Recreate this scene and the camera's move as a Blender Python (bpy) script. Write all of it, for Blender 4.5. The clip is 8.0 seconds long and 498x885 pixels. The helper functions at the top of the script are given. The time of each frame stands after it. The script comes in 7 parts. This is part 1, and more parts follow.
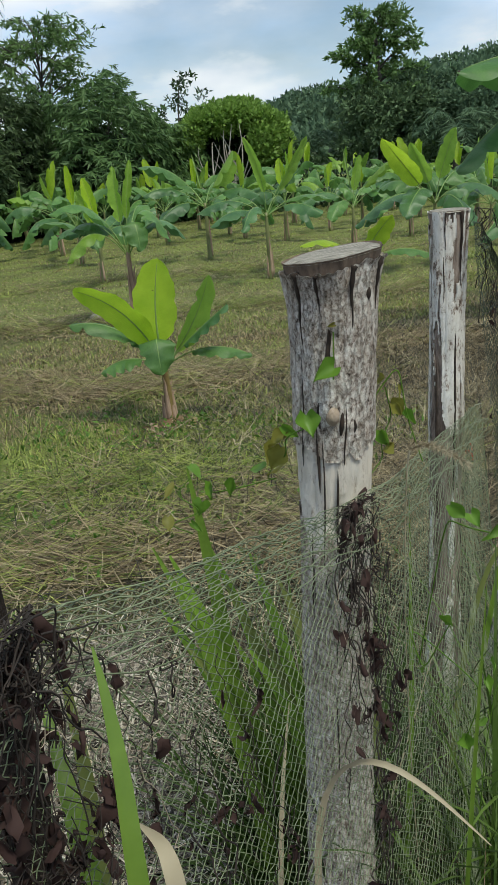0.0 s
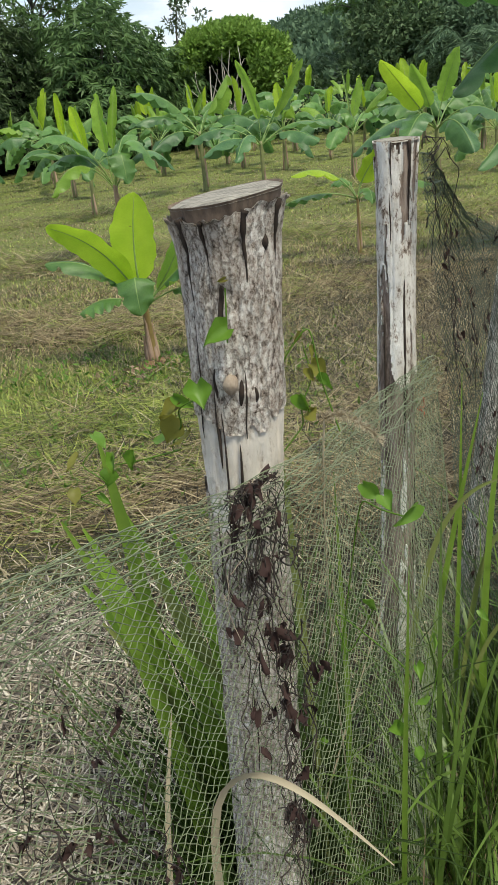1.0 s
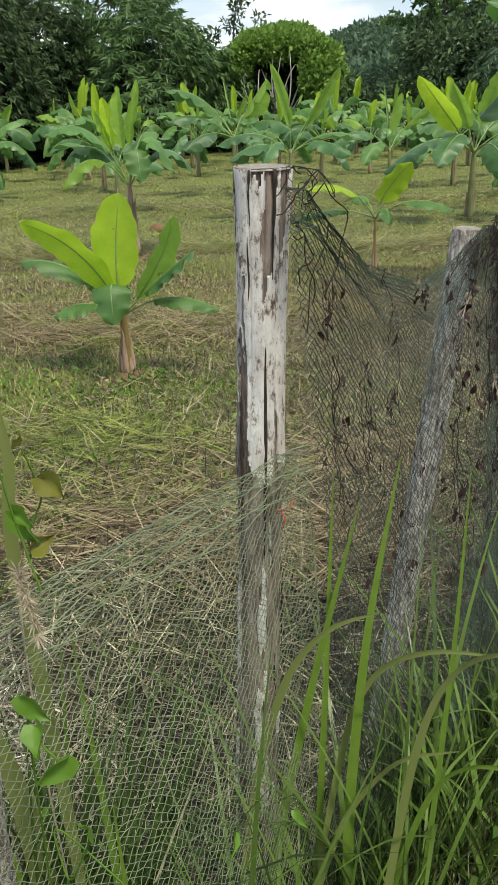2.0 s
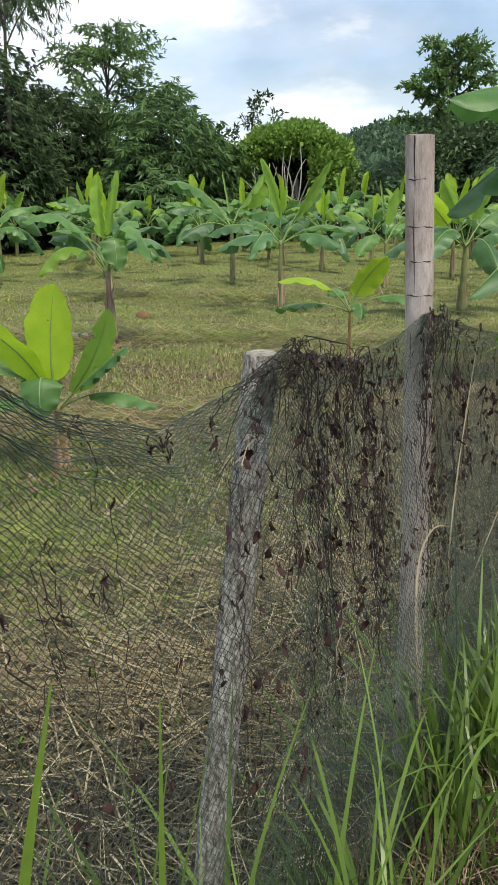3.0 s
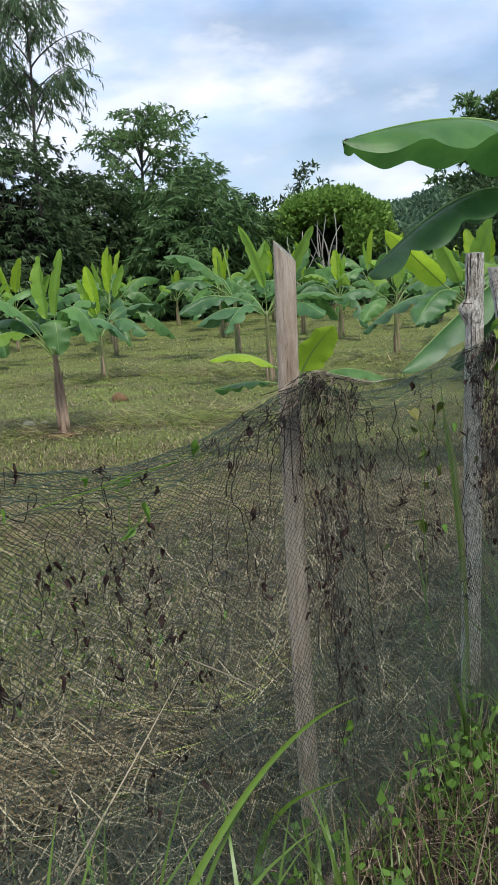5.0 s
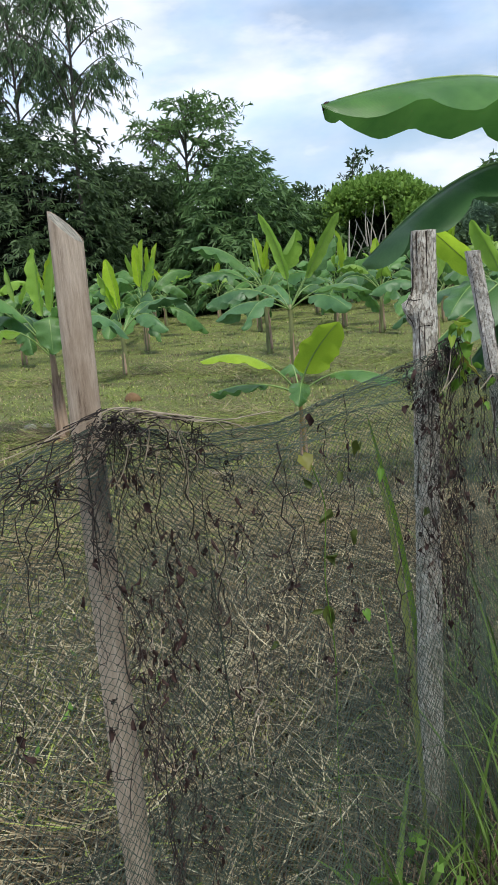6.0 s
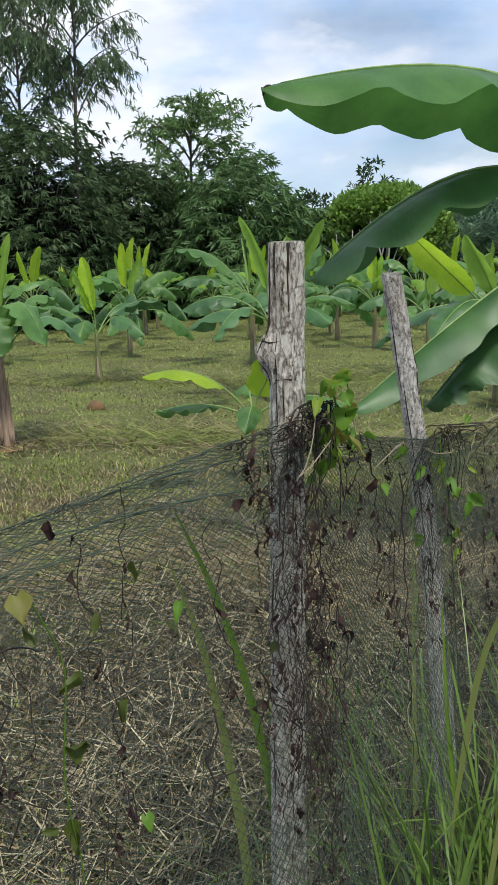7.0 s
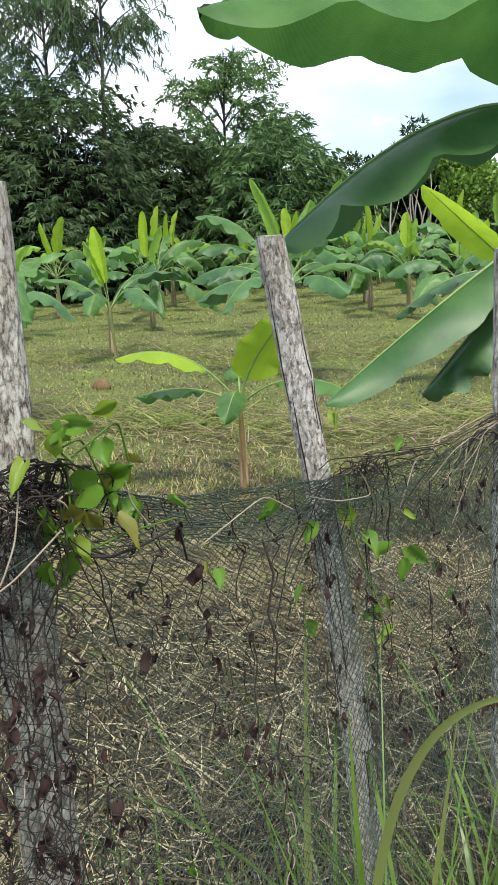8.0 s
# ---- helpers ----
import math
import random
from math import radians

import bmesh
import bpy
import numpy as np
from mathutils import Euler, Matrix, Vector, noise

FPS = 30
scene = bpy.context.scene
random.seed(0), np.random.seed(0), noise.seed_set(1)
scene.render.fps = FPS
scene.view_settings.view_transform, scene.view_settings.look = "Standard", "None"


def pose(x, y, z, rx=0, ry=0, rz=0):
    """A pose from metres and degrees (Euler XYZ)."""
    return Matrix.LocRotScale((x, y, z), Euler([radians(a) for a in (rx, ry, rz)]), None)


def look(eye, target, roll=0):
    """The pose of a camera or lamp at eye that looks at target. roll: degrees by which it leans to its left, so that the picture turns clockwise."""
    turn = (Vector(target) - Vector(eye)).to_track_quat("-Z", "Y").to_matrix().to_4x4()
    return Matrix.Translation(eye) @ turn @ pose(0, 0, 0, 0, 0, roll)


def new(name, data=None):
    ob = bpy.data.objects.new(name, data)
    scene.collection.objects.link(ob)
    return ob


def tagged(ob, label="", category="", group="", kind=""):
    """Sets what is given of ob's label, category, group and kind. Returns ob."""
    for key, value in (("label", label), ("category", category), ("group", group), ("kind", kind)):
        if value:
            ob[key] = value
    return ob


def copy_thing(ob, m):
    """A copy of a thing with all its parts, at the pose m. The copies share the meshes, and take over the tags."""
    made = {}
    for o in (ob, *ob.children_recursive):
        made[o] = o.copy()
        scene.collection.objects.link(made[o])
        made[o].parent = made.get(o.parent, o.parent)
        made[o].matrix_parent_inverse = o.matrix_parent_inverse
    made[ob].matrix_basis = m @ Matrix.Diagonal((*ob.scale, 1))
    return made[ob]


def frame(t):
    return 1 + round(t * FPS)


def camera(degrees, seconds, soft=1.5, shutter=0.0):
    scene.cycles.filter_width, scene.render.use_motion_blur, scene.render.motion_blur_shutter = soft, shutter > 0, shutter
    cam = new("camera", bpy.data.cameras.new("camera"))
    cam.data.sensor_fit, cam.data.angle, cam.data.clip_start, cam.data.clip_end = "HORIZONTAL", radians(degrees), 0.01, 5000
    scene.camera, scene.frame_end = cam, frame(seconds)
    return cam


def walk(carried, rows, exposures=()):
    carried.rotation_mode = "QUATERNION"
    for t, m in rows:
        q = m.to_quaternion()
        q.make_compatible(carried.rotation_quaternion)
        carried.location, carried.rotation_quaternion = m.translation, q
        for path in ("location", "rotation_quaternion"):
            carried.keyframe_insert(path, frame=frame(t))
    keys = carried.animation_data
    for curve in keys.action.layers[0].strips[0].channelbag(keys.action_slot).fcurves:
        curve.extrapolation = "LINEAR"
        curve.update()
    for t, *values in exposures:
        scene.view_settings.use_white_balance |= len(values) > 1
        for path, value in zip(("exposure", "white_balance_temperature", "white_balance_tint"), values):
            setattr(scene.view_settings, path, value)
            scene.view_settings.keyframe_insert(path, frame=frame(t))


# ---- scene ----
cam = camera(33.9, 8.0, soft=0.9)
PATH = [
    (0, (0.087, -0.236, 1.634), (-0.034, 1.648, 0.976), -5.6),
    (0.5, (0.125, -0.232, 1.633), (0.072, 1.631, 0.909), -5.7),
    (1, (0.231, -0.086, 1.617), (0.079, 1.739, 0.813), -6.5),
    (1.5, (0.407, 0.122, 1.634), (0.223, 1.945, 0.832), -2.9),
    (2, (0.535, 0.317, 1.591), (0.32, 2.142, 0.8), -1.8),
    (2.2, (0.582, 0.42, 1.59), (0.367, 2.254, 0.82), -1.6),
    (3.3, (1.105, 0.864, 1.582), (0.829, 2.763, 1.02), -0.5),
    (3.5, (1.2, 0.974, 1.571), (0.962, 2.881, 1.017), 0.5),
    (4, (1.415, 1.316, 1.543), (1.283, 3.244, 1.026), 0.4),
    (4.5, (1.66, 1.59, 1.507), (1.426, 3.526, 1.062), -2.2),
    (4.7, (1.782, 1.667, 1.517), (1.395, 3.578, 1.071), -3.1),
    (5.8, (2.116, 2.404, 1.483), (1.571, 4.279, 1.052), -5.0),
    (6, (2.19, 2.554, 1.463), (1.581, 4.406, 1.016), -5.0),
    (6.5, (2.341, 2.906, 1.475), (1.698, 4.727, 0.955), -3.2),
    (7, (2.352, 3.218, 1.458), (1.736, 5.07, 1.021), -2.0),
    (7.5, (2.369, 3.531, 1.415), (1.761, 5.381, 0.959), -2.1),
    (8, (2.499, 3.847, 1.431), (1.773, 5.641, 0.926), -3.2),
]
EXPOSURES = [(0, -0.41, 6600, 4), (0.5, -0.36, 6700, 4), (1, -0.02, 7000, 7), (2, -0.02, 7000, 8), (3.5, -0.08, 6650, 10), (4, -0.25, 6350, 10), (4.5, -0.25, 6300, 10),
             (6, -0.17, 6350, 9), (6.5, -0.03, 6450, 9), (7, -0.26, 6500, 9), (7.5, 0.20, 6550, 8), (8, 0.24, 6600, 8)]
walk(cam, [(t, look(e, g, r)) for t, e, g, r in PATH], EXPOSURES)

# ---------------------------------------------------------------- light
world = bpy.data.worlds.new("sky_world")
scene.world = world
world.use_nodes = True
SUN_EL, SUN_AZ = radians(61), radians(140)      # azimuth from +y towards +x


def sky_nodes():
    nt = world.node_tree
    nt.nodes.clear()
    n, l = nt.nodes, nt.links
    out = n.new("ShaderNodeOutputWorld")
    bg = n.new("ShaderNodeBackground")
    sky = n.new("ShaderNodeTexSky")
    sky.sky_type = "NISHITA"
    sky.sun_disc = False
    sky.sun_elevation, sky.sun_rotation = SUN_EL, SUN_AZ
    sky.air_density, sky.dust_density, sky.ozone_density = 1.0, 0.4, 2.0
    tc = n.new("ShaderNodeTexCoord")
    mp = n.new("ShaderNodeMapping")
    mp.inputs["Scale"].default_value = (1.0, 1.0, 2.4)
    mp.inputs["Location"].default_value = (0.42, 0.1, 0.3)
    l.new(tc.outputs["Generated"], mp.inputs["Vector"])

    def cloud(scale, detail, rough, lo, hi, a, b):
        t = n.new("ShaderNodeTexNoise")
        t.inputs["Scale"].default_value, t.inputs["Detail"].default_value, t.inputs["Roughness"].default_value = scale, detail, rough
        l.new(mp.outputs["Vector"], t.inputs["Vector"])
        r = n.new("ShaderNodeValToRGB")
        for el, p, c in zip(r.color_ramp.elements, (lo, hi), (a, b)):
            el.position, el.color = p, (*c, 1)
        l.new(t.outputs["Fac"], r.inputs["Fac"])
        return r.outputs["Color"]

    def mixed(fac, a, b):
        m = n.new("ShaderNodeMix")
        m.data_type = "RGBA"
        for key, v in (("Factor", fac), ("A", a), ("B", b)):
            l.new(v, m.inputs[key])
        return m.outputs["Result"]
    # a thin grey veil with blue gaps, and brighter heaped clouds before it
    veil = cloud(2.4, 6, 0.5, 0.38, 0.60, (0.28,) * 3, (0.95,) * 3)
    tone = cloud(4.6, 6, 0.55, 0.36, 0.62, (6.5, 8.9, 12.8), (9.8, 10.5, 12.0))
    heap = cloud(4.6, 6, 0.5, 0.53, 0.68, (0, 0, 0), (1, 1, 1))
    white = cloud(11.0, 5, 0.5, 0.35, 0.65, (9.0, 9.6, 11.0), (12.0, 12.2, 12.6))
    l.new(mixed(heap, mixed(veil, sky.outputs["Color"], tone), white), bg.inputs["Color"])
    bg.inputs["Strength"].default_value = 0.115
    l.new(bg.outputs["Background"], out.inputs["Surface"])


sky_nodes()
sun = new("sun", bpy.data.lights.new("sun", "SUN"))
sun.data.energy, sun.data.angle, sun.data.color = 4.0, radians(11), (0.98, 0.95, 0.82)
sun.matrix_world = look((0, 0, 0), (-math.sin(SUN_AZ) * math.cos(SUN_EL), -math.cos(SUN_AZ) * math.cos(SUN_EL), -math.sin(SUN_EL)))

rng = np.random.default_rng(11)


# ---------------------------------------------------------------- materials
def mat(name):
    m = bpy.data.materials.new(name)
    m.use_nodes = True
    nt = m.node_tree
    return m, nt.nodes, nt.links, nt.nodes["Principled BSDF"]


def ramp_node(n, stops):
    r = n.new("ShaderNodeValToRGB")
    e = r.color_ramp.elements
    while len(e) < len(stops):
        e.new(0.5)
    for el, (p, c) in zip(e, stops):
        el.position = p
        el.color = (*c, 1)
    return r


def noise_node(n, l, scale, detail=6, rough=0.6, vec=None, stretch=None):
    t = n.new("ShaderNodeTexNoise")
    t.inputs["Scale"].default_value = scale
    t.inputs["Detail"].default_value = detail
    t.inputs["Roughness"].default_value = rough
    if vec is None:
        tc = n.new("ShaderNodeTexCoord")
        vec = tc.outputs["Object"]
    if stretch:
        mp = n.new("ShaderNodeMapping")
        mp.inputs["Scale"].default_value = stretch
        l.new(vec, mp.inputs["Vector"])
        vec = mp.outputs["Vector"]
    l.new(vec, t.inputs["Vector"])
    return t


def mix_rgb(n, l, fac, a, b, blend="MIX"):
    m = n.new("ShaderNodeMix")
    m.data_type = "RGBA"
    m.blend_type = blend
    for sock, v in (("Factor", fac), ("A", a), ("B", b)):
        if isinstance(v, (int, float)):
            m.inputs[sock].default_value = v
        elif isinstance(v, tuple):
            m.inputs[sock].default_value = (*v, 1)
        else:
            l.new(v, m.inputs[sock])
    return m.outputs["Result"]


def bump(n, l, bsdf, height, strength=0.5, distance=0.01):
    b = n.new("ShaderNodeBump")
    b.inputs["Strength"].default_value = strength
    b.inputs["Distance"].default_value = distance
    l.new(height, b.inputs["Height"])
    l.new(b.outputs["Normal"], bsdf.inputs["Normal"])


def see_through(m, n, l, bsdf, colour, amount):
    """Leaf light: part of it passes through the blade."""
    tr = n.new("ShaderNodeBsdfTranslucent")
    mx = n.new("ShaderNodeMixShader")
    mx.inputs["Fac"].default_value = amount
    l.new(colour, tr.inputs["Color"])
    l.new(bsdf.outputs["BSDF"], mx.inputs[1])
    l.new(tr.outputs["BSDF"], mx.inputs[2])
    l.new(mx.outputs["Shader"], n["Material Output"].inputs["Surface"])


def leaf_mat(name, dark, light, through_amount=0.35, rough=0.45, gloss=0.4, grain=3.0):
    m, n, l, b = mat(name)
    geo = n.new("ShaderNodeNewGeometry")
    r = ramp_node(n, [(0.0, dark), (1.0, light)])
    t = noise_node(n, l, grain, 4)
    add = n.new("ShaderNodeMath")
    add.operation = "MULTIPLY_ADD"
    add.inputs[1].default_value = 0.55
    l.new(geo.outputs["Random Per Island"], add.inputs[0])
    half = n.new("ShaderNodeMath")
    half.operation = "MULTIPLY"
    half.inputs[1].default_value = 0.6
    l.new(t.outputs["Fac"], half.inputs[0])
    l.new(half.outputs[0], add.inputs[2])
    l.new(add.outputs[0], r.inputs["Fac"])
    b.inputs["Roughness"].default_value = rough
    b.inputs["Specular IOR Level"].default_value = gloss
    l.new(r.outputs["Color"], b.inputs["Base Color"])
    see_through(m, n, l, b, r.outputs["Color"], through_amount)
    return m


def banana_mat(name, dark, light, through_amount=0.4):
    """Blade with fine cross ribs, blotches and a paler tone where it is young."""
    m, n, l, b = mat(name)
    uv = n.new("ShaderNodeUVMap")
    uv.uv_map = "UVMap"
    w = n.new("ShaderNodeTexWave")
    w.bands_direction = "Y"
    w.inputs["Scale"].default_value = 26
    w.inputs["Distortion"].default_value = 1.2
    w.inputs["Detail"].default_value = 3
    l.new(uv.outputs["UV"], w.inputs["Vector"])
    t = noise_node(n, l, 5.0, 6)
    r = ramp_node(n, [(0.25, dark), (0.75, light)])
    l.new(t.outputs["Fac"], r.inputs["Fac"])
    oi = n.new("ShaderNodeObjectInfo")
    hsv = n.new("ShaderNodeHueSaturation")
    vm = n.new("ShaderNodeMath")
    vm.operation = "MULTIPLY_ADD"
    vm.inputs[1].default_value = 0.34
    vm.inputs[2].default_value = 0.88
    l.new(oi.outputs["Random"], vm.inputs[0])
    l.new(vm.outputs[0], hsv.inputs["Value"])
    l.new(r.outputs["Color"], hsv.inputs["Color"])
    dim = mix_rgb(n, l, 0.22, hsv.outputs["Color"], w.outputs["Color"], "MULTIPLY")
    spots = noise_node(n, l, 40, 3)
    sr = ramp_node(n, [(0.70, (0, 0, 0)), (0.78, (1, 1, 1))])
    l.new(spots.outputs["Fac"], sr.inputs["Fac"])
    col = mix_rgb(n, l, sr.outputs["Color"], dim, (0.16, 0.12, 0.04))
    l.new(col, b.inputs["Base Color"])
    b.inputs["Roughness"].default_value = 0.36
    b.inputs["Specular IOR Level"].default_value = 0.5
    bump(n, l, b, w.outputs["Fac"], 0.16, 0.004)
    see_through(m, n, l, b, col, through_amount)
    return m


def mottled_bark(name, stops, scale, squash=0.6, plates=0.0, tall=0.30, joint=0.045):
    """Old bark: blotches of lichen from broad to fine, dark pits between them, open joints between plates."""
    m, n, l, b = mat(name)
    tc = n.new("ShaderNodeTexCoord")
    v = tc.outputs["Object"]
    t = noise_node(n, l, scale, 12, 0.78, v, (1, 1, squash))
    r = ramp_node(n, stops)
    l.new(t.outputs["Fac"], r.inputs["Fac"])
    wide = noise_node(n, l, scale * 0.16, 4, 0.6, v, (1, 1, 0.4))
    wr = ramp_node(n, [(0.35, (0.70, 0.66, 0.62)), (0.6, (1, 1, 1))])
    l.new(wide.outputs["Fac"], wr.inputs["Fac"])
    col = mix_rgb(n, l, 1.0, r.outputs["Color"], wr.outputs["Color"], "MULTIPLY")
    height = t.outputs["Fac"]
    if plates:
        vo = n.new("ShaderNodeTexVoronoi")
        vo.feature = "DISTANCE_TO_EDGE"
        vo.inputs["Scale"].default_value = plates
        mp = n.new("ShaderNodeMapping")
        mp.inputs["Scale"].default_value = (1, 1, tall)
        wv = n.new("ShaderNodeVectorMath")
        wv.operation = "MULTIPLY_ADD"
        wv.inputs[1].default_value = (0.022, 0.022, 0.06)
        l.new(t.outputs["Color"], wv.inputs[0])
        l.new(v, wv.inputs[2])
        l.new(wv.outputs[0], mp.inputs["Vector"])
        l.new(mp.outputs["Vector"], vo.inputs["Vector"])
        pk = ramp_node(n, [(0.0, (0.16, 0.13, 0.11)), (joint, (1, 1, 1))])
        l.new(vo.outputs["Distance"], pk.inputs["Fac"])
        col = mix_rgb(n, l, 0.7, col, pk.outputs["Color"], "MULTIPLY")
        height = mix_rgb(n, l, 0.7, t.outputs["Color"], pk.outputs["Color"], "MULTIPLY")
    l.new(col, b.inputs["Base Color"])
    b.inputs["Roughness"].default_value = 0.93
    b.inputs["Specular IOR Level"].default_value = 0.15
    bump(n, l, b, height, 1.0, 0.006)
    return m


def plain_mat(name, dark, light, scale=30, rough=0.8, stretch=None, bump_s=0.4):
    m, n, l, b = mat(name)
    t = noise_node(n, l, scale, 7, 0.65, None, stretch)
    r = ramp_node(n, [(0.3, dark), (0.72, light)])
    l.new(t.outputs["Fac"], r.inputs["Fac"])
    l.new(r.outputs["Color"], b.inputs["Base Color"])
    b.inputs["Roughness"].default_value = rough
    if bump_s:
        bump(n, l, b, t.outputs["Fac"], bump_s, 0.005)
    return m


def field_mix(n, l):
    """0 = growing grass, 1 = cut dry hay, in drifts across the field. Works on world places."""
    geo = n.new("ShaderNodeNewGeometry")
    sep = n.new("ShaderNodeSeparateXYZ")
    l.new(geo.outputs["Position"], sep.inputs[0])
    warp = noise_node(n, l, 0.5, 4, 0.6, geo.outputs["Position"])
    wy = n.new("ShaderNodeMath")
    wy.operation = "MULTIPLY_ADD"
    wy.inputs[1].default_value = 2.4
    l.new(warp.outputs["Fac"], wy.inputs[0])
    l.new(sep.outputs["Y"], wy.inputs[2])
    sc = n.new("ShaderNodeMath")
    sc.operation = "DIVIDE"
    sc.inputs[1].default_value = 20.0
    l.new(wy.outputs[0], sc.inputs[0])
    bands = ramp_node(n, [(0.14, (1, 1, 1)), (0.165, (.35,) * 3), (0.185, (.3,) * 3), (0.20, (.8,) * 3), (0.225, (.35,) * 3),
                          (0.295, (.12,) * 3), (0.335, (.75,) * 3), (0.46, (.66,) * 3), (0.56, (.45,) * 3), (1.0, (.36,) * 3)])
    l.new(sc.outputs[0], bands.inputs["Fac"])
    fine = noise_node(n, l, 1.6, 6, 0.65, geo.outputs["Position"], (0.5, 1.3, 1))
    s = n.new("ShaderNodeMath")
    s.operation = "MULTIPLY_ADD"
    s.inputs[1].default_value = 1.7
    s.inputs[2].default_value = -0.85
    l.new(fine.outputs["Fac"], s.inputs[0])
    add = n.new("ShaderNodeMath")
    add.operation = "ADD"
    add.use_clamp = True
    l.new(s.outputs[0], add.inputs[0])
    # more hay towards the fence
    dot = n.new("ShaderNodeVectorMath")
    dot.operation = "DOT_PRODUCT"
    dot.inputs[1].default_value = (0.902, -0.431, 0.0)
    l.new(geo.outputs["Position"], dot.inputs[0])
    close = n.new("ShaderNodeMapRange")
    close.clamp = True
    close.inputs["From Min"].default_value = -2.1
    close.inputs["From Max"].default_value = -0.9
    close.inputs["To Max"].default_value = 0.6
    l.new(dot.outputs["Value"], close.inputs["Value"])
    more = n.new("ShaderNodeMath")
    l.new(bands.outputs["Color"], more.inputs[0])
    l.new(close.outputs["Result"], more.inputs[1])
    l.new(more.outputs[0], add.inputs[1])
    return add.outputs[0], geo


def field_mat(name, blades):
    m, n, l, b = mat(name)
    fac, geo = field_mix(n, l)
    if blades:
        g = ramp_node(n, [(0.0, (0.055, 0.09, 0.014)), (0.6, (0.245, 0.31, 0.055)), (1.0, (0.44, 0.48, 0.11))])
        h = ramp_node(n, [(0.0, (0.05, 0.034, 0.016)), (0.55, (0.27, 0.20, 0.10)), (1.0, (0.52, 0.42, 0.25))])
        l.new(geo.outputs["Random Per Island"], g.inputs["Fac"])
        l.new(geo.outputs["Random Per Island"], h.inputs["Fac"])
        rnd = n.new("ShaderNodeMath")
        rnd.operation = "MULTIPLY_ADD"
        rnd.inputs[1].default_value = 7.31
        l.new(geo.outputs["Random Per Island"], rnd.inputs[0])
        rnd.inputs[2].default_value = 0.13
        fr = n.new("ShaderNodeMath")
        fr.operation = "FRACT"
        l.new(rnd.outputs[0], fr.inputs[0])
        cmp_ = n.new("ShaderNodeMath")
        cmp_.operation = "LESS_THAN"
        l.new(fr.outputs[0], cmp_.inputs[0])
        l.new(fac, cmp_.inputs[1])
        col = mix_rgb(n, l, cmp_.outputs[0], g.outputs["Color"], h.outputs["Color"])
        b.inputs["Roughness"].default_value = 0.6
        l.new(col, b.inputs["Base Color"])
        see_through(m, n, l, b, col, 0.2)
    else:
        t = noise_node(n, l, 22, 8, 0.75, geo.outputs["Position"], (1, 1.6, 1))
        g = ramp_node(n, [(0.3, (0.085, 0.115, 0.022)), (0.7, (0.31, 0.365, 0.078))])
        h = ramp_node(n, [(0.3, (0.014, 0.011, 0.006)), (0.7, (0.15, 0.12, 0.06))])
        l.new(t.outputs["Fac"], g.inputs["Fac"])
        l.new(t.outputs["Fac"], h.inputs["Fac"])
        col = mix_rgb(n, l, fac, g.outputs["Color"], h.outputs["Color"])
        soil = noise_node(n, l, 0.9, 5, 0.6, geo.outputs["Position"])
        sr = ramp_node(n, [(0.66, (0, 0, 0)), (0.74, (1, 1, 1))])
        l.new(soil.outputs["Fac"], sr.inputs["Fac"])
        col = mix_rgb(n, l, sr.outputs["Color"], col, (0.24, 0.12, 0.055))
        # bare reddish earth on the path's side of the fence
        dot = n.new("ShaderNodeVectorMath")
        dot.operation = "DOT_PRODUCT"
        dot.inputs[1].default_value = (0.902, -0.431, 0.0)
        l.new(geo.outputs["Position"], dot.inputs[0])
        wob = n.new("ShaderNodeMath")
        wob.operation = "MULTIPLY_ADD"
        wob.inputs[1].default_value = 0.25
        l.new(t.outputs["Fac"], wob.inputs[0])
        l.new(dot.outputs["Value"], wob.inputs[2])
        er = ramp_node(n, [(0.0, (0, 0, 0)), (0.12, (1, 1, 1))])
        l.new(wob.outputs[0], er.inputs["Fac"])
        earth = ramp_node(n, [(0.3, (0.018, 0.011, 0.007)), (0.7, (0.10, 0.062, 0.038))])
        l.new(t.outputs["Fac"], earth.inputs["Fac"])
        far = n.new("ShaderNodeMapRange")
        far.inputs["From Min"].default_value = 2.0
        far.inputs["From Max"].default_value = 2.5
        far.inputs["To Min"].default_value = 1.0
        far.inputs["To Max"].default_value = 0.0
        l.new(wob.outputs[0], far.inputs["Value"])
        strip = n.new("ShaderNodeMath")
        strip.operation = "MULTIPLY"
        l.new(er.outputs["Color"], strip.inputs[0])
        l.new(far.outputs["Result"], strip.inputs[1])
        col = mix_rgb(n, l, strip.outputs[0], col, earth.outputs["Color"])
        b.inputs["Roughness"].default_value = 0.95
        l.new(col, b.inputs["Base Color"])
        bump(n, l, b, t.outputs["Fac"], 0.9, 0.05)
    return m


def straw_mat(name, stops):
    """Loose straw: each stalk its own tone, from rotten dark to bleached."""
    m, n, l, b = mat(name)
    geo = n.new("ShaderNodeNewGeometry")
    r = ramp_node(n, stops)
    l.new(geo.outputs["Random Per Island"], r.inputs["Fac"])
    t = noise_node(n, l, 40, 4)
    tr = ramp_node(n, [(0.3, (0.6, 0.6, 0.6)), (0.7, (1, 1, 1))])
    l.new(t.outputs["Fac"], tr.inputs["Fac"])
    col = mix_rgb(n, l, 1.0, r.outputs["Color"], tr.outputs["Color"], "MULTIPLY")
    l.new(col, b.inputs["Base Color"])
    b.inputs["Roughness"].default_value = 0.75
    return m


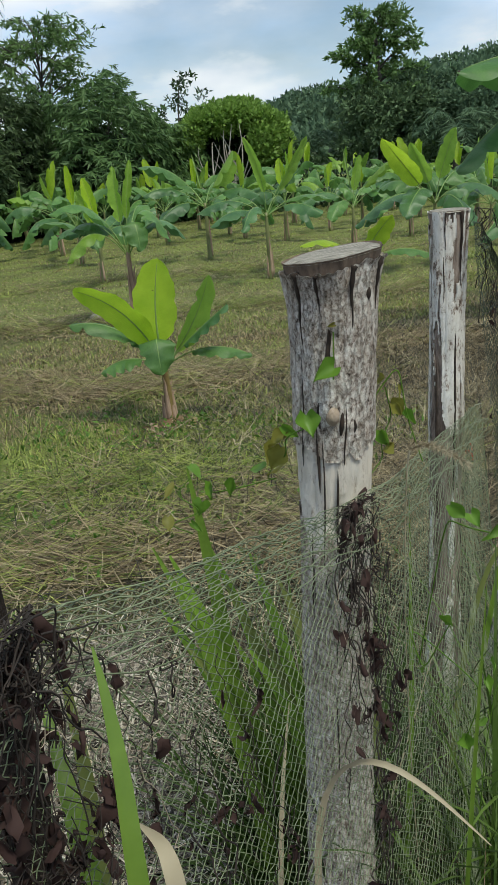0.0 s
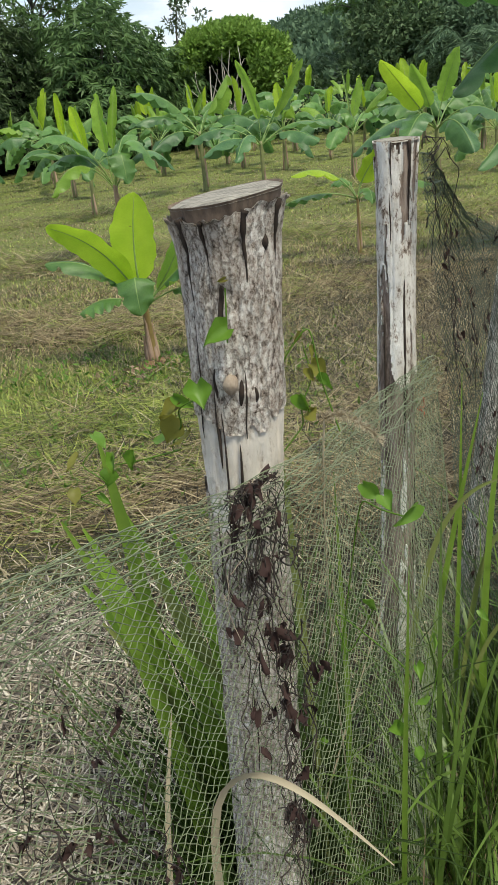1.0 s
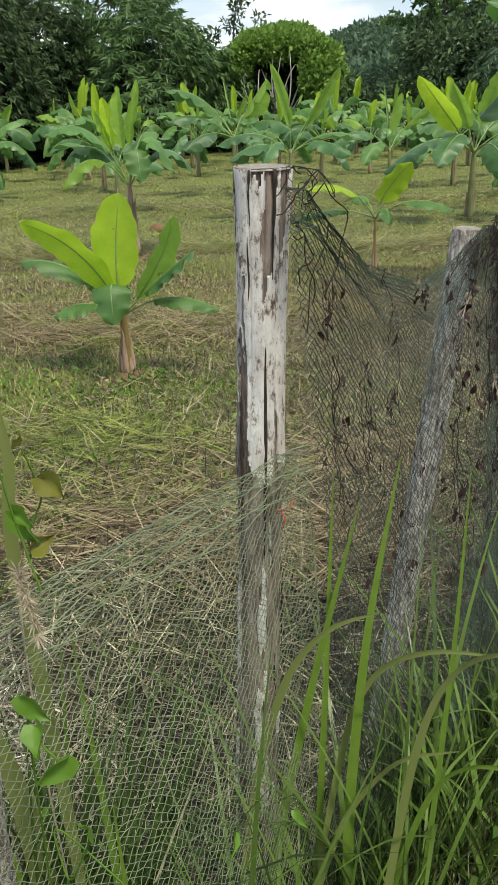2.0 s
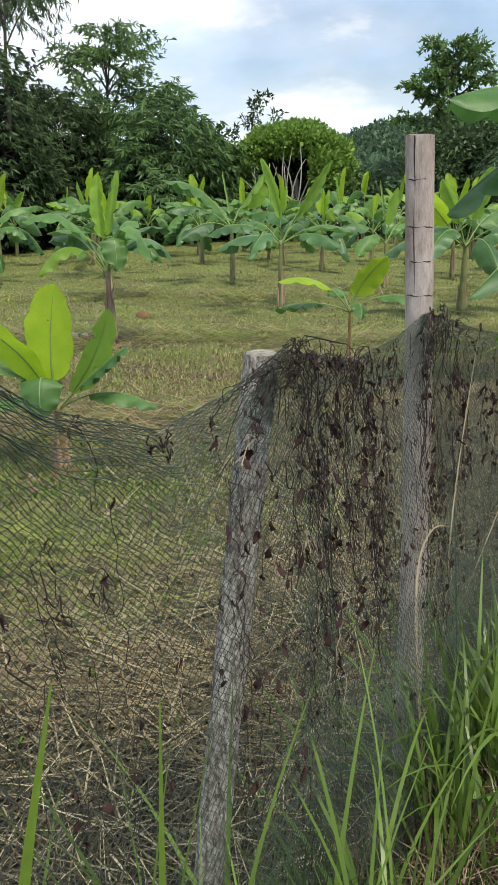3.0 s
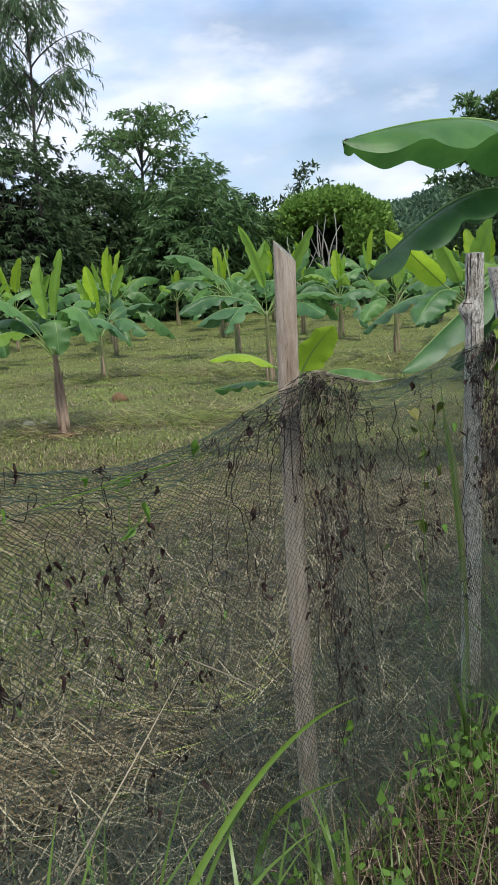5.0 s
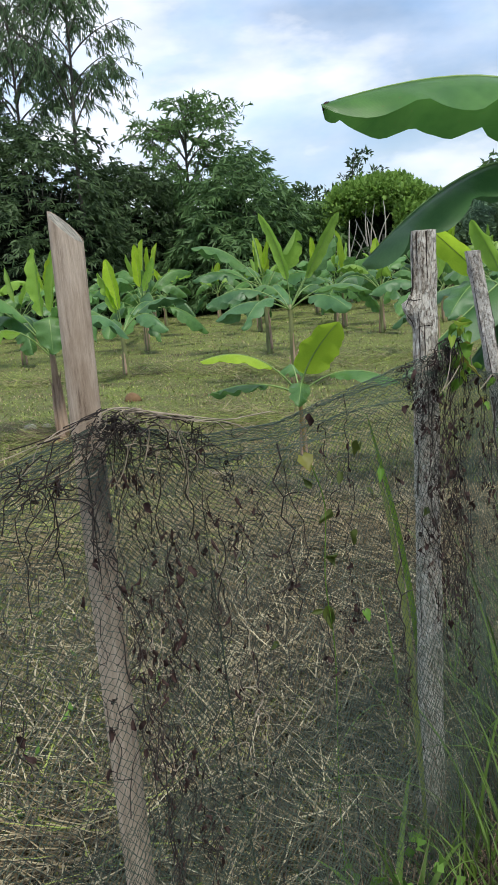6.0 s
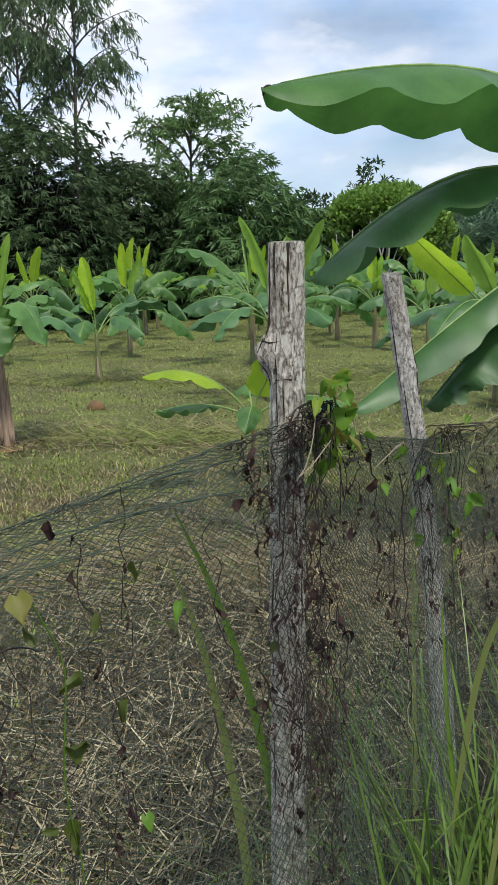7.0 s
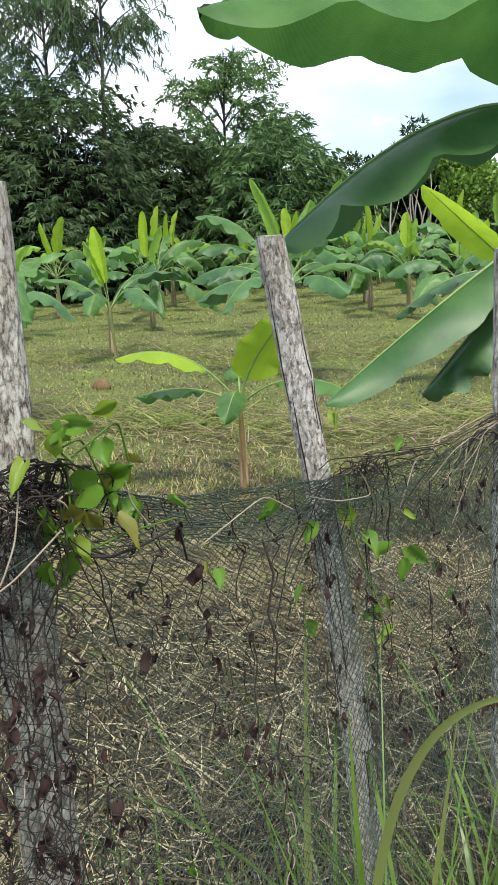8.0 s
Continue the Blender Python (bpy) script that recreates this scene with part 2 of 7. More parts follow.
M_hay = straw_mat("grey_hay", [(0.0, (0.009, 0.007, 0.004)), (0.44, (0.06, 0.049, 0.026)), (0.74, (0.25, 0.205, 0.118)), (1.0, (0.62, 0.54, 0.35))])
M_straw_pale = straw_mat("bleached_straw", [(0.0, (0.03, 0.024, 0.018)), (0.4, (0.22, 0.18, 0.135)), (0.74, (0.46, 0.40, 0.31)), (1.0, (0.70, 0.64, 0.52))])
M_ground = field_mat("mown_field_ground", False)
M_field = field_mat("mown_grass_blades", True)
M_verge_green = leaf_mat("verge_grass_green", (0.014, 0.038, 0.006), (0.20, 0.315, 0.06), 0.34, 0.38, 0.5)
# darker copy of the verge green, with the shade by the netting painted in
M_verge_shade = leaf_mat("verge_grass_shade_tone", (0.006, 0.016, 0.004), (0.075, 0.13, 0.024), 0.2, 0.5, 0.3)
M_verge_dry = straw_mat("verge_grass_dry", [(0.0, (0.015, 0.009, 0.006)), (0.5, (0.07, 0.042, 0.026)), (0.8, (0.22, 0.14, 0.085)), (1.0, (0.5, 0.38, 0.26))])
M_straw = leaf_mat("pale_straw", (0.28, 0.22, 0.14), (0.52, 0.45, 0.32), 0.15, 0.6)
M_blade = leaf_mat("broad_grass_leaf", (0.06, 0.135, 0.016), (0.22, 0.34, 0.05), 0.4, 0.38, 0.5, 30)
M_blade_lime = leaf_mat("fresh_lime_leaf", (0.15, 0.30, 0.035), (0.30, 0.46, 0.07), 0.45, 0.45)
M_blade_olive = leaf_mat("ageing_grass_leaf", (0.12, 0.16, 0.04), (0.25, 0.28, 0.09), 0.35, 0.45)
M_ban_green = banana_mat("banana_leaf_green", (0.065, 0.17, 0.045), (0.19, 0.36, 0.095), 0.42)
M_ban_broad = banana_mat("banana_leaf_broad", (0.05, 0.15, 0.03), (0.13, 0.29, 0.06), 0.45)
M_ban_dark = banana_mat("banana_leaf_dark", (0.042, 0.12, 0.042), (0.125, 0.255, 0.085), 0.32)
M_ban_young = banana_mat("banana_leaf_young", (0.30, 0.48, 0.03), (0.50, 0.68, 0.055), 0.55)
M_ban_lime = banana_mat("banana_leaf_lime", (0.19, 0.36, 0.045), (0.36, 0.55, 0.09), 0.5)
M_midrib = plain_mat("banana_midrib", (0.13, 0.23, 0.055), (0.27, 0.37, 0.12), 20, 0.5, None, 0.1)
M_stem = plain_mat("banana_stem", (0.085, 0.09, 0.035), (0.25, 0.27, 0.105), 16, 0.55, (1, 1, 0.2), 0.3)
M_young_stem = plain_mat("young_banana_stem", (0.10, 0.055, 0.02), (0.30, 0.24, 0.08), 14, 0.5, (1, 1, 0.25), 0.3)
M_sheath = plain_mat("dry_banana_sheath", (0.13, 0.075, 0.05), (0.50, 0.36, 0.26), 26, 0.85, (1, 1, 0.10), 0.6)
M_bark_stump = mottled_bark("lichen_stump_bark", [(0.34, (0.045, 0.035, 0.028)), (0.40, (0.26, 0.205, 0.17)), (0.45, (0.48, 0.41, 0.36)), (0.52, (0.68, 0.62, 0.56)), (0.60, (0.86, 0.83, 0.78))], 140, 0.7, 105)
M_bark_white = mottled_bark("peeling_white_bark", [(0.38, (0.13, 0.095, 0.075)), (0.43, (0.42, 0.35, 0.30)), (0.47, (0.76, 0.73, 0.68)), (0.60, (0.90, 0.88, 0.84))], 62, 0.5)
M_wood_cream = mottled_bark("bare_cream_wood", [(0.31, (0.20, 0.145, 0.10)), (0.37, (0.56, 0.48, 0.40)), (0.45, (0.84, 0.78, 0.70))], 50, 0.35)
M_wood_strip = mottled_bark("bare_brown_strip_wood", [(0.36, (0.045, 0.032, 0.026)), (0.47, (0.23, 0.175, 0.145)), (0.62, (0.46, 0.38, 0.33))], 60, 0.16)
M_bark_grey = mottled_bark("cracked_grey_bark", [(0.36, (0.07, 0.058, 0.05)), (0.43, (0.30, 0.26, 0.235)), (0.50, (0.50, 0.46, 0.42)), (0.58, (0.74, 0.71, 0.66))], 110, 0.4, 70)
M_bark_pale = mottled_bark("pale_blocky_bark", [(0.36, (0.08, 0.062, 0.05)), (0.42, (0.36, 0.305, 0.255)), (0.48, (0.61, 0.555, 0.48)), (0.58, (0.82, 0.79, 0.72))], 150, 0.4, 80, 0.38, 0.05)
M_bark_scaly = mottled_bark("scaly_furrowed_bark", [(0.35, (0.07, 0.058, 0.05)), (0.41, (0.33, 0.285, 0.25)), (0.47, (0.57, 0.525, 0.475)), (0.56, (0.82, 0.79, 0.74))], 170, 0.55, 120)
M_band = plain_mat("dark_heartwood_edge", (0.05, 0.034, 0.026), (0.26, 0.19, 0.14), 50, 0.9, (1, 1, 0.5), 0.6)
M_bark_brown = mottled_bark("bare_brown_wood", [(0.33, (0.20, 0.155, 0.135)), (0.42, (0.45, 0.375, 0.34)), (0.62, (0.62, 0.54, 0.495))], 90, 0.25)
M_bark_tan = mottled_bark("bare_tan_wood", [(0.34, (0.20, 0.145, 0.11)), (0.44, (0.47, 0.37, 0.285)), (0.60, (0.66, 0.54, 0.43))], 90, 0.08)
M_bark_dark = mottled_bark("rotten_dark_bark", [(0.35, (0.012, 0.009, 0.008)), (0.5, (0.035, 0.026, 0.022)), (0.65, (0.11, 0.085, 0.072))], 60, 0.4)
M_cut = plain_mat("weathered_cut_wood", (0.10, 0.088, 0.07), (0.46, 0.425, 0.36), 45, 0.9, (1, 5, 1), 0.9)
M_crack = plain_mat("dark_crack_wood", (0.012, 0.008, 0.006), (0.05, 0.032, 0.022), 60, 0.95)
M_net_pale = plain_mat("pale_green_twine", (0.08, 0.11, 0.052), (0.255, 0.29, 0.175), 9, 0.5, None, 0)
M_net_dark = plain_mat("grey_green_twine", (0.012, 0.025, 0.016), (0.075, 0.108, 0.075), 5, 0.5, None, 0)
M_vine_dry = plain_mat("dead_vine_stem", (0.009, 0.006, 0.005), (0.045, 0.032, 0.026), 30, 0.9)
M_vine_pale = plain_mat("bleached_vine_stem", (0.22, 0.17, 0.12), (0.48, 0.40, 0.31), 30, 0.85)
M_leaf_dead = leaf_mat("dead_vine_leaf", (0.009, 0.005, 0.0045), (0.052, 0.024, 0.020), 0.06, 0.85)
M_leaf_vine = leaf_mat("vine_leaf_green", (0.04, 0.12, 0.016), (0.19, 0.35, 0.04), 0.4, 0.45, 0.4, 45)
M_weed = leaf_mat("low_weed_leaf", (0.03, 0.075, 0.012), (0.17, 0.31, 0.05), 0.3, 0.5, 0.3)
M_leaf_turn = leaf_mat("vine_leaf_turning", (0.12, 0.075, 0.018), (0.25, 0.27, 0.045), 0.4, 0.5, 0.4, 45)
M_trunk = plain_mat("tree_bark", (0.03, 0.027, 0.022), (0.12, 0.105, 0.09), 8, 0.9, (1, 1, 0.3))
M_trunk_pale = plain_mat("pale_dead_branch", (0.30, 0.27, 0.23), (0.55, 0.51, 0.45), 8, 0.9, (1, 1, 0.3))
M_bamboo = leaf_mat("bamboo_leaf", (0.016, 0.05, 0.015), (0.17, 0.285, 0.105), 0.3, 0.5, 0.22)
# dark leaf green with the shade inside foliage put into the colour
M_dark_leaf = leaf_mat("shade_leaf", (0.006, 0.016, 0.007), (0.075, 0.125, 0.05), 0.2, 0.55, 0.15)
M_tree_leaf = leaf_mat("tree_leaf", (0.035, 0.085, 0.025), (0.20, 0.33, 0.11), 0.35, 0.5, 0.25)
M_airy_leaf = leaf_mat("feathery_leaf", (0.035, 0.07, 0.032), (0.17, 0.255, 0.125), 0.3, 0.5, 0.2)
M_dome_leaf = leaf_mat("round_tree_leaf", (0.06, 0.145, 0.022), (0.30, 0.46, 0.10), 0.4, 0.5, 0.25)
# bluish distance haze is mixed into this leaf colour
M_hill_leaf = leaf_mat("hill_forest_leaf", (0.03, 0.065, 0.04), (0.16, 0.25, 0.14), 0.28, 0.6, 0.2)
# thicket leaves: darker bamboo greens with the shade painted in
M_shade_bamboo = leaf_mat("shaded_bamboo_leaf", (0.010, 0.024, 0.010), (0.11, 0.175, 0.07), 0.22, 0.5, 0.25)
M_thicket_shade = leaf_mat("thicket_leaf_painted_shade", (0.004, 0.007, 0.004), (0.018, 0.026, 0.014), 0.05, 0.7, 0.1)
M_hill = plain_mat("hill_undergrowth", (0.012, 0.026, 0.014), (0.04, 0.07, 0.03), 2, 0.9)
M_stone = plain_mat("pale_stone", (0.34, 0.30, 0.25), (0.55, 0.50, 0.44), 20, 0.9)
M_thatch = plain_mat("grey_thatch", (0.16, 0.15, 0.14), (0.36, 0.34, 0.31), 12, 0.95, (1, 1, 0.2))
M_hut_wall = plain_mat("old_plank_wall", (0.08, 0.065, 0.05), (0.2, 0.16, 0.12), 8, 0.9, (4, 4, 0.3))
M_tie = plain_mat("red_tie", (0.40, 0.06, 0.03), (0.55, 0.12, 0.06), 30, 0.6)
M_soil = plain_mat("red_soil", (0.12, 0.065, 0.03), (0.22, 0.13, 0.065), 14, 0.95, None, 0.8)


# ---------------------------------------------------------------- mesh helpers
def arrays_mesh(name, verts, quads, smooth=False):
    """One mesh from arrays: verts (n, 3), quads (m, 4)."""
    verts = np.asarray(verts, dtype=np.float32).reshape(-1, 3)
    quads = np.asarray(quads, dtype=np.int32).reshape(-1, 4)
    me = bpy.data.meshes.new(name)
    me.vertices.add(len(verts))
    me.vertices.foreach_set("co", verts.ravel())
    me.loops.add(quads.size)
    me.loops.foreach_set("vertex_index", quads.ravel())
    me.polygons.add(len(quads))
    me.polygons.foreach_set("loop_start", np.arange(0, quads.size, 4, dtype=np.int32))
    if smooth:
        me.polygons.foreach_set("use_smooth", np.ones(len(quads), dtype=bool))
    me.update(calc_edges=True)
    return me


def part(name, data, material, parent=None, label=""):
    """Links a mesh or bmesh as one object under a thing or a part."""
    if isinstance(data, bmesh.types.BMesh):
        me = bpy.data.meshes.new(name)
        data.to_mesh(me)
        data.free()
        data = me
    if material is not None and not data.materials:
        data.materials.append(material)
    ob = new(name, data)
    if parent is not None:
        ob.parent = parent
    if label:
        tagged(ob, label)
    return ob


def thing(name, place, label, category, group="", turn=0.0, size=1.0):
    ob = new(name)
    ob.empty_display_size = 0.1
    ob.matrix_basis = pose(*place, 0, 0, turn) @ Matrix.Scale(size, 4)
    return tagged(ob, label, category, group)


def unit(v):
    v = np.asarray(v, dtype=float)
    return v / np.maximum(np.linalg.norm(v, axis=-1, keepdims=True), 1e-9)


def bezier(a, c, b, n):
    t = np.linspace(0, 1, n)[:, None]
    a, c, b = (np.asarray(p, dtype=float) for p in (a, c, b))
    return (1 - t) ** 2 * a + 2 * t * (1 - t) * c + t ** 2 * b


def tube(points, radii, sides=6, cap=True):
    """A tapered tube along points: verts and quads."""
    p = np.asarray(points, dtype=float)
    n = len(p)
    r = np.broadcast_to(np.asarray(radii, dtype=float), (n,))
    t = unit(np.gradient(p, axis=0))
    ref = np.array([0.0, 0.0, 1.0]) if abs(t[:, 2]).mean() < 0.8 else np.array([0.0, 1.0, 0.0])
    s = unit(np.cross(t, ref))
    u = np.cross(s, t)
    a = np.linspace(0, 2 * np.pi, sides, endpoint=False)
    v = p[:, None] + r[:, None, None] * (np.cos(a)[None, :, None] * s[:, None] + np.sin(a)[None, :, None] * u[:, None])
    i = np.arange(n - 1)[:, None] * sides
    j = np.arange(sides)[None]
    k = (np.arange(sides)[None] + 1) % sides
    q = np.stack([i + j, i + k, i + sides + k, i + sides + j], -1).reshape(-1, 4)
    v = v.reshape(-1, 3)
    if cap:
        m = len(v)
        v = np.concatenate([v, p[:1], p[-1:]])
        js = np.arange(0, sides, 2)
        e = (n - 1) * sides
        q = np.concatenate([q, np.stack([(js + 2) % sides, (js + 1) % sides, js, np.full_like(js, m)], -1),
                            np.stack([e + js, e + (js + 1) % sides, e + (js + 2) % sides, np.full_like(js, m + 1)], -1)])
    return v, q


def join(parts):
    """Several (verts, quads) as one."""
    vs, qs, o = [], [], 0
    for v, q in parts:
        vs.append(np.asarray(v).reshape(-1, 3))
        qs.append(np.asarray(q).reshape(-1, 4) + o)
        o += len(vs[-1])
    return np.concatenate(vs), np.concatenate(qs)


def blades(base, az, length, width, lean, bend, segs=3):
    """Many grass blades at once; lean and bend in radians from upright, az the way they fall."""
    n = len(base)
    base, az, length, width, lean, bend = (np.broadcast_to(np.asarray(x, dtype=float), (n,) if np.ndim(x) < 2 else (n, 3)) for x in (base, az, length, width, lean, bend))
    out = np.stack([np.cos(az), np.sin(az), np.zeros(n)], -1)
    side = np.stack([-np.sin(az), np.cos(az), np.zeros(n)], -1)
    p = base.copy()
    rows = []
    for k in range(segs + 1):
        f = k / segs
        w = width * (1.0 - f ** 1.8) * 0.5 + 0.0002
        rows += [p - side * w[:, None], p + side * w[:, None]]
        a = lean + bend * ((k + 0.5) / segs) ** 1.4
        step = (length / segs)[:, None]
        p = p + step * (out * np.sin(a)[:, None] + np.array([0, 0, 1.0]) * np.cos(a)[:, None])
    v = np.stack(rows, 1).reshape(-1, 3)
    o = (np.arange(n) * (segs + 1) * 2)[:, None]
    k = np.arange(segs)[None] * 2
    q = np.stack([o + k, o + k + 1, o + k + 3, o + k + 2], -1).reshape(-1, 4)
    return v, q


def leaf_cards(base, way, length, width, fold=0.25):
    """Many small pointed leaves at once, each folded a little along its rib."""
    n = len(base)
    d = unit(way)
    s = unit(np.cross(d, rng.normal(size=(n, 3))))
    u = np.cross(s, d)
    L = np.broadcast_to(np.asarray(length, dtype=float), (n,))[:, None]
    W = np.broadcast_to(np.asarray(width, dtype=float), (n,))[:, None]
    m = base + d * L * 0.42
    v = np.stack([base, m - s * W / 2 + u * W * fold, base + d * L - u * L * 0.08, m + s * W / 2 + u * W * fold], 1).reshape(-1, 3)
    q = np.arange(n * 4).reshape(-1, 4)
    return v, q


def stuff(name, data, material, label, category, parent=None):
    ob = part(name, arrays_mesh(name, *data), material, parent)
    if parent is None:
        tagged(ob, label, category, kind="stuff")
    return ob


# ---------------------------------------------------------------- ground
def graded(a, b, near, far, count):
    """Places from far to far with close spacing between near limits."""
    t = np.linspace(-1, 1, count)
    return (a + b) / 2 + np.sign(t) * (np.abs(t) * near + (np.abs(t) ** 7) * far)


def ground_z(x, y):
    return (0.025 * np.sin(x * 0.9 + y * 0.4) * np.sin(y * 0.7 - x * 0.3) + 0.012 * np.sin(x * 3.1 + 1.0) * np.sin(y * 2.7)) * np.exp(-((x / 60) ** 2 + (y / 60) ** 2))


def build_ground():
    xs = graded(0, 0, 14, 1500, 150)
    ys = graded(10, 10, 15, 1500, 170)
    X, Y = np.meshgrid(xs, ys)
    Z = ground_z(X, Y)
    v = np.stack([X, Y, Z], -1).reshape(-1, 3)
    i = np.arange(len(ys) - 1)[:, None] * len(xs) + np.arange(len(xs) - 1)[None]
    q = np.stack([i, i + 1, i + len(xs) + 1, i + len(xs)], -1).reshape(-1, 4)
    ob = part("ground", arrays_mesh("ground", v, q, True), M_ground)
    tagged(ob, "mown field of olive grass and drifts of dry hay", "ground", kind="structure")


build_ground()

# ---------------------------------------------------------------- fence line
POSTS = [(-0.17, 0.34), (0.16, 0.93), (0.42, 1.48), (0.79, 2.03), (1.06, 2.67), (1.57, 3.65), (2.01, 4.45), (2.12, 4.96), (2.345, 5.5)]
LINE = np.array([(-0.46, -0.38)] + POSTS + [(2.78, 6.35)])
LINE_S = np.concatenate([[0], np.cumsum(np.linalg.norm(np.diff(LINE, axis=0), axis=1))])
POST_S = LINE_S[1:-1]
OUT = np.array([0.902, -0.431])            # towards the path


def fence_at(s):
    """Plan place on the fence line."""
    return np.stack([np.interp(s, LINE_S, LINE[:, 0]), np.interp(s, LINE_S, LINE[:, 1])], -1)


TOP_A = [(0.0, 1.30), (POST_S[0], 1.31), (POST_S[0] + 0.14, 1.265), (POST_S[0] + 0.30, 1.235), (POST_S[1] - 0.19, 1.19), (POST_S[1], 1.165), (POST_S[2] - 0.07, 1.10), (POST_S[2] + 0.03, 1.085)]
TOP_B = [(POST_S[2] - 0.04, 1.475), (POST_S[2] + 0.03, 1.465), (POST_S[2] + 0.09, 1.415), (POST_S[2] + 0.20, 1.335), (POST_S[2] + 0.39, 1.265), (POST_S[3] - 0.14, 1.285), (POST_S[3], 1.335), (POST_S[3] + 0.13, 1.30),
         (POST_S[3] + 0.28, 1.265), (POST_S[4] - 0.2, 1.27), (POST_S[4], 1.30), (POST_S[4] + 0.36, 1.205), (POST_S[4] + 0.56, 1.165), (POST_S[4] + 0.75, 1.17), (POST_S[5], 1.235),
         (POST_S[5] + 0.2, 1.175), (POST_S[5] + 0.37, 1.16), (POST_S[5] + 0.6, 1.19), (POST_S[6], 1.22), (POST_S[6] + 0.18, 1.15), (POST_S[7], 1.075), (POST_S[7] + 0.33, 1.03), (POST_S[8], 1.05), (LINE_S[-1], 1.2)]


def wave(s, v, k):
    return np.sin(s * 5.1 + k) * np.sin(v * 4.3 + s * 2.2 + k) + 0.5 * np.sin(s * 13.7 + v * 6.1 + 2 * k)


def net_place(s, v, top, lift=0.0):
    """A place on the hanging net: s along the fence, v from the top edge (0) to the ground (1)."""
    z0 = np.interp(s, [t[0] for t in top], [t[1] for t in top])
    p = fence_at(s)
    off = np.interp(s, POST_S, [0.036, 0.070, 0.054, 0.034, 0.040, 0.034, 0.044, 0.060, 0.036]) + 0.012 * wave(s, v, 0.4) * (0.3 + v) + 0.13 * v ** 3 + lift + 0.03 * np.sin(v * 3.1)
    z = z0 * (1 - v) + 0.012 * v
    x = p[..., 0] + OUT[0] * off
    y = p[..., 1] + OUT[1] * off
    return np.stack([x, y, z], -1)


def build_net(s0, s1, top, cell, rows, thick, skew, dense=1.25, lift=0.0, from_v=0.0):
    """Diamond netting: every strand a fine three-sided cord between the knots."""
    cols = int((s1 - s0) / cell)
    j, i = np.meshgrid(np.arange(rows + 1), np.arange(cols + 1), indexing="ij")
    v = from_v + (1 - from_v) * (j / rows) ** dense
    s = s0 + (i + 0.5 * (j % 2)) * cell
    s = s + 0.035 * np.sin(s * 3.3 + v * 5.0) * v + 0.004 * np.sin(s * 17 + v * 19) + skew * np.sin(np.pi * v) * 0.12
    v = np.clip(v + 0.002 * np.sin(s * 23.0 + j * 0.7) * (v > 0.02) + 0.010 * np.sin(s * 7.0) * np.sin(np.pi * v), 0, 1)
    P = net_place(np.clip(s, s0, s1), v, top, lift)
    P += rng.normal(size=P.shape) * 0.0009
    segs = []
    a = P[:-1, :]
    b_same = P[1:, :]
    odd = (np.arange(rows) % 2 == 1)[:, None]
    left = np.roll(P[1:], 1, axis=1)
    right = np.roll(P[1:], -1, axis=1)
    other = np.where(odd[..., None], right, left)
    keep = np.ones(a.shape[:2], bool)
    keep[:, 0] = keep[:, -1] = False
    A = np.concatenate([a[keep], a[keep]])
    B = np.concatenate([b_same[keep], other[keep]])
    d = B - A
    ok = (np.linalg.norm(d, axis=1) < 0.12) & (rng.random(len(d)) > 0.006)
    A, B, d = A[ok], B[ok], unit(d[ok])
    e1 = unit(np.cross(d, np.array([OUT[0], OUT[1], 0.0])))
    e2 = np.cross(d, e1)
    n = len(A)
    ring = [np.cos(q) * e1 + np.sin(q) * e2 for q in (0.5, 0.5 + 2.094, 0.5 + 4.189)]
    V = np.stack([A + thick * r for r in ring] + [B + thick * r for r in ring], 1).reshape(-1, 3)
    o = (np.arange(n) * 6)[:, None, None]
    Q = (o + np.array([[0, 1, 4, 3], [1, 2, 5, 4], [2, 0, 3, 5]])[None]).reshape(-1, 4)
    return V, Q


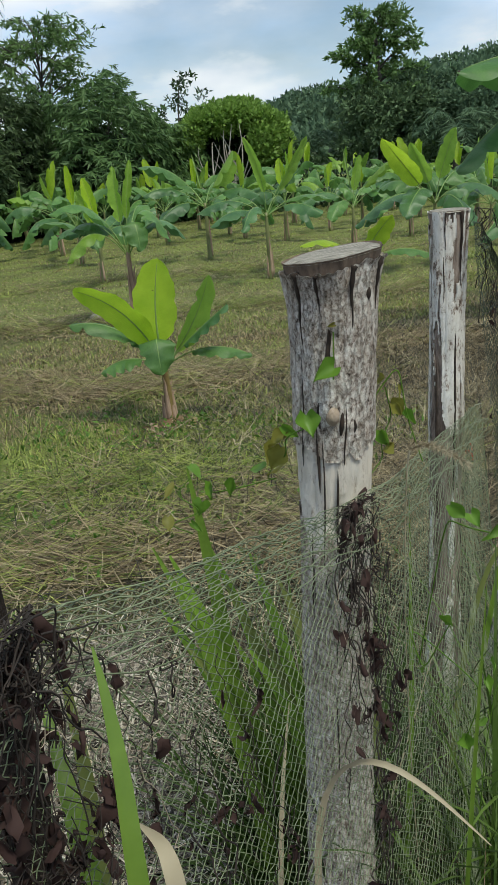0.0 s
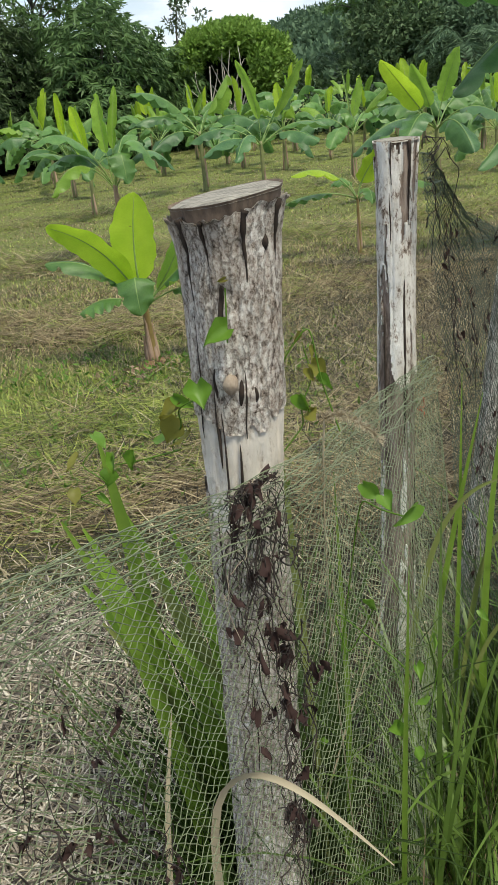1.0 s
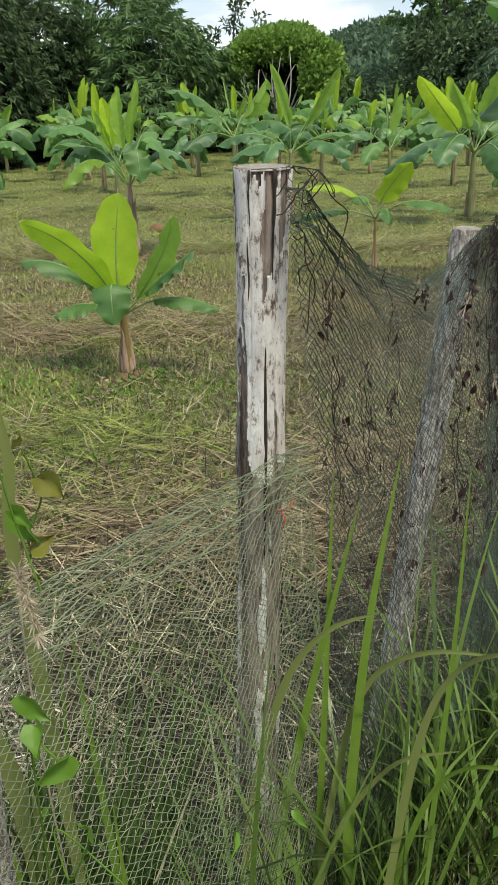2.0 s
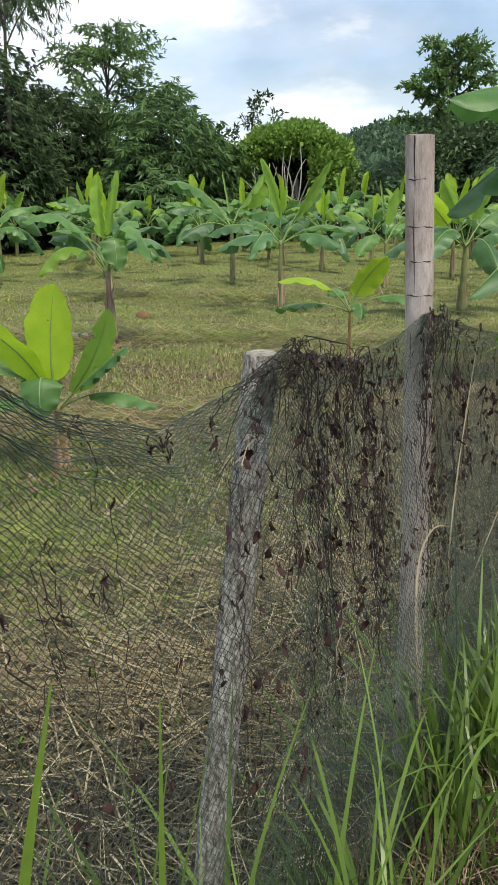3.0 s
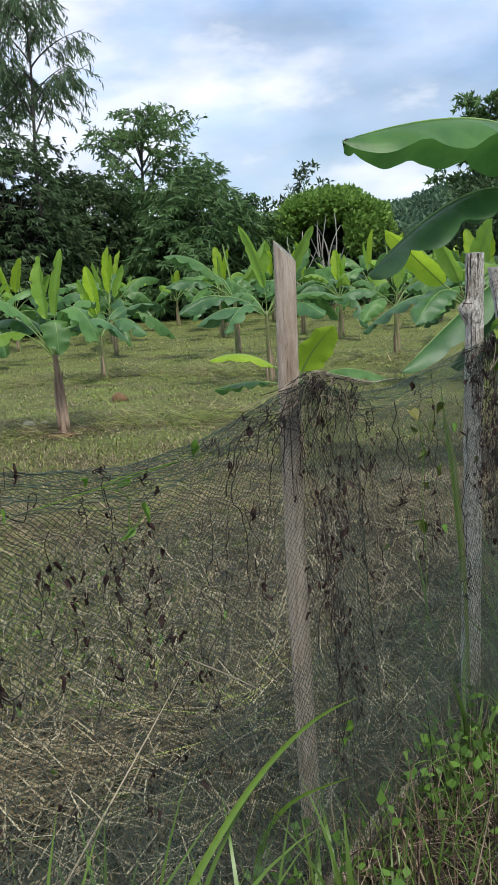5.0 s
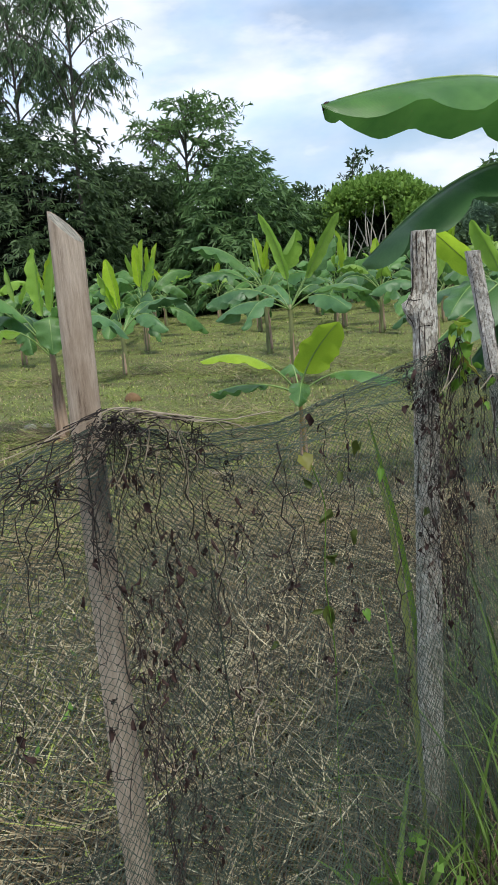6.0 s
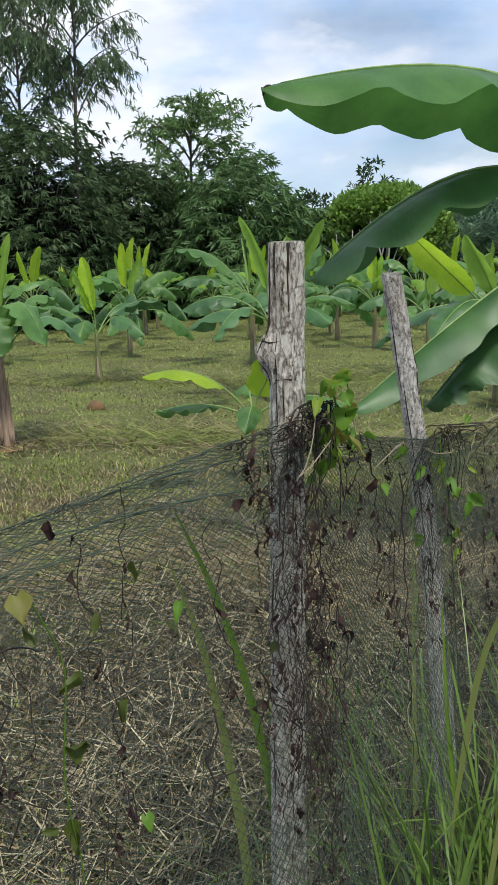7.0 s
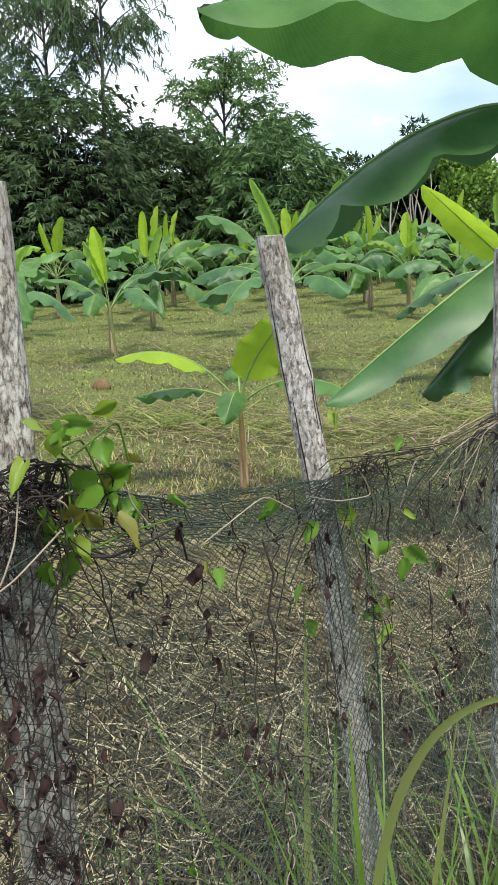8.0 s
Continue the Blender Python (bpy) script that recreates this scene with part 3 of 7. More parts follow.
def netting():
    pale = thing("bird_netting", (0, 0, 0), "pale green diamond mesh netting hung on the posts", "net")
    part("mesh", arrays_mesh("mesh", *build_net(0.35, POST_S[2] + 0.03, TOP_A, 0.0155, 150, 0.00062, 0.8)), M_net_pale, pale)
    dark = thing("bird_netting", (0, 0, 0), "grey green diamond mesh netting sagging between the posts", "net")
    part("mesh", arrays_mesh("mesh", *build_net(POST_S[2] - 0.035, LINE_S[-1], TOP_B, 0.0150, 160, 0.00062, 0.5, 1.5)), M_net_dark, dark)
    # its slack foot lies double along the ground
    part("fold", arrays_mesh("fold", *build_net(POST_S[3] - 0.3, POST_S[6] + 0.1, TOP_B, 0.0140, 80, 0.00052, 0.9, 1.0, 0.016, 0.5)), M_net_dark, dark, "slack doubled foot of the netting")
    # where it is gathered on the posts the netting lies double
    for k, (a, b) in ((3, (0.10, 0.12)), (4, (0.07, 0.12)), (5, (0.07, 0.16)), (7, (0.06, 0.08)), (8, (0.06, 0.2))):
        part("fold", arrays_mesh("fold", *build_net(POST_S[k] - a, POST_S[k] + b, TOP_B, 0.0130, 170, 0.00052, 0.7, 1.3, 0.010)), M_net_dark, dark, "doubled netting gathered on a post")
    for th, top, s0, s1, m in ((pale, TOP_A, 0.35, POST_S[2] + 0.03, M_net_pale), (dark, TOP_B, POST_S[2] - 0.03, LINE_S[-1], M_net_dark)):
        s = np.linspace(s0, s1, int((s1 - s0) / 0.02))
        cords = []
        for k in range(10):
            w = 0.012 * np.sin(s * (9 + 2 * k) + k) + 0.010 * k
            pl = net_place(s, np.clip(w, 0, 1) * 0.6, top, 0.002 * k)
            cords.append(tube(pl + rng.normal(size=pl.shape) * 0.0012, 0.0008, 4, False))
        part("selvedge", arrays_mesh("selvedge", *join(cords)), m, th, "bunched twine edge")


# ---------------------------------------------------------------- posts
def lattice(u, v, seed, around=8, along=8.0, octaves=4):
    """Smooth noise from 0 to 1 over a post's skin: u goes once round (0 to 1), v runs in metres."""
    g = np.random.default_rng(seed)
    total, weight, out = 0.0, 1.0, 0.0
    for k in range(octaves):
        cols, rows = around * 2 ** k, 256
        grid = g.random((rows, cols))
        x, y = (u % 1.0) * cols, (v + 5.0) * along * 2 ** k
        xi, yi = np.floor(x).astype(int), np.floor(y).astype(int)
        fx, fy = x - xi, y - yi
        fx, fy = fx * fx * (3 - 2 * fx), fy * fy * (3 - 2 * fy)
        a, b = grid[yi % rows, xi % cols], grid[yi % rows, (xi + 1) % cols]
        c, d = grid[(yi + 1) % rows, xi % cols], grid[(yi + 1) % rows, (xi + 1) % cols]
        out = out + weight * ((a * (1 - fx) + b * fx) * (1 - fy) + (c * (1 - fx) + d * fx) * fy)
        total, weight = total + weight, weight * 0.55
    return out / total


def peeled(V, keep, axis, depth, rings, sides):
    """A bark shell with the pieces that have come off left out, its broken edges, and the wood core within."""
    C = axis[:, None] + (V - axis[:, None]) * (1 - depth / np.maximum(np.linalg.norm(V - axis[:, None], axis=2, keepdims=True), 1e-4))
    i = np.arange(rings - 1)[:, None] * sides
    j = np.arange(sides)[None]
    q = np.stack([i + j, i + (j + 1) % sides, i + sides + (j + 1) % sides, i + sides + j], -1)
    N = rings * sides
    side_edge = keep != np.roll(keep, -1, axis=1)
    a = (i + (j + 1) % sides)[side_edge]
    walls = [np.stack([a, a + sides, a + sides + N, a + N], -1)]
    up_edge = keep[:-1] != keep[1:]
    a, b = (i + sides + j)[:-1][up_edge], (i + sides + (j + 1) % sides)[:-1][up_edge]
    walls.append(np.stack([a, b, b + N, a + N], -1))
    shell = np.concatenate([V.reshape(-1, 3), C.reshape(-1, 3)]), np.concatenate([q[keep]] + walls)
    return shell, (C.reshape(-1, 3), q.reshape(-1, 4))


def post(base, top, r0, r1, material, label, tilt=(0.0, 0.0), rings=70, sides=56, rough=0.05, profile=None, knobs=(), cracks=0, seed=0, cut=M_cut, bend=0.0, flat=1.0, flat_turn=0.0, wedges=(), ring_cracks=(), lip=False, hollows=(), peel=None, core=None, relief=0.0):
    """A rough wooden fence post: body with furrows and knobs, cut end, open cracks."""
    th = thing("fence_post", (base[0], base[1], 0.0), label, "fence post", "posts of the net fence")
    h = top[2]
    dx, dy = top[0] - base[0], top[1] - base[1]
    f = np.linspace(-0.06, 1, rings)
    a = np.linspace(0, 2 * np.pi, sides, endpoint=False)
    F, A = np.meshgrid(f, a, indexing="ij")
    R = r0 + (r1 - r0) * np.clip(F, 0, 1)
    if profile:
        R = np.interp(F, [p[0] for p in profile], [p[1] for p in profile])
    k = seed * 1.7
    R = R * (1 + rough * (np.sin(3 * A + 2.2 * F + k) * 0.5 + np.sin(5 * A - 3 * F + 2 * k) * 0.35 + np.sin(F * 21 + A * 2 + k) * 0.3 + np.sin(F * 47 + 4 * A) * 0.15))
    R = R * (1 - rough * 0.8 * np.maximum(0, np.sin(11 * A + 3 * np.sin(F * 7 + k))) ** 6)
    if relief:
        R = R + relief * (lattice(A / (2 * np.pi), F * h, 40 + seed, 12, 18.0, 4) - 0.5)
    for fz, ang, size, amount in knobs:
        da = np.angle(np.exp(1j * (A - ang)))
        R = R + amount * np.exp(-((F - fz) * h / size) ** 2 - (da * R / size) ** 2)
    bx = bend * np.sin(np.pi * np.clip(F, 0, 1))
    cx, cy = np.cos(A) * R, np.sin(A) * R
    if flat != 1.0:
        c, s = math.cos(flat_turn), math.sin(flat_turn)
        u, w = cx * c + cy * s, (-cx * s + cy * c) * flat
        cx, cy = u * c - w * s, u * s + w * c
    X = dx * F + cx + bx
    Y = dy * F + cy
    Z = h * F
    lean = (tilt[0] * cx + tilt[1] * cy)
    Z = Z + np.where(F > 0.8, lean * (F - 0.8) / 0.2, 0)
    V = np.stack([X, Y, Z], -1)
    i = np.arange(rings - 1)[:, None] * sides
    j = np.arange(sides)[None]
    q = np.stack([i + j, i + (j + 1) % sides, i + sides + (j + 1) % sides, i + sides + j], -1).reshape(-1, 4)
    rim = V[-1].copy()
    if lip:
        # bark curls away below the cut, a band of bare wood shows above it
        mid0 = V[-1].mean(0)
        low = V[-5]
        wood_rows = [low.mean(0) + (low - low.mean(0)) * 0.90, mid0 + (rim - mid0) * 0.93, mid0 + (rim - mid0) * 0.955]
        rim = wood_rows[-1] = wood_rows[-1] + np.array([0, 0, 0.003])
        wq = np.concatenate([np.stack([g * sides + j0, g * sides + (j0 + 1) % sides, (g + 1) * sides + (j0 + 1) % sides, (g + 1) * sides + j0], -1) for g in (0, 1) for j0 in [np.arange(sides)]])
        part("wood_band", arrays_mesh("wood_band", np.concatenate(wood_rows), wq, True), M_band, th, "bare wood below the cut")
        for g, amount in ((-1, 1.0), (-2, 0.75), (-3, 0.5), (-4, 0.25)):
            drop = 0.011 + 0.003 * np.sin(3 * a + 1) + 0.002 * np.sin(11 * a) * np.sin(2 * a) + 0.0016 * np.sin(29 * a + 3 * np.sin(4 * a))
            V[g, :, 2] -= drop * amount
            V[g, :, :2] += (V[g, :, :2] - mid0[:2]) * 0.05 * amount * (0.6 + 0.6 * np.sin(7 * a + 2))[:, None]
    if peel:
        fm, am = (F[:-1] + F[1:]) / 2, A[:-1] + np.pi / sides
        shell, inner = peeled(V, peel(fm, am, h), V.mean(1), 0.0035, rings, sides)
        part("bark_body", arrays_mesh("bark_body", *shell), material, th)
        part("wood_core", arrays_mesh("wood_core", *inner, True), core, th, "bare wood where the bark is gone")
    else:
        part("bark_body", arrays_mesh("bark_body", V, q, True), material, th)
    mid = rim.mean(0)
    rows = [mid + (rim - mid) * g + np.array([0, 0, -0.004 * (g > 0.95) + 0.0015 * math.sin(9 * g)]) for g in (0.985, 0.8, 0.55, 0.3, 0.02)]
    CV = np.concatenate(rows)
    cq = []
    for g in range(4):
        cq.append(np.stack([g * sides + j[0], (g * sides + (j[0] + 1) % sides), (g + 1) * sides + (j[0] + 1) % sides, (g + 1) * sides + j[0]], -1))
    part("cut_end", arrays_mesh("cut_end", CV, np.concatenate(cq)), cut, th, "weathered sawn end grain")
    def skin(fs, angs):
        """Places on the bark at heights fs and angles angs."""
        rf = np.clip((np.asarray(fs) + 0.06) / 1.06 * (rings - 1), 0, rings - 1.001)
        af = (np.asarray(angs) % (2 * np.pi)) / (2 * np.pi) * sides
        r0i, a0i = rf.astype(int), af.astype(int) % sides
        wr, wa = (rf - r0i)[:, None], (af - np.floor(af))[:, None]
        a1i = (a0i + 1) % sides
        return (V[r0i, a0i] * (1 - wa) + V[r0i, a1i] * wa) * (1 - wr) + (V[r0i + 1, a0i] * (1 - wa) + V[r0i + 1, a1i] * wa) * wr
    r2 = random.Random(seed + 5)
    for c in range(cracks):
        ang = r2.uniform(-2.6, 0.2)
        f0 = r2.uniform(0.35, 0.9)
        fl = r2.uniform(0.05, 0.14)
        fs = np.linspace(f0, min(f0 + fl, 0.995), 9)
        pts = skin(fs, ang + 0.025 * np.sin(np.linspace(0, 5, 9) + c))
        rad = 0.0011 * np.sin(np.linspace(0.15, np.pi - 0.15, 9)) + 0.0003
        part("crack", arrays_mesh("crack", *tube(pts, rad, 4)), M_crack, th, "dark open crack")
    for ang, f0, wid in wedges:
        fs = np.linspace(f0, 0.999, 12)
        pts = skin(fs, ang + 0.02 * np.sin(np.linspace(0, 6, 12) + 9 * ang))
        part("crack", arrays_mesh("crack", *tube(pts, np.linspace(0.0006, wid, 12) * (1 + 0.25 * np.sin(np.arange(12) * 1.9 + 5 * ang)), 6)), M_crack, th, "dark wedge split from the top")
    for ang, f0, f1, wid in hollows:
        fs = np.linspace(f0, f1, 11)
        pts = skin(fs, ang + 0.02 * np.sin(np.linspace(0, 4, 11) + 5 * ang))
        pts[:, :2] -= 0.5 * wid * np.array([math.cos(ang), math.sin(ang)])
        part("hollow", arrays_mesh("hollow", *tube(pts, wid * np.sin(np.linspace(0.1, np.pi - 0.1, 11)) ** 0.7, 8), True), M_crack, th, "dark rotten hollow")
    for fz, a0, a1 in ring_cracks:
        aa = np.linspace(a0, a1, 18)
        part("crack", arrays_mesh("crack", *tube(skin(fz + 0.0006 * np.sin(aa * 5 + 9 * fz) + 0.0004 * np.sin(aa * 13), aa), 0.0009 + 0.0006 * np.sin(aa * 5), 4)), M_crack, th, "dark crack round the wood")
    return th, V


def stump_bark(f, a, h):
    """Bark is whole above, gone in a broad band below the knot, patchy towards the ground."""
    n1 = lattice(a / (2 * np.pi), f * h, 3, 6, 7.0, 5)
    band = np.clip((f * h - 1.225) / 0.05, -1, 1)
    low = np.clip((1.06 - f * h) / 0.12, -1, 1)
    edge = 0.35 * np.cos(a + 2.75)            # a strip stays on the field side
    return n1 + 0.30 * np.maximum(band, low * 0.6) + 0.14 * edge > 0.44


def strip_bark(f, a, h):
    """White bark with long strips torn off."""
    n1 = lattice(a / (2 * np.pi) + 0.02 * np.sin(f * 9), f * h, 8, 9, 2.6, 4)
    n2 = lattice(a / (2 * np.pi), f * h, 12, 26, 13.0, 4)
    return n1 + 0.20 * (n2 - 0.5) - 0.22 * np.clip((1.06 - f * h) / 0.05, 0, 1) > 0.445


def build_posts():
    post((-0.19, 0.37), (-0.197, 0.365, 1.33), 0.026, 0.024, M_bark_dark, "dark rotten post wrapped in dead creeper", seed=1, rough=0.09, cut=M_crack)
    stump, V = post((0.09, 0.915), (0.155, 0.925, 1.495), 0.062, 0.072, M_bark_stump, "thick lichen-covered stump post with a slanted flaring top", tilt=(0.11, 0.0),
                    profile=[(0, 0.066), (0.35, 0.060), (0.55, 0.057), (0.74, 0.056), (0.85, 0.060), (0.92, 0.063), (0.965, 0.067), (0.985, 0.073), (1, 0.075)],
                    knobs=[(0.86, -1.85, 0.012, 0.006), (0.845, -1.25, 0.010, 0.004), (0.93, -1.7, 0.012, -0.006)], rings=360, sides=180, rough=0.05, cracks=6, peel=stump_bark, core=M_wood_cream, relief=0.007, seed=2, lip=True, wedges=[(-2.48, 0.925, 0.0050), (-1.97, 0.955, 0.0034), (-1.28, 0.938, 0.0042), (-0.62, 0.948, 0.0045)], hollows=[(-2.03, 0.838, 0.872, 0.0035), (-1.50, 0.832, 0.862, 0.004), (-1.2, 0.835, 0.852, 0.003), (-1.78, 0.895, 0.945, 0.0042), (-0.86, 0.957, 0.972, 0.007), (-2.12, 0.775, 0.86, 0.0025), (-1.62, 0.72, 0.80, 0.002), (-2.62, 0.80, 0.93, 0.002)])
    kn = tube(bezier((0.047, -0.045, 1.262), (0.047, -0.056, 1.282), (0.047, -0.043, 1.300), 7), [0.003, 0.007, 0.010, 0.011, 0.009, 0.006, 0.003], 14)
    part("knot", arrays_mesh("knot", *kn, True), M_bark_tan, stump, "smooth swollen pale knot")
    post((0.385, 1.475), (0.425, 1.495, 1.495), 0.047, 0.046, M_bark_white, "straight post with peeling white bark", seed=3, rough=0.05, cracks=3, rings=420, sides=170, peel=strip_bark, core=M_wood_strip, relief=0.005, hollows=[(-1.25, 0.60, 0.86, 0.003), (-2.35, 0.62, 0.80, 0.002)], wedges=[(-1.0, 0.9, 0.003), (-1.9, 0.95, 0.002)],
         profile=[(0, .044), (.5, .039), (.8, .0365), (.95, .0385), (1, .041)])
    post((0.648, 1.986), (0.788, 2.03, 1.325), 0.032, 0.029, M_bark_grey, "thin leaning grey post under the netting", seed=4, rough=0.08)
    post((1.10, 2.655), (1.06, 2.675, 1.683), 0.035, 0.0315, M_bark_brown, "tall bare brown post with ring cracks", seed=5, rough=0.03, cracks=2, bend=0.012, ring_cracks=[(0.795, -2.9, -0.1), (0.885, -2.7, -0.3), (0.945, -2.5, -1.2), (0.84, -2.3, -0.8)], wedges=[(-2.0, 0.93, 0.002)])
    post((1.56, 3.65), (1.575, 3.655, 1.525), 0.026, 0.024, M_bark_tan, "flat split tan stake with a slanted tip", tilt=(-1.1, 0.2), seed=6, rough=0.03, flat=0.55, flat_turn=0.35, cracks=2, bend=-0.008)
    post((1.985, 4.44), (2.012, 4.452, 1.482), 0.033, 0.027, M_bark_pale, "knobbly pale post with cracked bark", seed=7, rough=0.075, cracks=14, ring_cracks=[(0.90, -2.6, -1.6), (0.86, -1.9, -1.0)], wedges=[(-1.2, 0.93, 0.0025), (-2.0, 0.95, 0.002)],
         knobs=[(0.888, 3.6, 0.020, 0.024), (0.905, 3.75, 0.008, 0.007), (0.895, 3.35, 0.007, 0.008), (0.878, 3.9, 0.007, 0.007), (0.868, 3.55, 0.010, 0.010), (0.880, 3.2, 0.006, 0.006), (0.90, 4.1, 0.007, 0.005), (0.872, 3.25, 0.007, 0.006)], rings=180, sides=96, relief=0.006)
    post((2.235, 5.0), (2.098, 4.96, 1.42), 0.027, 0.0205, M_bark_scaly, "slim leaning post with scaly bark", bend=0.026, seed=8, rough=0.08, cracks=12, relief=0.006, rings=150, sides=72, knobs=[(0.96, 3.0, 0.012, 0.004), (0.93, -1.6, 0.010, 0.004), (0.86, -0.6, 0.012, 0.004)])
    post((2.40, 5.515), (2.377, 5.503, 1.37), 0.027, 0.024, M_bark_grey, "slim grey post beside the path", seed=9, rough=0.06)


build_posts()
netting()

# ---------------------------------------------------------------- banana plants
def banana_leaf(parent, S, C, T, width, material, ref=(0, 0, 1), fold=0.22, petiole=0.34, waves=3.0, seed=0, twist=0.0, amp=0.06, torn=0.0, fold2=None):
    """A blade on its midrib along a curve from S over C to T."""
    width = width * 1.18
    n, m = 36, 8
    pts = bezier(S, C, T, 40)
    seg = np.concatenate([[0], np.cumsum(np.linalg.norm(np.diff(pts, axis=0), axis=1))])
    L = seg[-1]
    x0 = np.linspace(0, 1, n)
    f = 0.55 * x0 + 0.45 * (0.5 - 0.5 * np.cos(np.pi * x0))
    u = petiole + (1 - petiole) * f
    at = np.stack([np.interp(u * L, seg, pts[:, k]) for k in range(3)], -1)
    t = unit(np.gradient(at, axis=0))
    s = unit(np.cross(t, np.asarray(ref, dtype=float)[None]))
    nn = np.cross(s, t)
    tw = twist * np.linspace(0, 1, n)[:, None]
    s, nn = s * np.cos(tw) + nn * np.sin(tw), nn * np.cos(tw) - s * np.sin(tw)
    w = width * 0.5 * np.clip(1 - np.abs(2 * f ** 0.92 - 1) ** 2.6, 0, 1) ** 0.62 * (1.06 - 0.14 * f) + 0.003
    c = np.linspace(-1, 1, m + 1)
    k = seed * 2.1
    edge = 1 + 0.05 * np.sin(f[:, None] * 19 + k + np.sign(c)[None] * 1.3) + 0.03 * np.sin(f[:, None] * 41 + k)
    if torn:
        edge = edge - torn * np.maximum(0, np.sin(f[:, None] * 9.0 + k + 1.5 * np.sign(c)[None])) ** 14
    W = w[:, None] * c[None] * np.where(np.abs(c)[None] > 0.6, edge, 1)
    fold = np.where(c[None] > 0, fold if fold2 is None else fold2, fold)
    H = -fold * np.abs(W) * (1 + 0.8 * np.abs(c)[None]) + amp * width * np.abs(c)[None] ** 2 * (1.1 - 2 * np.abs(np.sin(f[:, None] * waves * 3.14 + k + np.sign(c)[None] * 0.9)) ** 0.8)
    V = at[:, None] + s[:, None] * W[..., None] + nn[:, None] * H[..., None]
    i = np.arange(n - 1)[:, None] * (m + 1) + np.arange(m)[None]
    q = np.stack([i, i + 1, i + m + 2, i + m + 1], -1).reshape(-1, 4)
    me = arrays_mesh("leaf", V, q, True)
    uv = me.uv_layers.new(name="UVMap")
    U = np.stack(np.broadcast_arrays(c[None], (f * L / max(width, 0.05))[:, None]), -1).reshape(-1, 2)
    uv.data.foreach_set("uv", U[q.ravel()].astype(np.float32).ravel())
    blade = part("leaf", me, material, parent)
    rib = np.stack([np.interp(np.linspace(0, 0.96, 16) * L, seg, pts[:, k2]) for k2 in range(3)], -1)
    r = np.linspace(0.046, 0.004, 16) * width ** 0.7 * 0.5 + 0.0008
    part("midrib", arrays_mesh("midrib", *tube(rib, r, 6), True), M_midrib, blade, "pale midrib and stalk")
    return blade


def pseudostem(parent, h, r, material, lean=(0, 0), skirts=3, seed=0):
    f = np.linspace(-0.03, 1, 14)
    fc = np.clip(f, 0, 1)
    p = np.stack([lean[0] * fc ** 1.5, lean[1] * fc ** 1.5, h * f], -1)
    part("stem", arrays_mesh("stem", *tube(p, r * (1.15 - 0.55 * np.clip(f, 0, 1)) * (1 + 0.06 * np.sin(f * 40 + seed)), 12), True), material, parent)
    rr = random.Random(seed)
    for k in range(skirts):
        a = rr.uniform(0, 6.28)
        z0, z1 = rr.uniform(-0.02, 0.1) * h, rr.uniform(0.35, 0.85) * h
        fz = np.linspace(z0, z1, 7)
        c = np.stack([lean[0] * (fz / h).clip(0) ** 1.5 + np.cos(a) * r * (1.2 - 0.45 * fz / h), lean[1] * (fz / h).clip(0) ** 1.5 + np.sin(a) * r * (1.2 - 0.45 * fz / h), fz], -1)
        c[-1] += np.array([np.cos(a), np.sin(a), -0.3]) * r * 0.7
        part("dry_sheath", arrays_mesh("dry_sheath", *tube(c, np.array([.5, .6, .6, .55, .45, .3, .06]) * r * 0.75, 6), True), M_sheath, parent, "papery brown leaf sheath")


G, D, Y, LM = M_ban_green, M_ban_dark, M_ban_young, M_ban_lime


def banana(place, stem_h, stem_r, leaves, label, lean=(0, 0), stem=None, skirts=3, seed=0, mound=True):
    th = thing("banana_plant", (place[0], place[1], float(ground_z(np.float64(place[0]), np.float64(place[1]))) - 0.01), label, "banana plant", "banana plants of the field")
    pseudostem(th, stem_h, stem_r, stem or M_stem, lean, skirts, seed)
    for k, lf in enumerate(leaves):
        tip, ctrl, w, m = lf[:4]
        opts = dict(lf[4]) if len(lf) > 4 else {}
        rr = random.Random(seed * 31 + k)
        if m is not Y:
            w = w * rr.uniform(0.72, 0.98)
            opts.setdefault("torn", rr.choice((0.12, 0.3, 0.5)))
            opts.setdefault("amp", rr.uniform(0.05, 0.12))
            opts.setdefault("fold", rr.uniform(0.2, 0.7))
            opts.setdefault("waves", rr.uniform(2.0, 5.0))
        opts.setdefault("twist", rr.uniform(-0.8, 0.8))
        S = opts.pop("S", (lean[0], lean[1], stem_h * 0.93))
        banana_leaf(th, S, ctrl, tip, w, m, seed=seed * 7 + k, **opts)
    return th


UPR = {"ref": (0, 1, 0)}


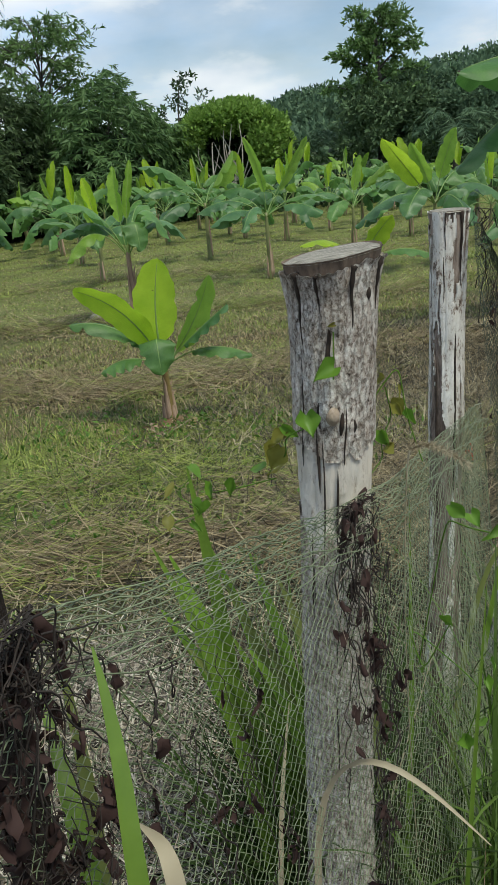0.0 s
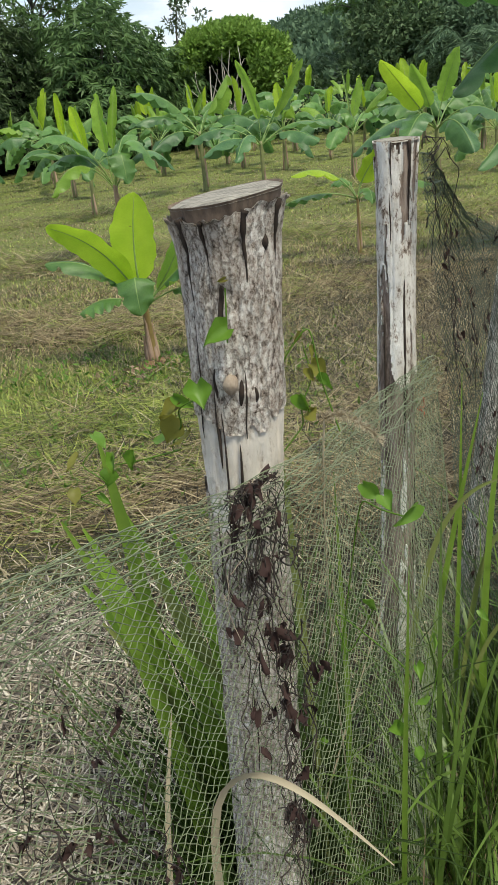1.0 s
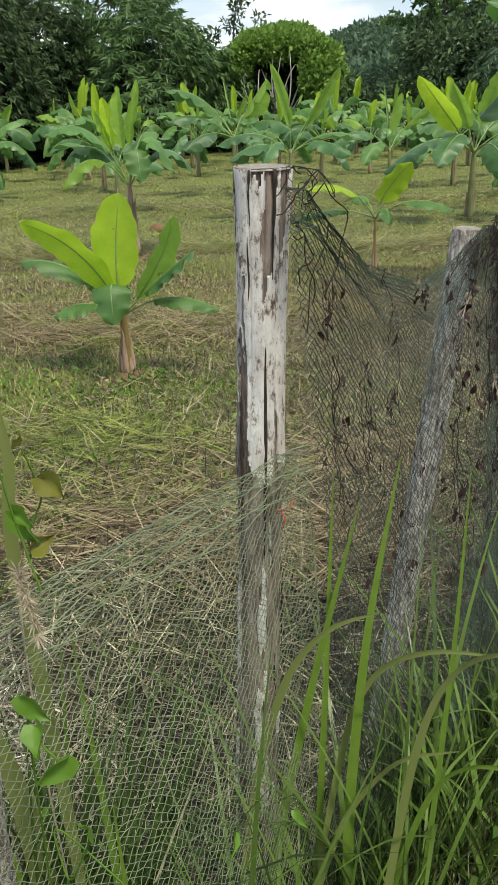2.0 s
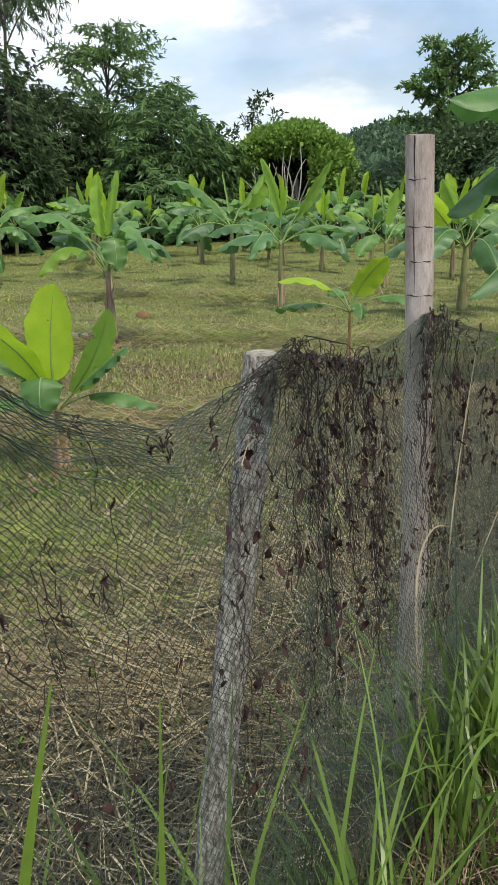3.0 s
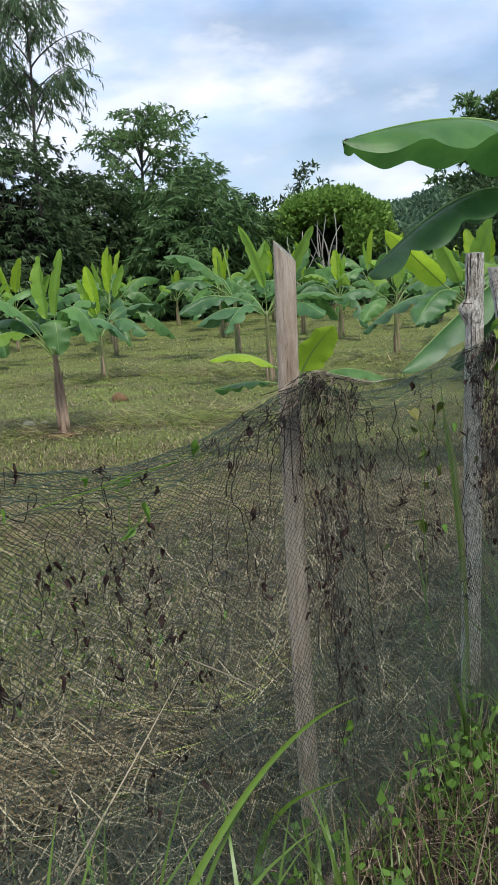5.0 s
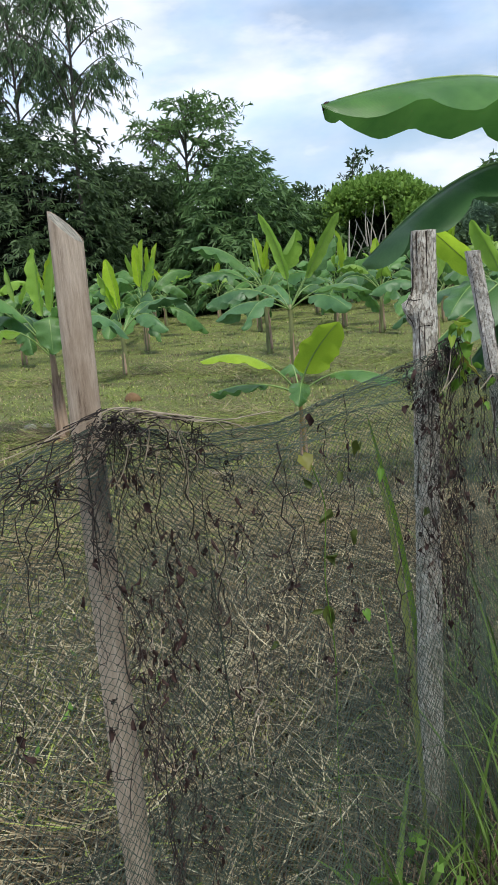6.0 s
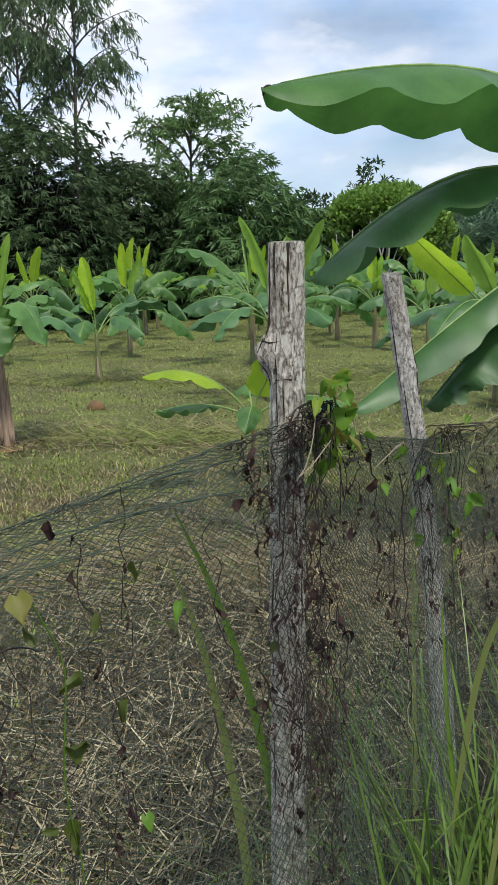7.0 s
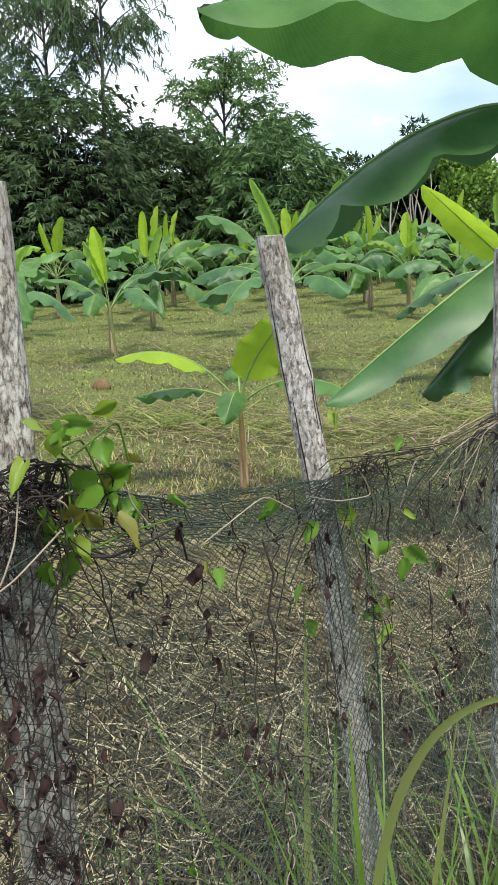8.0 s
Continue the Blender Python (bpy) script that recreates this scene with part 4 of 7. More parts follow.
def key_bananas():
    # young plant close to the fence
    banana((-0.77, 5.07), 0.42, 0.033, [
        ((0.05, -0.02, 1.11), (-0.05, 0.02, 0.75), 0.235, Y, dict(UPR, fold=0.10, amp=0.02, petiole=0.24, twist=0.1)),
        ((-0.46, -0.28, 0.99), (-0.12, -0.10, 0.84), 0.17, Y, dict(fold=0.10, amp=0.05, ref=(0.15, 1, 0.30), twist=0.0, petiole=0.2)),
        ((0.37, -0.10, 0.99), (0.26, 0.0, 0.66), 0.15, LM, dict(fold=0.2, amp=0.06, ref=(-0.1, 0.6, 0.8), twist=0.0, petiole=0.2)),
        ((-0.58, -0.05, 0.73), (-0.26, -0.05, 0.80), 0.17, G, dict(fold=0.25, twist=0.5)),
        ((-0.36, 0.10, 0.66), (-0.16, 0.05, 0.74), 0.17, D, dict(fold=0.2, twist=0.6)),
        ((0.47, -0.12, 0.80), (0.22, -0.05, 0.62), 0.15, D, dict(fold=0.25, twist=-0.4)),
        ((-0.42, -0.05, 0.40), (-0.22, -0.05, 0.56), 0.16, G, dict(fold=0.3)),
        ((0.60, -0.05, 0.44), (0.3, 0.0, 0.60), 0.15, G, dict(fold=0.3)),
        ((0.03, -0.32, 0.42), (0.0, -0.26, 0.86), 0.25, G, dict(fold=0.15, petiole=0.3, twist=0.0)),
        ((-0.30, 0.30, 0.62), (-0.12, 0.15, 0.70), 0.16, G),
    ], "young banana plant with lime yellow upright leaves", seed=1, skirts=9, stem=M_young_stem)
    # second young plant
    banana((0.84, 7.85), 0.55, 0.018, [
        ((0.30, -0.02, 0.99), (0.03, 0.0, 0.74), 0.23, Y, dict(fold=0.12, amp=0.05, petiole=0.26, ref=(-0.3, 0.8, 0.65), twist=0.0)),
        ((-0.60, -0.25, 0.80), (-0.25, -0.1, 0.93), 0.17, Y, dict(fold=0.25)),
        ((-0.68, 0.05, 0.52), (-0.32, 0.05, 0.66), 0.18, G, dict(fold=0.25)),
        ((0.68, -0.05, 0.58), (0.3, 0.0, 0.78), 0.19, G, dict(fold=0.25)),
        ((0.10, -0.45, 0.52), (0.1, -0.25, 0.75), 0.15, G, dict(fold=0.3)),
        ((-0.2, 0.45, 0.6), (-0.1, 0.25, 0.80), 0.17, G),
    ], "slender young banana plant with one bright yellow leaf", seed=2, skirts=4, stem=M_young_stem)
    # tall plant with two upright leaves
    banana((-0.12, 11.45), 0.92, 0.036, [
        ((-0.22, -0.2, 1.92), (0.04, 0.0, 1.38), 0.105, LM, dict(UPR, fold=0.35, amp=0.03, twist=0.3, petiole=0.3)),
        ((0.62, -0.1, 1.86), (0.22, 0.0, 1.22), 0.125, LM, dict(fold=0.3, ref=(-0.5, 0.8, 0.2), twist=0.2)),
        ((0.50, 0.3, 1.62), (0.15, 0.1, 1.25), 0.20, G),
        ((-0.95, -0.1, 0.98), (-0.45, 0, 1.32), 0.25, D), ((-0.75, -0.4, 0.82), (-0.4, -0.2, 1.15), 0.24, D),
        ((0.92, 0.0, 1.00), (0.5, 0, 1.28), 0.26, G), ((0.75, -0.45, 0.86), (0.4, -0.2, 1.18), 0.26, D),
        ((-0.3, -0.85, 0.75), (-0.15, -0.5, 1.25), 0.24, D), ((0.3, 0.8, 0.95), (0.15, 0.4, 1.3), 0.25, G),
        ((-0.6, 0.6, 1.05), (-0.3, 0.3, 1.3), 0.24, G),
    ], "banana plant with two tall upright leaves", seed=3, skirts=5)
    # broad plant behind it
    banana((-1.19, 14.2), 0.95, 0.042, [
        ((0.55, -0.1, 1.75), (0.15, 0, 1.25), 0.27, LM, dict(ref=(-0.4, 0.5, 0.8))),
        ((-1.05, -0.1, 1.62), (-0.45, 0, 1.72), 0.26, G), ((-1.0, -0.3, 1.15), (-0.55, -0.1, 1.45), 0.28, D),
        ((0.95, -0.2, 1.0), (0.5, 0, 1.35), 0.28, D), ((-0.7, -0.6, 0.75), (-0.4, -0.3, 1.15), 0.28, D),
        ((0.6, -0.7, 0.75), (0.3, -0.4, 1.2), 0.28, D), ((-0.15, 0.1, 1.75), (-0.05, 0.05, 1.3), 0.03, M_straw_leaf, dict(UPR)),
        ((0.2, 0.9, 1.2), (0.1, 0.5, 1.4), 0.26, G), ((-0.6, 0.7, 1.2), (-0.3, 0.4, 1.45), 0.26, G),
    ], "broad banana plant with arching leaves", seed=4, skirts=4)
    # plant with the bare brown stalk
    def across(u, y, z):
        """A place beside the stalk: u along the field's rows, y towards the wood."""
        return (0.94 * u - 0.34 * y, 0.34 * u + 0.94 * y, z)
    A = across
    banana((-1.62, 8.86), 0.78, 0.040, [
        (A(-0.04, 0.0, 1.68), A(-0.06, 0.0, 1.2), 0.13, LM, dict(UPR, fold=0.45, twist=0.2, petiole=0.4)), (A(0.16, 0.05, 1.73), A(0.03, 0, 1.25), 0.09, LM, dict(UPR, fold=0.6, twist=-0.3, petiole=0.4)),
        (A(-0.78, -0.15, 1.26), A(-0.32, -0.05, 1.56), 0.25, G, dict(fold=0.25, twist=0.2, petiole=0.34)), (A(-0.68, -0.2, 0.76), A(-0.36, -0.1, 1.30), 0.21, LM, dict(fold=0.3, twist=0.3, petiole=0.38)),
        (A(-0.56, 0.1, 1.06), A(-0.28, 0.05, 1.30), 0.22, D, dict(fold=0.5, petiole=0.4)), (A(0.44, -0.25, 0.86), A(0.18, -0.15, 1.62), 0.36, G, dict(fold=0.12, twist=0.0, petiole=0.3)),
        (A(0.08, -0.36, 0.80), A(0.08, -0.26, 1.45), 0.27, G, dict(fold=0.12, twist=0.0, petiole=0.3)), (A(0.68, 0.05, 0.84), A(0.38, 0.05, 1.36), 0.28, D, dict(fold=0.3, petiole=0.34)),
        (A(0.36, 0.55, 1.15), A(0.2, 0.3, 1.45), 0.24, G), (A(-0.45, 0.5, 0.95), A(-0.2, 0.25, 1.35), 0.24, D),
    ], "banana plant on a bare dry brown stalk", seed=5, stem=M_sheath, skirts=4)
    banana((-2.72, 12.5), 0.62, 0.040, [
        ((-0.12, 0, 1.58), (0, 0, 1.15), 0.15, Y, dict(UPR, fold=0.5)), ((-0.2, -0.1, 1.42), (-0.05, 0, 1.05), 0.14, LM, dict(UPR, fold=0.4)),
        ((-0.85, -0.2, 0.95), (-0.4, 0, 1.12), 0.25, G), ((0.75, -0.2, 0.62), (0.35, 0, 1.1), 0.27, D), ((0.85, 0.3, 0.95), (0.4, 0.1, 1.2), 0.27, D),
        ((-0.75, 0.4, 0.7), (-0.4, 0.2, 1.05), 0.26, D), ((0.15, -0.7, 0.6), (0.1, -0.4, 1.05), 0.24, G), ((0.2, 0.8, 0.9), (0.1, 0.4, 1.15), 0.26, D),
    ], "short banana plant with rolled young leaf", seed=6, skirts=3)
    # plant with the lime leaf reaching towards the fence
    banana((2.2, 11.5), 0.85, 0.045, [
        ((-0.82, -1.08, 1.70), (-0.35, -0.5, 1.18), 0.22, Y, dict(fold=0.18, ref=(-0.4, 0.6, 0.5), amp=0.03)),
        ((-0.35, -0.2, 1.62), (-0.1, 0, 1.2), 0.20, LM, dict(UPR)), ((0.25, -0.2, 1.75), (0.05, 0, 1.2), 0.20, LM, dict(UPR)),
        ((-1.15, -0.5, 0.62), (-0.5, -0.3, 1.25), 0.32, D, dict(fold=0.2)), ((-0.55, -1.0, 0.72), (-0.25, -0.5, 1.32), 0.34, D, dict(fold=0.15)),
        ((0.85, -0.4, 0.8), (0.4, -0.2, 1.3), 0.32, D), ((0.6, 0.6, 1.1), (0.3, 0.3, 1.4), 0.3, G), ((-0.7, 0.6, 1.0), (-0.4, 0.3, 1.35), 0.3, G),
        ((0.3, -0.9, 0.55), (0.15, -0.5, 1.15), 0.3, D),
    ], "leafy banana plant with one large lime leaf", seed=7, skirts=4)
    banana((1.27, 13.8), 0.72, 0.032, [
        ((-0.12, 0, 1.62), (-0.03, 0, 1.15), 0.025, M_straw_leaf, dict(UPR)), ((0.75, -0.2, 1.45), (0.3, 0, 1.25), 0.22, LM),
        ((0.15, 0, 1.5), (0.03, 0, 1.1), 0.15, LM, dict(UPR)), ((-0.85, -0.2, 0.82), (-0.4, 0, 1.2), 0.25, D), ((0.85, -0.1, 0.8), (0.4, 0, 1.15), 0.25, G),
        ((-0.4, -0.7, 0.55), (-0.2, -0.4, 1.05), 0.25, G), ((0.4, 0.7, 0.9), (0.2, 0.4, 1.15), 0.25, G),
    ], "thin banana plant with a dead standing leaf", seed=8, skirts=4)


M_straw_leaf = M_midrib
key_bananas()


def big_banana():
    """The tall plant whose broad leaves hang over the fence."""
    c = np.array([2.70, 7.5])
    th = banana((c[0], c[1]), 1.6, 0.085, [], "tall banana plant with broad arching leaves over the fence", seed=9, skirts=5)

    def lf(tip, ctrl, w, m, **o):
        loc = lambda p: (p[0] - c[0], p[1] - c[1], p[2])
        banana_leaf(th, (0, 0, 1.55), loc(ctrl), loc(tip), w, m, **o)
    lf((1.43, 6.27, 2.06), (2.62, 7.35, 2.46), 0.42, M_ban_broad, fold=0.34, fold2=0.46, amp=0.085, waves=3.4, seed=1, petiole=0.2)
    tipc = np.array([1.43 - c[0], 6.27 - c[1], 2.06])
    part("dry_tip", arrays_mesh("dry_tip", *tube(bezier(tipc + (0.03, 0.03, 0.008), tipc + (0.005, 0.0, 0.0), tipc + (0.008, 0.005, -0.03), 9), [.004, .006, .009, .008, .009, .007, .006, .004, .001], 6), True), M_leaf_dead, th, "shrivelled black leaf tip")
    lf((1.50, 6.68, 1.36), (2.25, 7.15, 2.16), 0.32, D, fold=0.32, fold2=0.5, amp=0.12, waves=3.6, seed=2, petiole=0.22)
    lf((1.68, 6.62, 0.80), (2.35, 7.2, 1.42), 0.20, D, fold=0.45, fold2=0.55, amp=0.07, waves=3.0, torn=0.15, seed=3, petiole=0.22)
    lf((1.96, 7.0, 0.76), (2.45, 7.25, 1.42), 0.24, D, fold=0.6, amp=0.16, waves=5.0, torn=0.5, seed=4, petiole=0.3)
    lf((2.52, 6.85, 1.0), (2.62, 7.1, 1.95), 0.40, D, fold=0.2, amp=0.05, seed=5, petiole=0.2)
    lf((3.6, 7.3, 2.1), (3.1, 7.4, 2.4), 0.42, M_ban_broad, fold=0.35, seed=7)
    lf((3.4, 7.9, 1.4), (3.0, 7.7, 2.1), 0.40, M_ban_broad, fold=0.3, seed=8)
    lf((2.5, 8.3, 1.7), (2.55, 7.9, 2.2), 0.40, M_ban_broad, fold=0.3, seed=9)
    lf((3.3, 6.9, 1.2), (2.95, 7.2, 1.9), 0.40, D, fold=0.3, seed=10)


big_banana()


def random_banana(place, seed, tall):
    """Rolled young leaves in the middle, a rosette of broad arching leaves on long stalks round them."""
    r = random.Random(seed)
    leaves = []
    h = tall * r.uniform(0.40, 0.48)
    for k in range(r.randint(9, 11)):
        a = k * 2.4 + r.uniform(-0.5, 0.5)
        ca, sa = math.cos(a), math.sin(a)
        tear = r.choice((0.12, 0.35, 0.6))
        if k < 2:
            q = r.uniform(0.10, 0.50)
            leaves.append(((ca * q, sa * q, tall * r.uniform(0.86, 1.05)), (ca * q * 0.15, sa * q * 0.15, h * 1.5), r.uniform(0.08, 0.17), r.choice((Y, LM, LM)), dict(UPR, fold=r.uniform(0.3, 0.9), petiole=0.38)))
        elif k < 5:
            L = tall * r.uniform(0.42, 0.60)
            leaves.append(((ca * L, sa * L, tall * r.uniform(0.55, 0.82)), (ca * L * 0.4, sa * L * 0.4, tall * r.uniform(0.70, 0.90)), r.uniform(0.17, 0.26), r.choice((LM, G, G)), dict(fold=r.uniform(0.3, 0.9), torn=tear, petiole=0.36, twist=r.uniform(-0.9, 0.9))))
        else:
            L = tall * r.uniform(0.40, 0.62)
            drop = r.choice((0.3, 0.55, 0.8, 1.0))
            leaves.append(((ca * L, sa * L, h * drop), (ca * L * 0.62, sa * L * 0.62, h * (0.95 + 0.55 * drop + r.uniform(0.1, 0.4))), r.uniform(0.20, 0.32), r.choice((G, G, D)), dict(fold=r.uniform(0.3, 0.9), torn=tear, petiole=0.36, amp=0.09, twist=r.uniform(-0.9, 0.9))))
    return banana(place, h, 0.036, leaves, "banana plant with spreading green leaves", seed=seed, skirts=4)


def banana_rows():
    first = [((-3.75, 15.5), 21, 1.75), ((-5.5, 14.4), 22, 1.55), ((0.17, 16.4), 23, 1.6), ((2.45, 15.4), 24, 1.7), ((-7.2, 19.6), 25, 1.7)]
    kinds = [random_banana(*f) for f in first]
    spots = [(-0.7, 17.6), (-2.4, 17.8), (-4.4, 21.2), (-2.9, 20.0), (-5.4, 20.3), (-2.0, 21.2), (-1.1, 18.9), (1.1, 17.6), (-6.3, 16.7), (-8.3, 17.6), (3.4, 13.3), (3.9, 16.4),
             (1.9, 18.8), (3.2, 19.0), (4.8, 18.4), (0.4, 20.2), (1.7, 21.4), (3.0, 22.0), (4.6, 21.5), (6.0, 19.6), (5.2, 15.2), (-0.6, 22.0), (-3.6, 22.6), (-9.6, 20.2), (-7.6, 14.6),
             (-4.6, 17.4), (6.4, 17.0), (4.7, 12.4), (0.9, 23.2), (2.4, 24.0), (-1.9, 23.6), (-6.6, 21.6), (4.0, 23.8), (-5.0, 18.8), (6.8, 22.4)]
    r = random.Random(3)
    for k, (x, y) in enumerate(spots):
        copy_thing(kinds[k % len(kinds)], pose(x, y, -0.01, 0, 0, r.uniform(0, 360)) @ Matrix.Scale(r.uniform(0.85, 1.08), 4))


banana_rows()


# ---------------------------------------------------------------- trees
def limb(a, b, r0, r1, sag=0.0, n=9, seed=0):
    g = np.random.default_rng(seed)
    a, b = np.asarray(a, float), np.asarray(b, float)
    mid = (a + b) / 2 + g.normal(size=3) * np.linalg.norm(b - a) * 0.10 + np.array([0, 0, sag])
    p = bezier(a, mid, b, n)
    return p, np.linspace(r0, r1, n)


def tree(place, label, trunk, limbs, crown, leaf_material, trunk_material=None, name="tree"):
    th = thing(name, (place[0], place[1], 0.0), label, "tree")
    p, r = trunk
    part("trunk", arrays_mesh("trunk", *tube(p, r, 10), True), trunk_material or M_trunk, th)
    for lp, lr in limbs:
        part("limb", arrays_mesh("limb", *tube(lp, lr, 6), True), trunk_material or M_trunk, th)
    part("crown", arrays_mesh("crown", *crown), leaf_material, th)
    return th


def clump_points(g, centre, radii, n, shell=0.55):
    d = unit(g.normal(size=(n, 3)))
    rad = shell + (1 - shell) * g.random((n, 1)) ** 0.7
    return np.asarray(centre) + d * rad * np.asarray(radii), d


def puff_crown(g, lobes, per_lobe, length, width, up=0.3, shell=0.6, spread=0.8):
    """A leafy crown out of uneven lobes."""
    out = []
    for c, r in lobes:
        n = int(per_lobe * 1.5 * (np.mean(r) ** 2))
        p, d = clump_points(g, c, r, max(n, 8), shell)
        p = p + g.normal(size=p.shape) * 0.06 * np.mean(r)
        way = d + g.normal(size=p.shape) * spread
        way[:, 2] += up
        L = length * g.uniform(0.6, 1.3, len(p))
        out.append(leaf_cards(p, way, L, L * width / length))
    return join(out)


def lobes_on(g, centre, radii, count, size):
    """Lobe centres over an ellipsoid's upper skin."""
    d = unit(g.normal(size=(count, 3)))
    d[:, 2] = np.where(d[:, 2] < -0.35, -d[:, 2], d[:, 2])
    c = np.asarray(centre) + d * np.asarray(radii) * g.uniform(0.75, 1.0, (count, 1))
    return [(ci, np.array([1, 1, 0.75]) * size * g.uniform(0.6, 1.25)) for ci in c]


def bamboo_clump(place, height, spread, count, label, seed, leaf=0.24, material=None, fans=1500, inner=None):
    """Arching culms, an inside painted dark for shade, and stars of narrow leaves that hang from the outer twigs."""
    g = np.random.default_rng(seed)
    th = thing("bamboo_clump", (place[0], place[1], 0), label, "bamboo")
    for k in range(count):
        a = g.uniform(0, 6.28)
        rad = spread * g.uniform(0.15, 1.0) ** 0.6
        h = height * g.uniform(0.6, 1.0) * (1 - 0.35 * (rad / spread) ** 2)
        b0 = np.array([math.cos(a), math.sin(a), 0]) * rad * 0.35
        tip = np.array([math.cos(a) * rad, math.sin(a) * rad, h * g.uniform(0.72, 0.95)])
        p = bezier(b0, np.array([math.cos(a) * rad * 0.55, math.sin(a) * rad * 0.55, h * 1.2]), tip, 14)
        part("culm", arrays_mesh("culm", *tube(p, np.linspace(0.026, 0.005, 14), 5), True), M_trunk, th)
    # outer twigs: on the skin of an uneven dome that overhangs a little
    a, rise = g.uniform(0, 6.2832, fans), g.random(fans) ** 0.85
    d = np.stack([np.cos(a) * np.sqrt(1 - rise ** 4), np.sin(a) * np.sqrt(1 - rise ** 4), rise], -1)
    lump = 1 + 0.13 * np.sin(d[:, 0] * 7 + seed) * np.sin(d[:, 2] * 9 + 2 * seed) + 0.10 * np.sin(d[:, 1] * 6 + d[:, 2] * 5) + 0.06 * g.normal(size=fans)
    nodes = d * np.array([spread, spread, height * 0.9])[None] * lump[:, None]
    nodes[:, 2] = np.clip(nodes[:, 2] + 0.25, 0.25, None)
    out = unit(d * np.array([1, 1, 0.25]))
    per = 8
    side = unit(np.cross(out, np.array([0, 0, 1.0])))
    ang = np.tile(np.linspace(-1.25, 1.25, per), fans) + g.normal(size=fans * per) * 0.16
    o, sd = np.repeat(out, per, 0), np.repeat(side, per, 0)
    way = sd * np.sin(ang)[:, None] + np.array([0, 0, -1.0]) * np.cos(ang)[:, None] * 0.9 + o * 0.55 + g.normal(size=(fans * per, 3)) * 0.12
    L = leaf * g.uniform(0.7, 1.25, fans * per)
    part("foliage", arrays_mesh("foliage", *leaf_cards(np.repeat(nodes, per, 0), way, L, L * 0.19)), material or M_bamboo, th)
    # inner leaves, coloured dark in place of the clump's own shade
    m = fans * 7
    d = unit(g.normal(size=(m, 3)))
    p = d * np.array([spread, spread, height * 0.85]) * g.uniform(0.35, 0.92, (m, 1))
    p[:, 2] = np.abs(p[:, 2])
    part("inner_foliage", arrays_mesh("inner_foliage", *leaf_cards(p, g.normal(size=(m, 3)) + np.array([0, 0, -0.6]), leaf * 1.1, leaf * 0.32)), inner or M_dark_leaf, th, "inner leaves coloured as dark as the clump's shade")
    return th


def branch_tree(place, label, height, fork, reach, limbs, twigs, leaf, width, droop, material, seed, trunk_r=0.08, rise=0.9, per=9, lean=0.0, flat=1.0):
    """A tree with a slim trunk, rising limbs, side twigs and leaves set along each twig."""
    g = np.random.default_rng(seed)
    th = thing("tree", (place[0], place[1], 0.0), label, "tree")
    n = 18
    tz = np.linspace(-0.1, height, n)
    tp = np.stack([lean * (tz / height) ** 2 + 0.05 * np.sin(tz * 1.1 + seed), 0.04 * np.sin(tz * 0.9), tz], -1)
    part("trunk", arrays_mesh("trunk", *tube(tp, np.linspace(trunk_r, 0.012, n), 8), True), M_trunk, th)
    bases, ways = [], []
    for k in range(limbs):
        f = fork + (0.97 - fork) * (k + g.uniform(0, 0.8)) / limbs
        z0 = f * height
        s0 = np.array([np.interp(z0, tz, tp[:, 0]), np.interp(z0, tz, tp[:, 1]), z0])
        a = k * 2.4 + g.uniform(-0.5, 0.5)
        L = reach * g.uniform(0.6, 1.1) * (1.1 - 0.75 * ((f - fork) / (1 - fork)) ** 1.3)
        e = s0 + np.array([math.cos(a) * L, math.sin(a) * L * flat, L * rise * g.uniform(0.4, 1.1)])
        p = bezier(s0, s0 + (e - s0) * np.array([0.35, 0.35, 0.75]), e, 12)
        limb_ob = part("limb", arrays_mesh("limb", *tube(p, np.linspace(0.30 * trunk_r, 0.006, 12), 5), True), M_trunk, th)
        tw = []
        for j in range(twigs):
            q = p[int(np.clip(11 * g.uniform(0.3, 1.0), 0, 11))]
            b = a + g.uniform(-1.5, 1.5)
            l2 = reach * g.uniform(0.16, 0.42)
            e2 = q + np.array([math.cos(b) * l2, math.sin(b) * l2, l2 * g.uniform(-0.3, 0.6) - droop * l2])
            t = bezier(q, q + (e2 - q) * 0.5 + np.array([0, 0, 0.25 * l2]), e2, 7)
            tw.append(tube(t, np.linspace(0.007, 0.003, 7), 4))
            m = per
            at = np.clip(g.uniform(0.15, 1.0, m), 0, 1) * 6
            pos = np.stack([np.interp(at, np.arange(7), t[:, c]) for c in range(3)], -1)
            bases.append(pos)
            w = unit(e2 - q)[None] * 0.6 + g.normal(size=(m, 3)) * 0.6
            w[:, 2] -= droop
            ways.append(w)
        part("spray", arrays_mesh("spray", *join(tw)), M_trunk, limb_ob)["kind"] = "stuff"
    B, W = np.concatenate(bases), np.concatenate(ways)
    Ls = leaf * g.uniform(0.6, 1.25, len(B))
    part("crown", arrays_mesh("crown", *leaf_cards(B, W, Ls, Ls * width / leaf)), material, th)
    return th


